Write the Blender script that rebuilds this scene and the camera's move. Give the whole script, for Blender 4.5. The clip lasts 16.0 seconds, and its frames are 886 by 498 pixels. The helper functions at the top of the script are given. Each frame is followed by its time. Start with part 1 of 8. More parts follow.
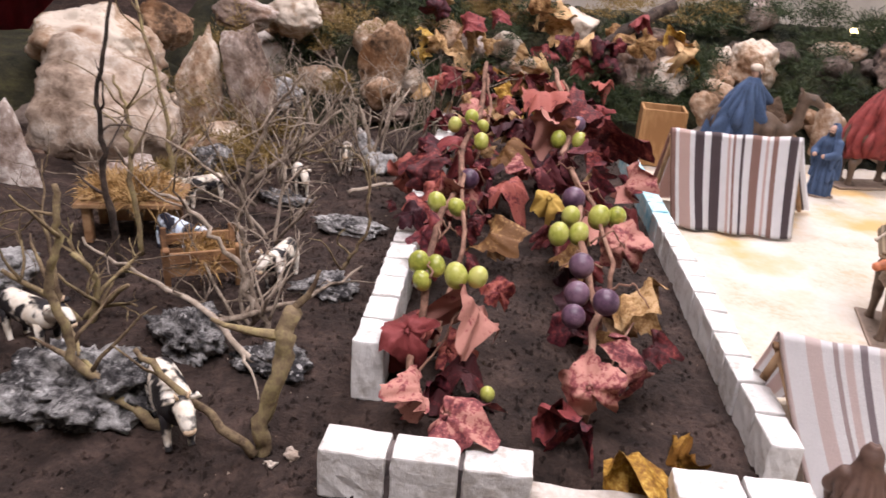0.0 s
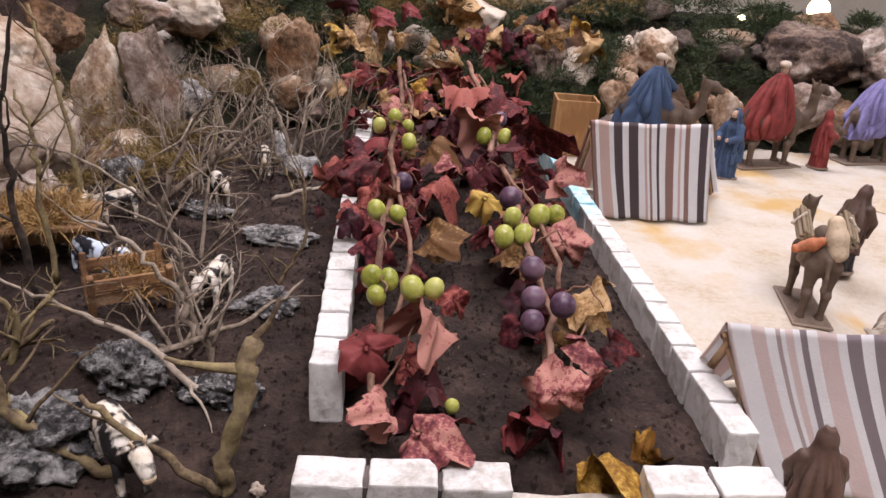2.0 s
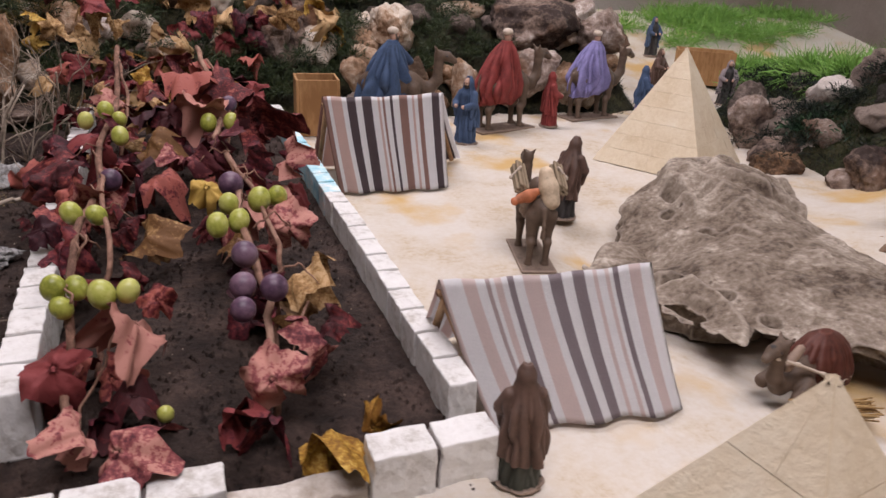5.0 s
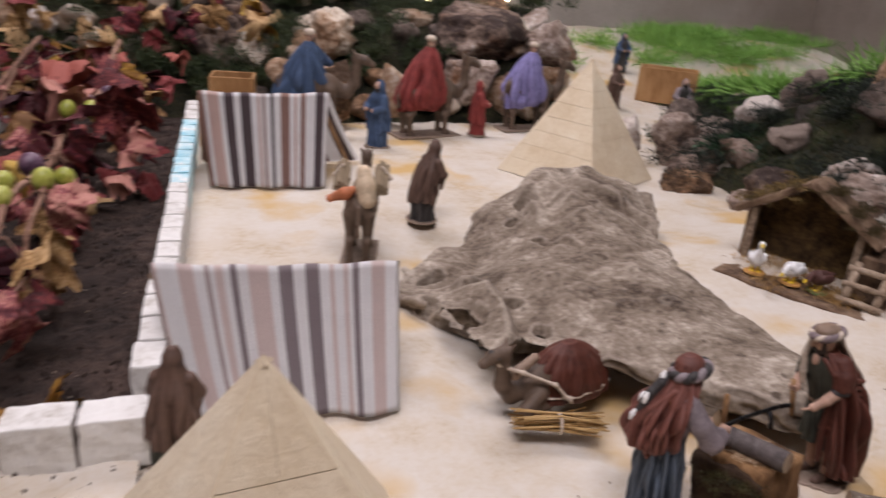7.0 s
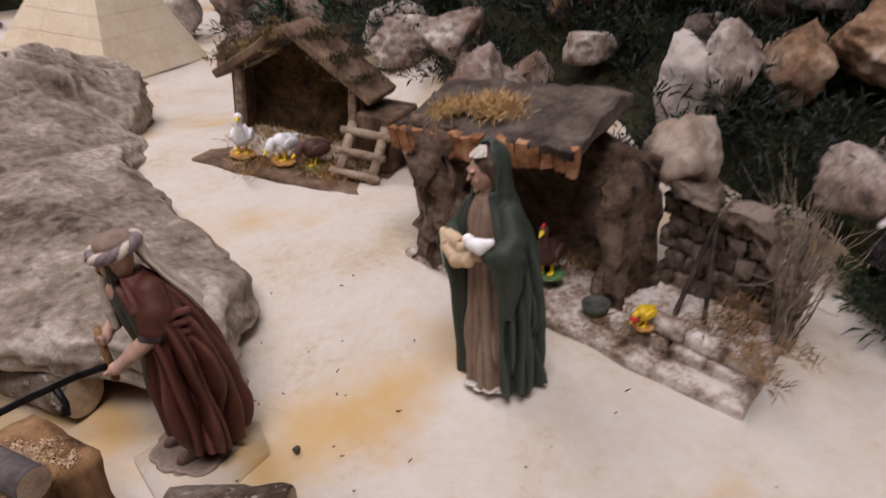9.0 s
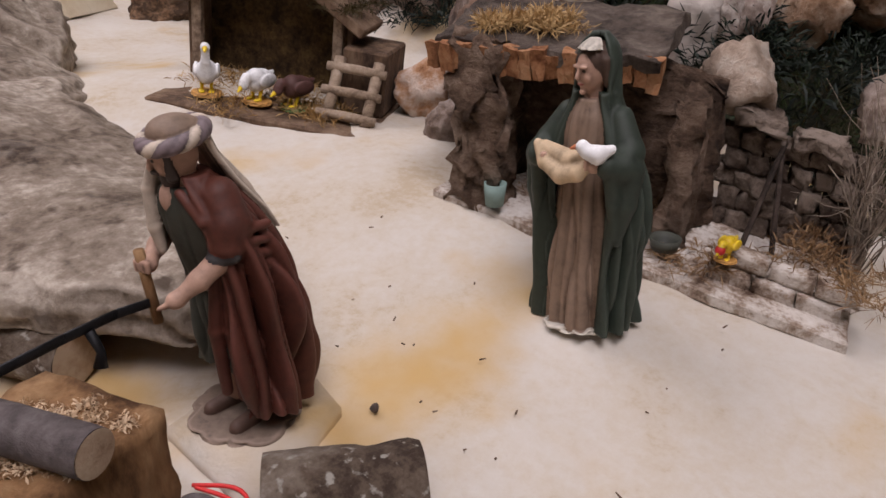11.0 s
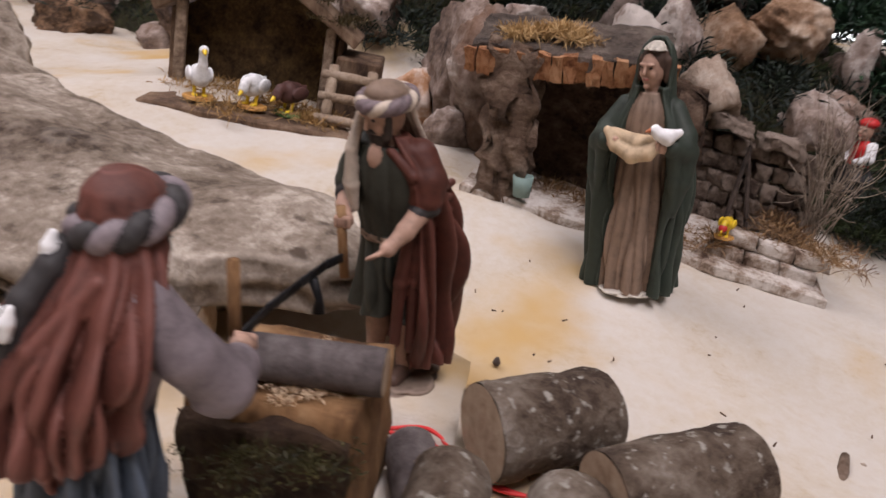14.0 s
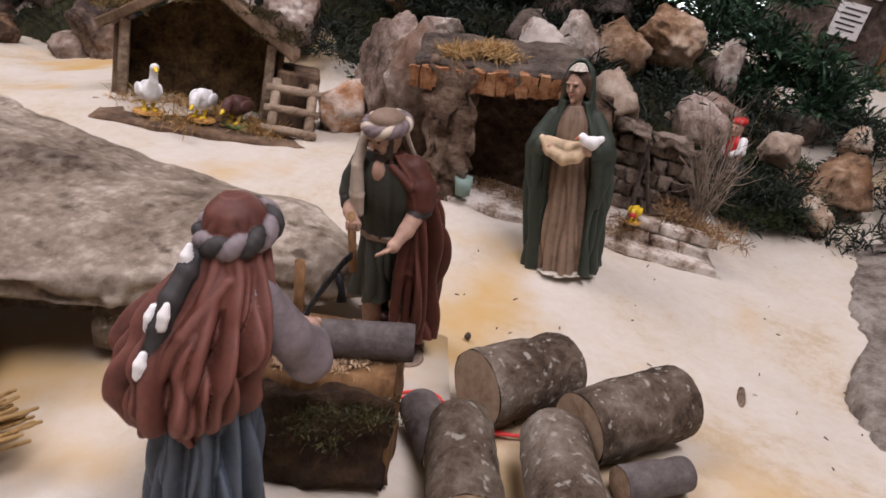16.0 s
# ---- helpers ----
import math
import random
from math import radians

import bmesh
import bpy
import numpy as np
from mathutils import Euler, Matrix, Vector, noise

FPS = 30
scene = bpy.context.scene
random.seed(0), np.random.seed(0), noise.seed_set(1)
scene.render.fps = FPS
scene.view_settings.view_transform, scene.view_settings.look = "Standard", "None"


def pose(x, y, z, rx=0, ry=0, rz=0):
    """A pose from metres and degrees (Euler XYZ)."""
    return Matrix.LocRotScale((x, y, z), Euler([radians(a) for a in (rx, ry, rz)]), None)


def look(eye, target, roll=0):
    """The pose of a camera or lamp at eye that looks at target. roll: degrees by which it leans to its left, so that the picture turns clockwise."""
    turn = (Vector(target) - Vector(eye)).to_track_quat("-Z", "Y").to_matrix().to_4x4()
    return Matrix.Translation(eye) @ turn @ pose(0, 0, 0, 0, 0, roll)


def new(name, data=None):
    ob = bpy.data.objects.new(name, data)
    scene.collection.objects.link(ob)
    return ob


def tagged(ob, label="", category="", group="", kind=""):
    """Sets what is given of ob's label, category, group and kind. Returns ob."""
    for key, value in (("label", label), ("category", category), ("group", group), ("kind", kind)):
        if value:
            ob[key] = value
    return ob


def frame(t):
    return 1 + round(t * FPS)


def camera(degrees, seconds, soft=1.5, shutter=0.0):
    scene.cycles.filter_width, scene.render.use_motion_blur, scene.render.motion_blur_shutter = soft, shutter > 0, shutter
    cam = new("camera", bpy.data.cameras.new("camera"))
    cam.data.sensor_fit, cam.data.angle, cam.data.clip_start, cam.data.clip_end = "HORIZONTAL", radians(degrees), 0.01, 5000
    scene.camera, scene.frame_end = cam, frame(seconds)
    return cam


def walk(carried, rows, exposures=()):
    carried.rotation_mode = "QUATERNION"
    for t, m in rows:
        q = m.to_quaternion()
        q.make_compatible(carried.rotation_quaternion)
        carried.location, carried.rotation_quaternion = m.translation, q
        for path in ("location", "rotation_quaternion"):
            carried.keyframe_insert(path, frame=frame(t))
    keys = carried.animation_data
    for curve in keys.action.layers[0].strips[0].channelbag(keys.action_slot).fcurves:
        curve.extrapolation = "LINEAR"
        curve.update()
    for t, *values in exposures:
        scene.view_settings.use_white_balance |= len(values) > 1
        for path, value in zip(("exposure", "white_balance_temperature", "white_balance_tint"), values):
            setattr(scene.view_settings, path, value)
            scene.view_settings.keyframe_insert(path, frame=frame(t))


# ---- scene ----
cam = camera(63.7, 16.0, 1.5, 0.5)
PATH = [
    (0, (0.172, -0.408, 0.366), (0.031, 1.486, -0.259), 3.2),
    (0.5, (0.166, -0.403, 0.371), (0.134, 1.483, -0.292), 2.6),
    (1, (0.139, -0.393, 0.373), (0.217, 1.483, -0.315), 2.0),
    (1.5, (0.124, -0.391, 0.381), (0.252, 1.493, -0.281), 2.4),
    (2, (0.126, -0.391, 0.381), (0.252, 1.498, -0.264), 2.3),
    (2.5, (0.127, -0.39, 0.381), (0.279, 1.489, -0.287), 2.3),
    (3, (0.127, -0.393, 0.38), (0.281, 1.488, -0.281), 2.2),
    (3.5, (0.139, -0.39, 0.381), (0.361, 1.488, -0.271), 1.9),
    (4, (0.165, -0.379, 0.383), (0.615, 1.464, -0.249), 1.1),
    (4.5, (0.187, -0.375, 0.376), (0.822, 1.399, -0.296), 0.3),
    (4.7, (0.191, -0.378, 0.373), (0.873, 1.377, -0.302), 0.0),
    (6.8, (0.474, -0.497, 0.352), (0.972, 1.336, -0.273), 2.9),
    (7, (0.496, -0.487, 0.351), (1.065, 1.322, -0.284), 2.2),
    (7.5, (0.551, -0.455, 0.344), (1.324, 1.282, -0.278), 1.1),
    (8, (0.7, -0.486, 0.35), (1.678, 1.138, -0.287), 0.6),
    (8.3, (0.799, -0.501, 0.336), (1.846, 1.035, -0.4), 1.9),
    (8.5, (0.842, -0.485, 0.312), (1.968, 0.982, -0.449), 2.2),
    (9, (0.874, -0.426, 0.27), (2.018, 0.956, -0.613), -0.3),
    (9.5, (0.859, -0.353, 0.215), (2.141, 0.907, -0.663), 1.2),
    (9.7, (0.849, -0.34, 0.202), (2.17, 0.88, -0.672), 2.0),
    (11.8, (0.814, -0.308, 0.196), (2.258, 0.783, -0.654), 4.2),
    (12, (0.809, -0.301, 0.185), (2.289, 0.767, -0.632), 4.3),
    (12.5, (0.783, -0.263, 0.161), (2.34, 0.705, -0.638), 7.0),
    (13, (0.772, -0.286, 0.186), (2.359, 0.665, -0.574), 9.4),
    (13.5, (0.745, -0.289, 0.19), (2.285, 0.723, -0.586), 6.0),
    (14, (0.703, -0.232, 0.17), (2.377, 0.574, -0.569), 7.6),
    (14.5, (0.669, -0.209, 0.191), (2.421, 0.465, -0.498), 7.3),
    (15, (0.643, -0.201, 0.189), (2.429, 0.348, -0.525), 7.5),
    (15.5, (0.63, -0.205, 0.19), (2.448, 0.281, -0.486), 8.0),
    (16, (0.624, -0.213, 0.19), (2.414, 0.315, -0.528), 8.1),
]
walk(cam, [(t, look(eye, target, roll)) for t, eye, target, roll in PATH],
     [(0, 0.84), (0.5, 0.66), (1.5, 0.50), (3.5, 0.46), (4.7, 0.22), (6.8, 0.08), (8.3, 0.14), (9.7, 0.08), (12, 0.04), (13.5, 0.10), (14.5, 0.26), (16, 0.28)])

# ---- body ----
# ---------- world and lamps ----------
world = bpy.data.worlds.new("world")
scene.world = world
world.use_nodes = True
_bg = world.node_tree.nodes["Background"]
_bg.inputs[0].default_value = (1.0, 0.93, 0.86, 1)
_bg.inputs[1].default_value = 0.35


def area_lamp(name, where, target, size, watts, colour):
    data = bpy.data.lights.new(name, "AREA")
    data.shape, data.size, data.size_y = "RECTANGLE", size[0], size[1]
    data.energy, data.color = watts, colour
    ob = new(name, data)
    ob.matrix_world = look(where, target)
    return ob


# the hall's ceiling lamps, high above the display
area_lamp("ceiling_lamp_front", (0.35, -0.75, 2.2), (0.5, 0.6, 0), (1.6, 0.8), 46, (1.0, 0.915, 0.985))
area_lamp("ceiling_lamp_back", (0.7, 1.6, 2.2), (0.7, 1.0, 0), (1.6, 0.8), 38, (1.0, 0.915, 0.985))


# ---------- two plots of the display ----------
# The vineyard plot rises gently to the back; the yard plot on its right is tilted a little against it.
VINEYARD = Matrix.Scale(0.9, 4) @ pose(0, 0, 0, 4.0, 1.5, 0)
YARD = VINEYARD @ pose(1.1521, 0.0332, 0.0614, -5.8119, -2.6123, 3.8547) @ Matrix.Scale(1.0322, 4) @ Matrix.Translation((-1.1, 0, -0.06))
HUT_PLOT = YARD @ Matrix.Translation((0.75, -0.28, 0.21)) @ Matrix.Scale(0.935, 4) @ Matrix.Translation((-0.75, 0.28, -0.21))
HALL = Matrix()
plot = {"now": VINEYARD}


# ---------- materials ----------
def mat(name, cols, scale=8.0, rough=0.8, bump=0.25, bscale=60.0, fine=None, spec=0.3, vary=0.15, metal=0.0, stretch=(1, 1, 1), local=False, depth=0.004, emit=0.0, dry=0.0):
    """Colours blended by noise of a broad and a fine scale, with relief and a small difference from object to object."""
    m = bpy.data.materials.new(name)
    m.use_nodes = True
    nt = m.node_tree
    b = nt.nodes["Principled BSDF"]
    b.inputs["Metallic"].default_value = metal
    b.inputs["Specular IOR Level"].default_value = spec
    if local:
        src = nt.nodes.new("ShaderNodeTexCoord").outputs["Object"]
    else:
        src = nt.nodes.new("ShaderNodeNewGeometry").outputs["Position"]
    mp = nt.nodes.new("ShaderNodeMapping")
    mp.inputs["Scale"].default_value = stretch
    nt.links.new(src, mp.inputs["Vector"])
    info = nt.nodes.new("ShaderNodeObjectInfo")
    n1 = nt.nodes.new("ShaderNodeTexNoise")
    n1.inputs["Scale"].default_value, n1.inputs["Detail"].default_value, n1.inputs["Roughness"].default_value = scale, 10, 0.70
    nt.links.new(mp.outputs[0], n1.inputs["Vector"])
    n2 = nt.nodes.new("ShaderNodeTexNoise")
    n2.inputs["Scale"].default_value, n2.inputs["Detail"].default_value = bscale, 8
    n2.inputs["Roughness"].default_value = 0.68
    nt.links.new(mp.outputs[0], n2.inputs["Vector"])
    add = nt.nodes.new("ShaderNodeMath")
    add.operation = "MULTIPLY_ADD"
    add.inputs[1].default_value = 0.45
    nt.links.new(n2.outputs["Fac"], add.inputs[0])
    nt.links.new(n1.outputs["Fac"], add.inputs[2])
    sh = nt.nodes.new("ShaderNodeMath")
    sh.operation = "MULTIPLY_ADD"
    sh.inputs[1].default_value = vary
    nt.links.new(info.outputs["Random"], sh.inputs[0])
    nt.links.new(add.outputs[0], sh.inputs[2])
    ramp = nt.nodes.new("ShaderNodeValToRGB")
    lo, hi = 0.55, 0.90
    el = ramp.color_ramp.elements
    for k, c in enumerate(cols):
        p = lo + (hi - lo) * k / max(1, len(cols) - 1) + vary * 0.5
        e = el[k] if k < 2 else el.new(min(1, p))
        e.position, e.color = min(1, p), (*c, 1)
    nt.links.new(sh.outputs[0], ramp.inputs[0])
    col = ramp.outputs[0]
    if fine:
        n3 = nt.nodes.new("ShaderNodeTexNoise")
        n3.inputs["Scale"].default_value, n3.inputs["Detail"].default_value = fine[1], 4
        nt.links.new(mp.outputs[0], n3.inputs["Vector"])
        r3 = nt.nodes.new("ShaderNodeValToRGB")
        r3.color_ramp.elements[0].position, r3.color_ramp.elements[1].position = fine[2], fine[2] + (fine[3] if len(fine) > 3 else 0.08)
        nt.links.new(n3.outputs["Fac"], r3.inputs[0])
        mx = nt.nodes.new("ShaderNodeMix")
        mx.data_type = "RGBA"
        nt.links.new(r3.outputs[0], mx.inputs[0])
        nt.links.new(col, mx.inputs[6])
        mx.inputs[7].default_value = (*fine[0], 1)
        col = mx.outputs[2]
    nt.links.new(col, b.inputs["Base Color"])
    b.inputs["Roughness"].default_value = rough
    if bump:
        bp = nt.nodes.new("ShaderNodeBump")
        bp.inputs["Strength"].default_value, bp.inputs["Distance"].default_value = bump, depth
        hb = nt.nodes.new("ShaderNodeMath")
        hb.operation = "MULTIPLY_ADD"
        hb.inputs[1].default_value = 0.8
        nt.links.new(n2.outputs["Fac"], hb.inputs[0])
        nt.links.new(n1.outputs["Fac"], hb.inputs[2])
        nt.links.new(hb.outputs[0], bp.inputs["Height"])
        nt.links.new(bp.outputs[0], b.inputs["Normal"])
    if emit:
        b.inputs["Emission Strength"].default_value = emit
        nt.links.new(col, b.inputs["Emission Color"])
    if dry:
        # worn or drybrushed ridges, paler than hollows; form shading put into the colour
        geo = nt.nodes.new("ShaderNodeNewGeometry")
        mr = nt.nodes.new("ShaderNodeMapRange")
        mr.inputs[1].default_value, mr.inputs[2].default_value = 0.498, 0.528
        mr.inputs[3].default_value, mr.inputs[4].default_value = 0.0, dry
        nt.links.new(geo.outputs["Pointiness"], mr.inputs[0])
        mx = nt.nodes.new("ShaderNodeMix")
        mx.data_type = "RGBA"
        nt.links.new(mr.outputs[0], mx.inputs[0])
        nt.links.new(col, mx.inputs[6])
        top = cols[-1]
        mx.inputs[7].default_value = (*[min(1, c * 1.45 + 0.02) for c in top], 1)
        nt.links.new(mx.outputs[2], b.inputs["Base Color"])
    return m


M = {}
M["sand"] = mat("sand", [(0.46, 0.375, 0.27), (0.535, 0.47, 0.385), (0.565, 0.515, 0.45), (0.585, 0.545, 0.49)], 9, 0.95, 0.5, 130, depth=0.002, vary=0, fine=((0.52, 0.35, 0.15), 6.0, 0.55, 0.15))
M["soil"] = mat("soil", [(0.018, 0.012, 0.010), (0.046, 0.030, 0.024), (0.095, 0.062, 0.050)], 22, 0.95, 1.0, 170, depth=0.009, vary=0, fine=((0.10, 0.075, 0.06), 240, 0.68))
M["brick"] = mat("white_brick", [(0.42, 0.39, 0.35), (0.66, 0.645, 0.62), (0.72, 0.71, 0.69)], 30, 0.85, 0.5, 160, vary=0.1, depth=0.003)
M["joint"] = mat("joint", [(0.06, 0.05, 0.05), (0.16, 0.13, 0.12)], 30, 0.9, 0.3, 150)
M["plaster"] = mat("plaster", [(0.40, 0.34, 0.28), (0.70, 0.66, 0.61)], 25, 0.95, 0.8, 120)
M["rock"] = mat("limestone", [(0.045, 0.030, 0.025), (0.19, 0.135, 0.105), (0.36, 0.29, 0.25), (0.58, 0.52, 0.47)], 8, 0.9, 0.8, 80, depth=0.008, vary=0.28, fine=((0.17, 0.085, 0.045), 9, 0.56, 0.16))
M["rock_tan"] = mat("ochre_limestone", [(0.06, 0.035, 0.02), (0.26, 0.155, 0.09), (0.44, 0.33, 0.24), (0.62, 0.54, 0.45)], 8, 0.9, 0.8, 80, depth=0.008, vary=0.28, fine=((0.20, 0.095, 0.04), 9, 0.56, 0.16))
M["rock_white"] = mat("pale_limestone", [(0.14, 0.09, 0.06), (0.40, 0.31, 0.24), (0.60, 0.54, 0.47)], 9, 0.9, 0.8, 60, depth=0.01, vary=0.1, fine=((0.18, 0.12, 0.09), 22, 0.66))
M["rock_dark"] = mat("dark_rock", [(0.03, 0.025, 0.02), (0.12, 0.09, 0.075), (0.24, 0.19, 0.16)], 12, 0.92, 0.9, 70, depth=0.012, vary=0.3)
# boulder: worn pale crests, and crevice shade put into the colour
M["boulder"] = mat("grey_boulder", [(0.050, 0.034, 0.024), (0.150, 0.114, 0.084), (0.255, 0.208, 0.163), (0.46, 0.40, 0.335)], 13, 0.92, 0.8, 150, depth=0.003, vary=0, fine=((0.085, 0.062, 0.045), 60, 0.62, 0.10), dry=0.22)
M["lichen"] = mat("lichen_rock", [(0.018, 0.017, 0.019), (0.09, 0.085, 0.085), (0.36, 0.35, 0.34), (0.64, 0.63, 0.62)], 38, 0.95, 1.0, 190, depth=0.009, vary=0.15, fine=((0.62, 0.61, 0.59), 120, 0.60))


def part(name, bm, material, parent=None, label="", at=None, smooth=True):
    """Links a bmesh as one mesh object, under a thing where one is given."""
    me = bpy.data.meshes.new(name)
    bm.normal_update()
    bm.to_mesh(me)
    bm.free()
    mats = material if isinstance(material, (list, tuple)) else [material]
    for m in mats:
        me.materials.append(m)
    if smooth:
        me.polygons.foreach_set("use_smooth", [True] * len(me.polygons))
    ob = new(name, me)
    if parent is not None:
        ob.parent = parent
        if at is not None:
            ob.matrix_basis = at
    else:
        ob.matrix_basis = plot["now"] @ (at or Matrix())
    if label:
        ob["label"] = label
    return ob


def empty(name, at, label, category, group="", kind=""):
    ob = new(name)
    ob.matrix_basis = plot["now"] @ at
    ob.empty_display_size = 0.02
    return tagged(ob, label, category, group, kind)


def box(bm, c, s, mi=0, bevel=0.0, rot=None, seg=1):
    r = bmesh.ops.create_cube(bm, size=1.0)
    m = Matrix.Translation(c) @ (rot.to_4x4() if rot else Matrix()) @ Matrix.Diagonal((*s, 1))
    bmesh.ops.transform(bm, matrix=m, verts=r["verts"])
    fs = list({f for v in r["verts"] for f in v.link_faces})
    for f in fs:
        f.material_index = mi
    if bevel:
        es = list({e for v in r["verts"] for e in v.link_edges})
        out = bmesh.ops.bevel(bm, geom=es, offset=bevel, segments=seg, affect="EDGES", profile=0.6)
        for f in out["faces"]:
            f.material_index = mi


def frames_along(pts):
    pts = [Vector(p) for p in pts]
    out, side = [], None
    for i, p in enumerate(pts):
        d = (pts[min(i + 1, len(pts) - 1)] - pts[max(i - 1, 0)]).normalized()
        if side is None:
            side = d.orthogonal().normalized()
        side = (side - d * side.dot(d)).normalized()
        out.append((p, side, d.cross(side)))
    return out


def tube(bm, pts, radii, mi=0, n=8, cap=True):
    """A round limb through points, with a radius at each."""
    rings = []
    for (p, u, v), r in zip(frames_along(pts), radii):
        rings.append([bm.verts.new(p + (u * math.cos(a) + v * math.sin(a)) * r) for a in [2 * math.pi * k / n for k in range(n)]])
    skin(bm, rings, mi, cap)


def skin(bm, rings, mi=0, cap=True):
    n = len(rings[0])
    for a, b in zip(rings, rings[1:]):
        for k in range(n):
            f = bm.faces.new((a[k], a[(k + 1) % n], b[(k + 1) % n], b[k]))
            f.material_index = mi
    if cap:
        for ring, flip in ((rings[0], True), (rings[-1], False)):
            f = bm.faces.new(ring[::-1] if flip else ring)
            f.material_index = mi


def ball(bm, c, r, mi=0, seg=14, rot=None):
    out = bmesh.ops.create_uvsphere(bm, u_segments=seg, v_segments=max(6, seg * 2 // 3), radius=1.0)
    r = (r, r, r) if isinstance(r, (int, float)) else r
    m = Matrix.Translation(c) @ (rot.to_4x4() if rot else Matrix()) @ Matrix.Diagonal((*r, 1))
    bmesh.ops.transform(bm, matrix=m, verts=out["verts"])
    for f in {f for v in out["verts"] for f in v.link_faces}:
        f.material_index = mi


def smooth01(a, b, x):
    t = max(0.0, min(1.0, (x - a) / (b - a)))
    return t * t * (3 - 2 * t)


def yard_rise(x, y):
    """Slope of the sand towards the hut and the poultry house."""
    s = smooth01(0.95, 1.2, x)
    z = max(-0.03, min(0.075, (y + 0.20) * 0.15)) * s
    return z + 0.10 * smooth01(1.45, 1.8, x)


def ground_z(x, y):
    """Height of the modelled sand in the yard plot."""
    return yard_rise(x, y) + 0.0135 * smooth01(1.13, 1.25, x) * smooth01(0.12, 0.0, y)


def field_z(x, y):
    """Height of the sand in the vineyard plot, with the path that climbs at the far end."""
    return 0.20 * smooth01(1.55, 2.6, y) * smooth01(1.2, 1.8, x)


YARD_FROM_FIELD = YARD.inverted() @ VINEYARD
FIELD_FROM_YARD = VINEYARD.inverted() @ YARD


def sand_z(x, y):
    """Both plots joined into one sheet, in the vineyard plot's measures."""
    w = smooth01(0.72, 0.92, x) * (1 - smooth01(0.35, 0.75, y))
    z = field_z(x, y)
    if w > 0:
        h = 0.0
        for _ in range(4):
            q = YARD_FROM_FIELD @ Vector((x, y, h))
            h = (FIELD_FROM_YARD @ Vector((q.x, q.y, ground_z(q.x, q.y)))).z
        z = z * (1 - w) + h * w
    return z - 0.0035 + 0.0035 * n3(x, y, 1, 7) + 0.0048 * abs(n3(x + 0.25 * n3(x, y, 2, 4), y, 5, 13)) + 0.0022 * n3(x + 0.4 * n3(x, y, 2, 5), y, 5, 26) + 0.0008 * n3(x, y, 3, 70)


def sheet(name, x0, x1, y0, y1, step, fz, material, label, category):
    nx, ny = round((x1 - x0) / step), round((y1 - y0) / step)
    vs = []
    for j in range(ny + 1):
        for i in range(nx + 1):
            x, y = x0 + (x1 - x0) * i / nx, y0 + (y1 - y0) * j / ny
            vs.append((x, y, fz(x, y)))
    fs = [(j * (nx + 1) + i, j * (nx + 1) + i + 1, (j + 1) * (nx + 1) + i + 1, (j + 1) * (nx + 1) + i) for j in range(ny) for i in range(nx)]
    me = bpy.data.meshes.new(name)
    me.from_pydata(vs, [], fs)
    me.materials.append(material)
    me.polygons.foreach_set("use_smooth", [True] * len(me.polygons))
    ob = new(name, me)
    ob.matrix_basis = plot["now"]
    return tagged(ob, label, category, "", "structure")


def n3(x, y, z, s):
    return noise.noise(Vector((x * s, y * s, z * s)))


def soil_z(x, y):
    return 0.004 + 0.008 * n3(x, y, 2, 7) + 0.005 * n3(x, y, 7, 22) + 0.0035 * n3(x, y, 4, 60) + 0.10 * smooth01(-0.55, -1.0, x) + 0.25 * smooth01(1.6, 2.2, y) + 0.013 * smooth01(0.075, 0.105, x) * smooth01(0.10, 0.14, y) * smooth01(1.45, 1.3, y)


def rock(name, c, s, seed, material, label="rough limestone rock in the bank", turn=0, sub=4, rough=0.24, sink=0.0, category="rock", group="", flat=13):
    """A broken stone: a sphere cut by planes, then roughened at two scales."""
    rnd = random.Random(seed)
    bm = bmesh.new()
    bmesh.ops.create_icosphere(bm, subdivisions=sub, radius=1.0)
    planes = [(Vector((rnd.gauss(0, 1), rnd.gauss(0, 1), rnd.gauss(0, 1))).normalized(), rnd.uniform(0.52, 0.88)) for _ in range(flat)]
    off = Vector((rnd.uniform(-50, 50), rnd.uniform(-50, 50), rnd.uniform(-50, 50)))
    size = max(s)
    for v in bm.verts:
        d = v.co.normalized()
        r = 1.0
        for nrm, h in planes:
            q = d.dot(nrm)
            if q > 0.01:
                r = min(r, h / q)
        p = d * r
        k = noise.noise(p * 1.5 + off) * rough * 0.6 + noise.fractal(p * 4.0 + off, 0.8, 2.2, 5) * rough * 0.42 - rough * 1.2 * max(0.0, 0.16 - abs(noise.noise(p * 2.3 + off)))
        v.co = p * (1 + k)
        v.co.x *= s[0] / 2 * 1.15
        v.co.y *= s[1] / 2 * 1.15
        v.co.z *= s[2] / 2 * 1.15
    ob = part(name, bm, material, None, "", pose(c[0], c[1], c[2] - sink, 0, 0, turn))
    return tagged(ob, label, category, group)


# ---------- ground ----------
sheet("ground_sand", 0.455, 3.4, -0.62, 2.9, 0.012, sand_z, M["sand"], "pale beige modelled sand covering the display table", "sand ground")
sheet("sand_apron", 0.29, 0.462, -0.30, 0.086, 0.009, lambda x, y: max(field_z(x, y), soil_z(x, y) + 0.003) - 0.035 * smooth01(0.335, 0.295, x), M["sand"], "pale beige sand in front of the low wall", "sand ground")
sheet("ground_soil", -1.3, 0.462, -0.62, 2.3, 0.011, soil_z, M["soil"], "dark brown loose earth of the pasture and vineyard", "soil ground")


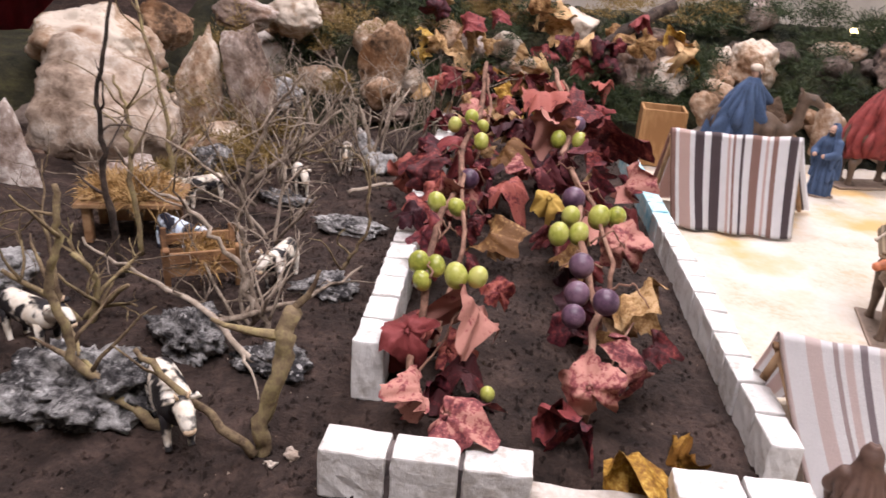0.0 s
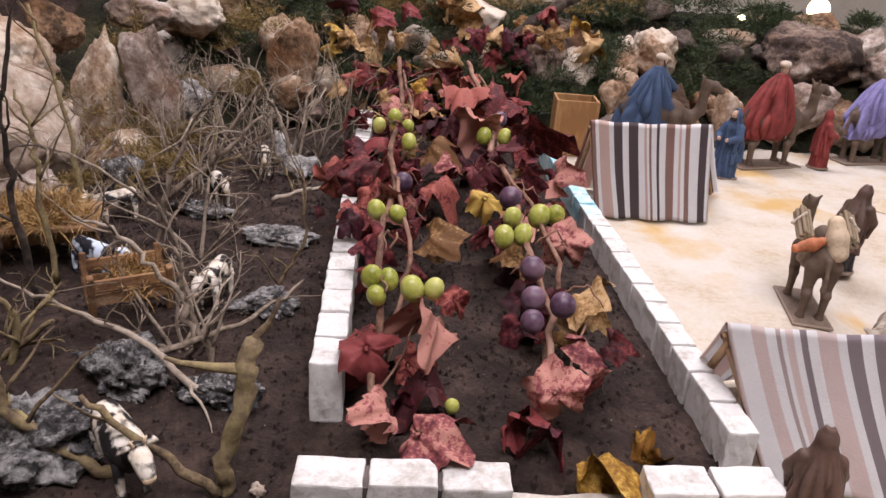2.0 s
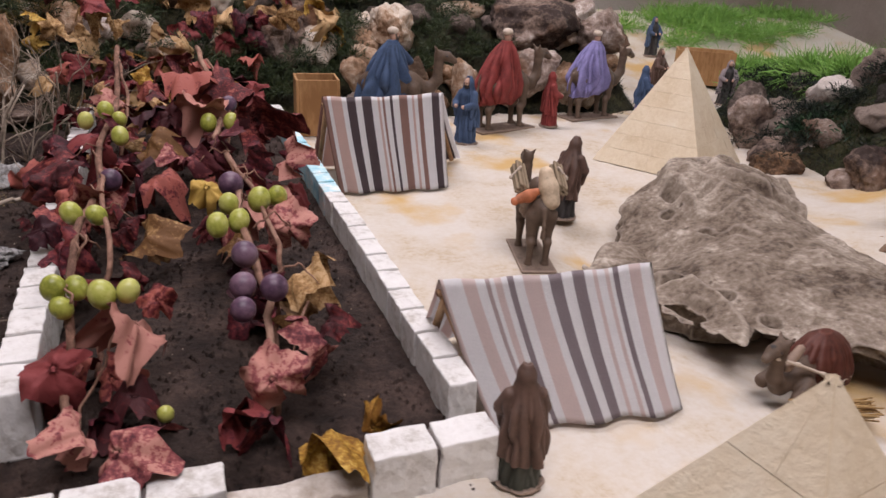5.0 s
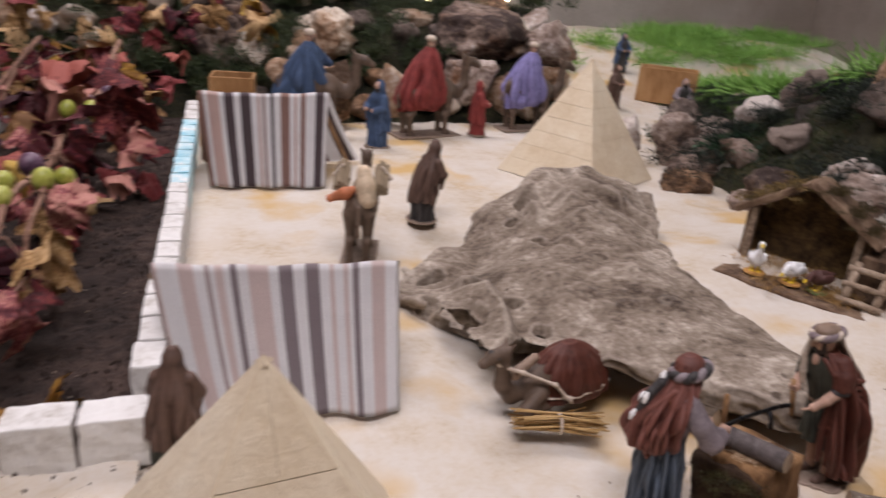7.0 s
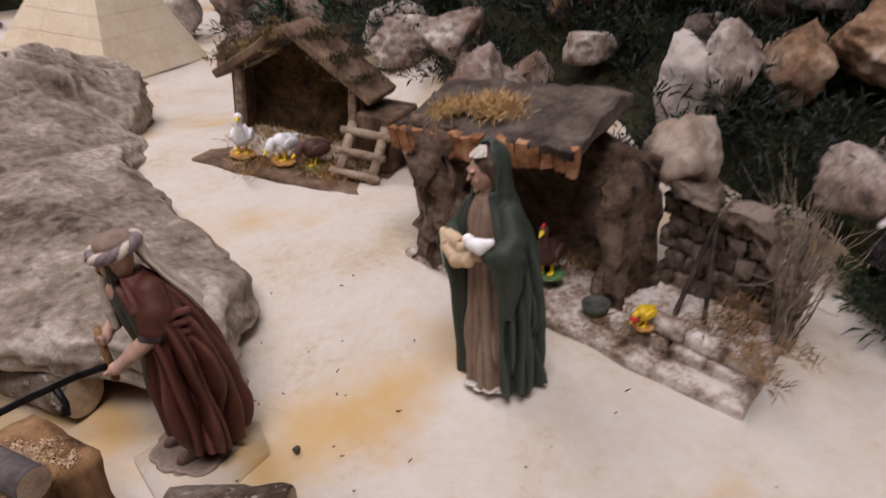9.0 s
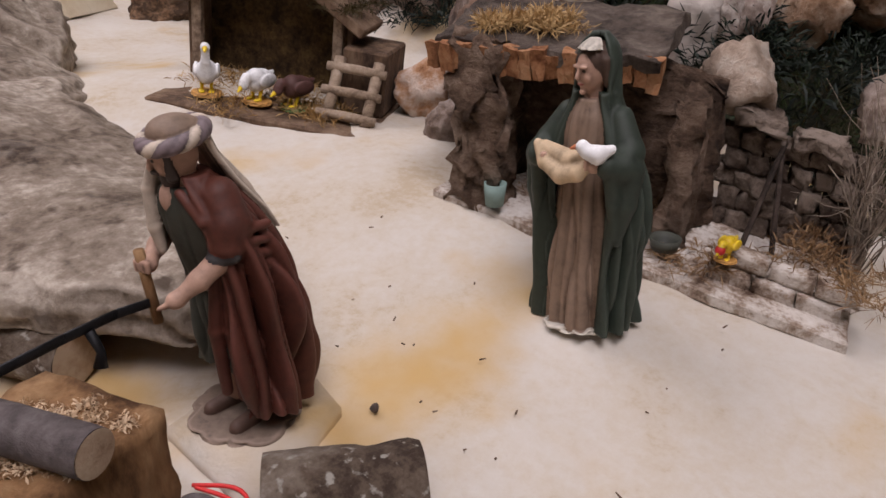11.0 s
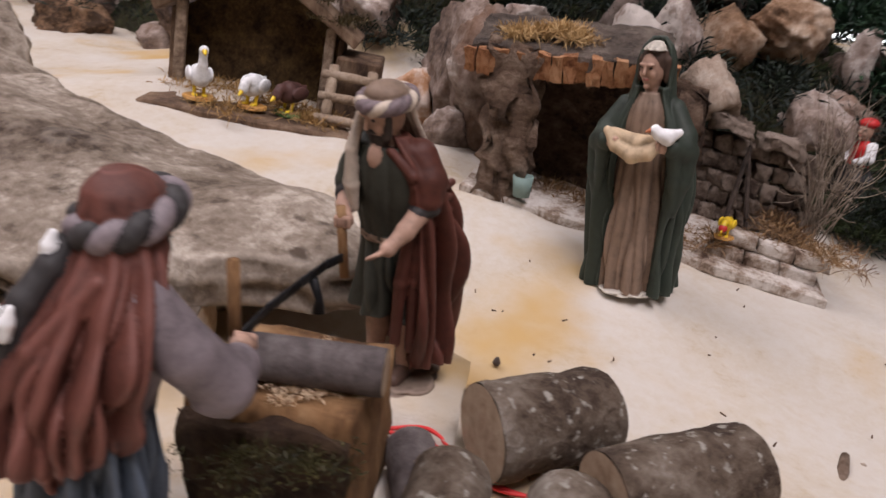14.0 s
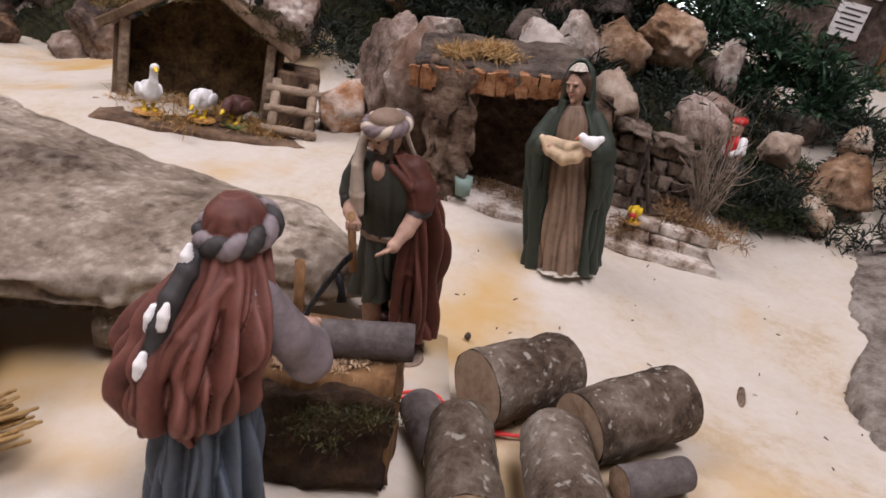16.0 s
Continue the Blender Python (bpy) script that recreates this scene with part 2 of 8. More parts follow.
# ---------- banks of stones ----------
ROCKS = [
    (-0.66, 1.00, 0.09, 0.321, 0.250, "W"),
    (-0.74, 1.15, 0.19, 0.318, 0.204, "T"),
    (-0.66, 0.72, -0.01, 0.076, 0.269, "R"),
    (-0.36, 0.85, 0.05, 0.086, 0.092, "L"),
    (-0.51, 1.15, 0.07, 0.117, 0.350, "T"),
    (-0.41, 1.20, 0.14, 0.111, 0.275, "R"),
    (-0.67, 1.35, 0.23, 0.126, 0.126, "T"),
    (-0.52, 1.45, 0.27, 0.160, 0.087, "R"),
    (-0.39, 1.55, 0.27, 0.160, 0.107, "T"),
    (-0.14, 1.50, 0.16, 0.121, 0.196, "T"),
    (-0.14, 1.42, 0.11, 0.088, 0.081, "T"),
    (-0.65, 1.05, 0.04, 0.211, 0.161, "W"),
    (-0.37, 1.30, 0.09, 0.106, 0.093, "L"),
    (-0.15, 1.50, 0.10, 0.103, 0.096, "T"),
    (-0.13, 1.55, 0.03, 0.231, 0.077, "R"),
    (0.04, 1.65, 0.07, 0.121, 0.121, "T"),
    (0.08, 1.60, 0.04, 0.079, 0.079, "T"),
    (0.18, 1.75, 0.20, 0.099, 0.107, "T"),
    (0.07, 1.80, 0.18, 0.118, 0.135, "T"),
    (0.52, 1.70, 0.17, 0.164, 0.131, "R"),
    (0.60, 1.80, 0.24, 0.203, 0.119, "R"),
    (0.86, 1.70, 0.21, 0.140, 0.132, "T"),
    (0.70, 1.50, 0.12, 0.076, 0.076, "T"),
    (0.83, 1.60, 0.09, 0.177, 0.081, "T"),
    (1.01, 1.45, 0.10, 0.090, 0.136, "T"),
    (1.35, 1.72, 0.23, 0.294, 0.193, "R"),
    (1.05, 1.80, 0.14, 0.123, 0.140, "D"),
    (-0.06, 1.90, 0.23, 0.139, 0.104, "D"),
    (0.36, 1.95, 0.25, 0.214, 0.107, "T"),
    (0.79, 1.90, 0.28, 0.124, 0.106, "T"),
    (1.57, 1.65, 0.21, 0.200, 0.154, "R"),
    (1.27, 1.55, 0.12, 0.171, 0.136, "R"),
    (0.85, 1.45, 0.09, 0.108, 0.178, "T"),
    (0.86, 1.70, 0.22, 0.143, 0.118, "T"),
    (0.53, 1.70, 0.18, 0.162, 0.146, "R"),
    (0.66, 1.80, 0.24, 0.085, 0.094, "R"),
    (1.57, 1.60, 0.11, 0.109, 0.118, "T"),
    (1.67, 1.05, 0.05, 0.132, 0.139, "R"),
    (2.06, 1.00, 0.08, 0.144, 0.144, "W"),
    (1.76, 0.90, 0.01, 0.126, 0.105, "R"),
    (1.58, 0.85, -0.01, 0.139, 0.086, "T"),
    (1.63, 0.70, -0.00, 0.098, 0.068, "R"),
    (1.84, 1.10, 0.06, 0.169, 0.139, "D"),
    (1.55, 1.00, 0.13, 0.095, 0.145, "R"),
    (1.60, 0.36, 0.12, 0.121, 0.079, "R"),
    (1.70, 0.30, 0.15, 0.070, 0.141, "R"),
    (1.62, 0.13, 0.10, 0.069, 0.061, "R"),
    (1.90, 0.08, 0.22, 0.067, 0.075, "T"),
    (1.80, -0.17, 0.20, 0.141, 0.099, "D"),
    (1.65, -0.20, 0.15, 0.095, 0.082, "T"),
    (1.60, -0.10, 0.13, 0.084, 0.094, "R"),
    (1.468, -0.205, 0.112, 0.088, 0.066, "W"),
    (1.50, -0.31, 0.09, 0.073, 0.057, "R"),
    (1.60, 0.83, 0.08, 0.096, 0.066, "R"),
    (1.75, 1.05, 0.15, 0.110, 0.124, "D"),
    (1.85, 0.68, 0.19, 0.120, 0.108, "D"),
    (1.55, -0.48, 0.04, 0.094, 0.070, "T"),
    (1.50, -0.45, 0.01, 0.052, 0.039, "T"),
    (1.55, -0.41, 0.07, 0.054, 0.047, "W"),
    (1.60, -0.50, 0.08, 0.041, 0.038, "T"),
    (1.70, -0.35, 0.14, 0.046, 0.077, "R"),
    (1.68, -0.26, 0.17, 0.103, 0.072, "T"),
    (1.60, -0.15, 0.15, 0.069, 0.080, "R"),
    (1.62, 0.04, 0.15, 0.069, 0.042, "R"),
    (1.52, 0.08, 0.09, 0.097, 0.086, "R"),
    (1.46, 0.11, 0.05, 0.073, 0.076, "O"),
    (1.60, 0.25, 0.14, 0.130, 0.083, "R"),
    (1.62, 0.58, 0.07, 0.105, 0.105, "R"),
    (1.90, 0.91, 0.07, 0.158, 0.102, "R"),
    (2.00, 0.93, 0.13, 0.214, 0.119, "R"),
]
M["rock_orange"] = mat("orange_veined_stone", [(0.22, 0.09, 0.04), (0.44, 0.24, 0.13), (0.60, 0.48, 0.40), (0.64, 0.56, 0.50)], 14, 0.9, 0.8, 90, depth=0.006, vary=0.1)
KIND = {
    "W": ("rock_white", "pale whitish limestone boulder in the bank"),
    "T": ("rock_tan", "ochre-stained rough limestone in the bank"),
    "R": ("rock", "grey-beige weathered limestone in the bank"),
    "L": ("lichen", "grey lichen-covered stone on the earth"),
    # D: shade deep in the bank is put into the stone's dark colour
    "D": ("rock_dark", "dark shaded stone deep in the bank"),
    "O": ("rock_orange", "orange-veined broken stone beside the hut"),
}
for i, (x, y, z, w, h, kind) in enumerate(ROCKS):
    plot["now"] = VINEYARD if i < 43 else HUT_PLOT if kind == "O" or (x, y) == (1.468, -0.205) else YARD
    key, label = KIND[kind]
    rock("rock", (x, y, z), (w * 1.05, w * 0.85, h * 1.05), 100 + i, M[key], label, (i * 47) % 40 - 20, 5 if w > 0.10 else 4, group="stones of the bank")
plot["now"] = HUT_PLOT
for i, (x, y, z, w, d, h, kind) in enumerate(((1.425, 0.005, 0.085, 0.10, 0.09, 0.15, "R"), (1.475, 0.045, 0.11, 0.14, 0.10, 0.13, "R"), (1.40, 0.035, 0.035, 0.05, 0.05, 0.06, "R"))):
    rock("rock", (x, y, z), (w, d, h), 700 + i, M[KIND[kind][0]], "grey-pink rock leaning beside the hut", 30 * i, 5, group="stones of the bank")
FILL = random.Random(77)


def fill_stones(count, spot, height, sizes, kinds, seed0):
    """Stones heaped between the larger ones, none standing where a named stone already is."""
    done = [(x, y) for x, y, *_ in ROCKS]
    for k in range(count):
        for _ in range(30):
            x, y = spot()
            w = FILL.uniform(*sizes)
            if all(math.hypot(x - a, y - b) > w * 0.62 for a, b in done):
                break
        done.append((x, y))
        key, label = KIND[FILL.choice(kinds)]
        rock("rock", (x, y, height(x, y) + w * FILL.uniform(0.05, 0.28)), (w * FILL.uniform(0.9, 1.3), w * FILL.uniform(0.8, 1.1), w * FILL.uniform(0.7, 1.15)), seed0 + k, M[key], label, FILL.uniform(0, 180), 4, 0.26, group="stones of the bank")


plot["now"] = VINEYARD


LATTICE = np.random.RandomState(5).rand(48, 48, 48).astype(np.float32) * 2 - 1


def grain3(X, Y, Z, s, off=0.0):
    """Smooth noise of cell size 1 / s on whole arrays, between -1 and 1."""
    out = 0
    P = [np.asarray(v, np.float32) * s + off * (1 + 0.37 * i) + 100 for i, v in enumerate((X, Y, Z))]
    I = [np.floor(p).astype(np.int32) for p in P]
    W = [p - i for p, i in zip(P, I)]
    W = [w * w * (3 - 2 * w) for w in W]
    for i in (0, 1):
        for j in (0, 1):
            for k in (0, 1):
                w = (W[0] if i else 1 - W[0]) * (W[1] if j else 1 - W[1]) * (W[2] if k else 1 - W[2])
                out = out + w * LATTICE[(I[0] + i) % 48, (I[1] + j) % 48, (I[2] + k) % 48]
    return out


def ease(a, b, x):
    t = np.clip((x - a) / (b - a), 0, 1)
    return t * t * (3 - 2 * t)


def net(D, lo, step):
    """The skin of a solid whose depth is given on a grid: corners and four-sided faces."""
    S = D < 0
    c = np.zeros([n - 1 for n in D.shape], np.int8)
    for i in (0, 1):
        for j in (0, 1):
            for k in (0, 1):
                c += S[i:c.shape[0] + i, j:c.shape[1] + j, k:c.shape[2] + k]
    act = (c > 0) & (c < 8)
    ci = np.argwhere(act)
    idx = np.full(act.shape, -1, np.int64)
    idx[act] = np.arange(len(ci))
    total, count = np.zeros((len(ci), 3)), np.zeros(len(ci))
    for axis in range(3):
        for u in (0, 1):
            for v in (0, 1):
                a = np.zeros(3, int)
                a[(axis + 1) % 3], a[(axis + 2) % 3] = u, v
                b = a.copy()
                b[axis] = 1
                da, db = D[tuple((ci + a).T)], D[tuple((ci + b).T)]
                m = (da < 0) != (db < 0)
                t = np.where(m, da / np.where(da == db, 1, da - db), 0)
                total += (a + (b - a) * t[:, None]) * m[:, None]
                count += m
    V = lo + step * (ci + total / np.maximum(count, 1)[:, None])
    faces = []
    for axis in range(3):
        p, q = (axis + 1) % 3, (axis + 2) % 3
        low, high = [slice(1, -1)] * 3, [slice(1, -1)] * 3
        low[axis], high[axis] = slice(0, -1), slice(1, None)
        A, B = S[tuple(low)], S[tuple(high)]
        e = np.argwhere(A != B)
        inside = A[tuple(e.T)]
        e[:, p] += 1
        e[:, q] += 1
        quad = []
        for du, dv in ((-1, -1), (0, -1), (0, 0), (-1, 0)):
            g = e.copy()
            g[:, p] += du
            g[:, q] += dv
            quad.append(idx[tuple(g.T)])
        quad = np.stack(quad, 1)
        quad[~inside] = quad[~inside][:, ::-1]
        faces.append(quad)
    return V, np.concatenate(faces)


# ---------- big grey boulder ----------
def boulder():
    """A low weathered slab: a ragged stepped summit at the back, a smooth tilted plate in front, a cliff edge undercut below."""
    cx, cy = 1.03, 0.32
    rim = [(1.115, -0.060), (1.168, -0.005), (1.186, 0.075), (1.180, 0.18), (1.175, 0.30), (1.21, 0.42), (1.28, 0.55), (1.28, 0.68), (1.20, 0.76), (1.07, 0.66), (0.92, 0.52), (0.80, 0.42), (0.745, 0.33), (0.735, 0.22), (0.80, 0.155), (0.88, 0.135), (0.935, 0.105), (0.985, 0.058), (1.02, 0.018), (1.065, -0.035)]
    polar = sorted((math.atan2(y - cy, x - cx), math.hypot(x - cx, y - cy)) for x, y in rim)
    ang = np.array([p[0] for p in polar])
    rad = np.array([p[1] for p in polar])
    step = 0.0030
    lo = np.array((0.68, -0.11, -0.035))
    n = np.ceil((np.array((1.34, 0.82, 0.205)) - lo) / step).astype(int)
    ax = [lo[i] + step * np.arange(n[i]) for i in range(3)]
    # the plan: height of the top and distance to the rim
    X, Y = np.meshgrid(ax[0], ax[1], indexing="ij")
    O = np.zeros_like(X)
    a = np.arctan2(Y - cy, X - cx)
    R = np.interp(a, ang, rad, period=2 * math.pi)
    edge = np.hypot(X - cx, Y - cy) - R - 0.016 * grain3(X, Y, O, 9, 3) - 0.010 * grain3(X, Y, O, 22, 9) - 0.005 * grain3(X, Y, O, 60, 4)
    back, west = ease(0.30, 0.52, Y), ease(1.02, 0.84, X)
    plate = ease(0.44, 0.34, Y) * ease(0.90, 0.97, X)
    peak = np.exp(-((X - 1.13) ** 2 + (Y - 0.575) ** 2) / 0.010)
    spine = np.interp(Y, (-0.05, 0.10, 0.20, 0.40, 0.52, 0.60, 0.70, 0.78), (0.062, 0.071, 0.075, 0.088, 0.118, 0.122, 0.085, 0.03))
    top = spine - (0.15 + 0.42 * back) * np.clip(1.09 - X, 0, 1) - 0.020 * ease(1.06, 1.17, X) * ease(0.60, 0.30, Y) - 0.25 * np.clip(X - 1.17, 0, 1)
    top = np.maximum(top, 0.020) + 0.020 * np.exp(-((X - 1.135) / 0.045) ** 2 - ((Y - 0.01) / 0.055) ** 2)
    # steps broken along warped lines, weak on the plate
    wx, wy = X + 0.035 * grain3(X, Y, O, 9, 1) + 0.005 * grain3(X, Y, O, 30, 21), Y + 0.035 * grain3(X, Y, O, 9, 2) + 0.005 * grain3(X, Y, O, 30, 22)
    lay = 2.4 * (grain3(wx, wy, O, 4.5, 5) + 0.22 * grain3(wx, wy, O, 12, 6)) + 1.5 * peak
    stair = np.floor(lay) + ease(0.68, 0.96, lay - np.floor(lay)) - lay
    top = top + (0.013 + 0.013 * np.maximum(back, west)) * stair * (1 - 0.82 * plate) + 0.006 * grain3(X, Y, O, 13, 7) * (1 - 0.5 * plate)
    top = top - (0.030 * np.clip(-grain3(wx, wy, O, 17, 8) - 0.22, 0, 1) + 0.11 * np.clip(grain3(wx, wy, O, 30, 9) - 0.38, 0, 1)) * (0.25 + 0.75 * np.maximum(west, back)) * (1 - 0.8 * plate)
    # a raised lip and a long shallow furrow on the plate
    top = top + 0.007 * np.exp(-((X - 1.150) / 0.012) ** 2 - ((Y - 0.24) / 0.035) ** 2) - 0.005 * np.exp(-((Y - 0.30 - 0.5 * (X - 1.05)) / 0.012) ** 2) * plate
    top = top + (0.0024 - 0.0012 * plate) * grain3(X, Y, O, 55, 11) + 0.0010 * grain3(X, Y, O, 140, 12)
    south = ease(0.25, -0.30, np.sin(a))
    Z = ax[2][None, None, :]
    X3, Y3 = np.repeat(X[:, :, None], n[2], 2), np.repeat(Y[:, :, None], n[2], 2)
    Z3 = np.broadcast_to(Z, X3.shape)
    side = edge[:, :, None] + 0.30 * np.clip(Z3 - 0.045, 0, 1)
    lid = (Z3 - top[:, :, None]) * 0.9
    skin_deep = (np.abs(np.maximum(lid, side)) < 0.03) | ((side > -0.17) & (side < 0.03) & (Z3 < 0.04) & (Z3 > -0.01))
    x, y, z = X3[skin_deep], Y3[skin_deep], Z3[skin_deep]
    rugged = 0.012 * grain3(x, y, z * 3.5, 20, 14) + 0.008 * grain3(x, y, z * 3.0, 48, 15) + 0.003 * grain3(x, y, z, 120, 16) + 0.020 * np.clip(grain3(x, y, z, 40, 17) - 0.3, 0, 1)
    under = south[:, :, None] * 0.13 * ease(0.032, 0.018, Z3 + 0.006 * grain3(X, Y, O, 14, 18)[:, :, None])
    side = side + under
    side[skin_deep] += rugged
    k = 0.006
    h = np.clip(0.5 - 0.5 * (lid - side) / k, 0, 1)
    D = lid + (side - lid) * h + k * h * (1 - h)
    V, F = net(np.maximum(D, -0.030 - Z3), lo, step)
    me = bpy.data.meshes.new("boulder")
    me.from_pydata(V.tolist(), [], F.tolist())
    me.materials.append(M["boulder"])
    me.polygons.foreach_set("use_smooth", [True] * len(F))
    ob = new("boulder", me)
    ob.matrix_basis = plot["now"]
    return tagged(ob, "large flat grey weathered boulder with pits on sand", "boulder")


boulder()


# ---------- pyramids ----------
def pyramid(x, y, z0, h, half, turn, courses, label):
    """Stone courses: every block is a slightly uneven wedge of one face, over a solid core."""
    thing = empty("pyramid", pose(x, y, z0, 0, 0, turn), label, "pyramid", "model pyramids")
    rnd = random.Random(courses)
    bm = bmesh.new()
    tip = bm.verts.new((0, 0, h * 0.985))
    base = [bm.verts.new((sx * half * 0.985, sy * half * 0.985, 0)) for sx, sy in ((-1, -1), (1, -1), (1, 1), (-1, 1))]
    for k in range(4):
        bm.faces.new((base[k], base[(k + 1) % 4], tip))
    bm.faces.new(base[::-1])
    part("core", bm, M["sandstone"], thing, "", None, False)
    for side in range(4):
        rot = Matrix.Rotation(radians(90 * side), 4, "Z")
        for j in range(courses):
            z1, z2 = h * j / courses, h * (j + 1) / courses * 0.999
            w1, w2 = half * (1 - z1 / h), half * (1 - z2 / h)
            n = max(1, round(2 * w1 / 0.07))
            cuts = [-1.0] + [(-1 + 2 * (k + 0.5 * (j % 2)) / n) + rnd.uniform(-0.04, 0.04) for k in range(1 - (j % 2), n)] + [1.0]
            cuts = sorted(set(cuts))
            for u0, u1 in zip(cuts, cuts[1:]):
                if u1 - u0 < 0.05:
                    continue
                bm = bmesh.new()
                lift = rnd.uniform(0.0001, 0.0005)
                g = 0.0002
                lo = [Vector((u0 * w1 + g, -w1 - lift, z1 + g)), Vector((u1 * w1 - g, -w1 - lift, z1 + g)), Vector((u1 * w2 - g * 0.5, -w2 - lift, z2 - g)), Vector((u0 * w2 + g * 0.5, -w2 - lift, z2 - g))]
                f = [bm.verts.new(rot @ p) for p in lo]
                k = [bm.verts.new(rot @ (p + Vector((0, 0.006, -0.003)))) for p in lo]
                bm.faces.new(f)
                for q in range(4):
                    bm.faces.new((f[(q + 1) % 4], f[q], k[q], k[(q + 1) % 4]))
                part("block", bm, M["sandstone"], thing, "", None, False)
    return thing


M["sandstone"] = mat("sandstone", [(0.60, 0.49, 0.34), (0.68, 0.58, 0.43), (0.72, 0.64, 0.50)], 10, 0.95, 0.5, 130, vary=0.08)
pyramid(0.559, -0.166, 0.0, 0.237, 0.132, 8, 4, "beige plaster model pyramid with blocks, standing on sand")
pyramid(1.344, 0.963, 0.0, 0.268, 0.132, 30, 8, "sandy yellow model pyramid with faint stone courses")


# ---------- vineyard walls ----------
def brick_mesh(l, w, h, seed):
    rnd = random.Random(seed)
    bm = bmesh.new()
    box(bm, (0, 0, 0), (l, w, h), 0, 0.0022, None, 2)
    bmesh.ops.subdivide_edges(bm, edges=[e for e in bm.edges if e.calc_length() > 0.02], cuts=3, use_grid_fill=True)
    for v in bm.verts:
        q = v.co * 90 + Vector((seed * 9.1, 0, 0))
        v.co += Vector((noise.noise(q), noise.noise(q + Vector((7, 0, 0))), noise.noise(q + Vector((0, 7, 0))))) * 0.0016
    me = bpy.data.meshes.new("brick")
    bm.to_mesh(me)
    bm.free()
    me.materials.append(M["brick"])
    me.polygons.foreach_set("use_smooth", [False] * len(me.polygons))
    return me


def low_wall(a, b, width, height, courses, length, label, blue=None):
    a, b = Vector(a), Vector(b)
    d = b - a
    ang = math.degrees(math.atan2(d.y, d.x))
    thing = empty("brick_wall", pose(a.x, a.y, 0, 0, 0, ang), label, "low wall", "vineyard walls")
    bm = bmesh.new()
    box(bm, (d.length / 2, 0, height / 2 - 0.003), (d.length - 0.010, width - 0.008, height - 0.006))
    part("core", bm, M["joint"], thing, "dark mortar between the bricks", None, False)
    ch = height / courses
    length = d.length / round(d.length / length)
    meshes = [brick_mesh(length - 0.0046, width, ch - 0.002, s) for s in range(4)]
    rnd = random.Random(int(d.length * 1000))
    n = round(d.length / length)
    for j in range(courses):
        for k in range(n):
            x = (k + 0.5) * d.length / n
            ob = new("brick", meshes[rnd.randrange(4)])
            ob.parent = thing
            ob.matrix_basis = pose(x + rnd.uniform(-0.0006, 0.0006), rnd.uniform(-0.0012, 0.0012), ch * (j + 0.5) + rnd.uniform(-0.0006, 0.0006), rnd.uniform(-1, 1), rnd.uniform(-1, 1), rnd.uniform(-1.2, 1.2))
            if blue and blue[0] < x < blue[1] and j == courses - 1:
                ob.data = ob.data.copy()
                ob.data.materials[0] = M["brick_blue"]
    return thing


M["brick_blue"] = mat("blue_stained_brick", [(0.18, 0.48, 0.62), (0.45, 0.68, 0.74), (0.80, 0.80, 0.78)], 22, 0.85, 0.5, 160, vary=0.1, depth=0.003)
low_wall((0.068, 0.205, 0), (0.050, 1.40, 0), 0.034, 0.072, 1, 0.057, "low white-painted brick wall along the vineyard")
low_wall((0.466, 0.125, 0), (0.478, 1.43, 0), 0.030, 0.061, 1, 0.055, "low white brick wall with blue stains beside sand", (0.62, 1.1))
low_wall((0.053, 0.075, 0), (0.240, 0.071, 0), 0.036, 0.053, 1, 0.062, "short white painted brick wall at the vineyard entrance")
low_wall((0.352, 0.071, 0), (0.474, 0.071, 0), 0.036, 0.054, 1, 0.062, "short white painted brick wall with blue stains")


# rough plaster sill closing the gap between the two front walls
_bm = bmesh.new()
box(_bm, (0, 0, 0.010), (0.116, 0.030, 0.026), 0, 0.003)
bmesh.ops.subdivide_edges(_bm, edges=list(_bm.edges), cuts=7, use_grid_fill=True)
for _v in _bm.verts:
    _v.co += Vector((0.004 * n3(_v.co.x, _v.co.y, 1, 60), 0.006 * n3(_v.co.x, _v.co.y, 5, 50), 0.007 * n3(_v.co.x, _v.co.y, 9, 55)))
tagged(part("plaster_sill", _bm, M["plaster"], None, "", pose(0.296, 0.073, 0.0)), "rough whitish plaster sill between two low walls", "sill")


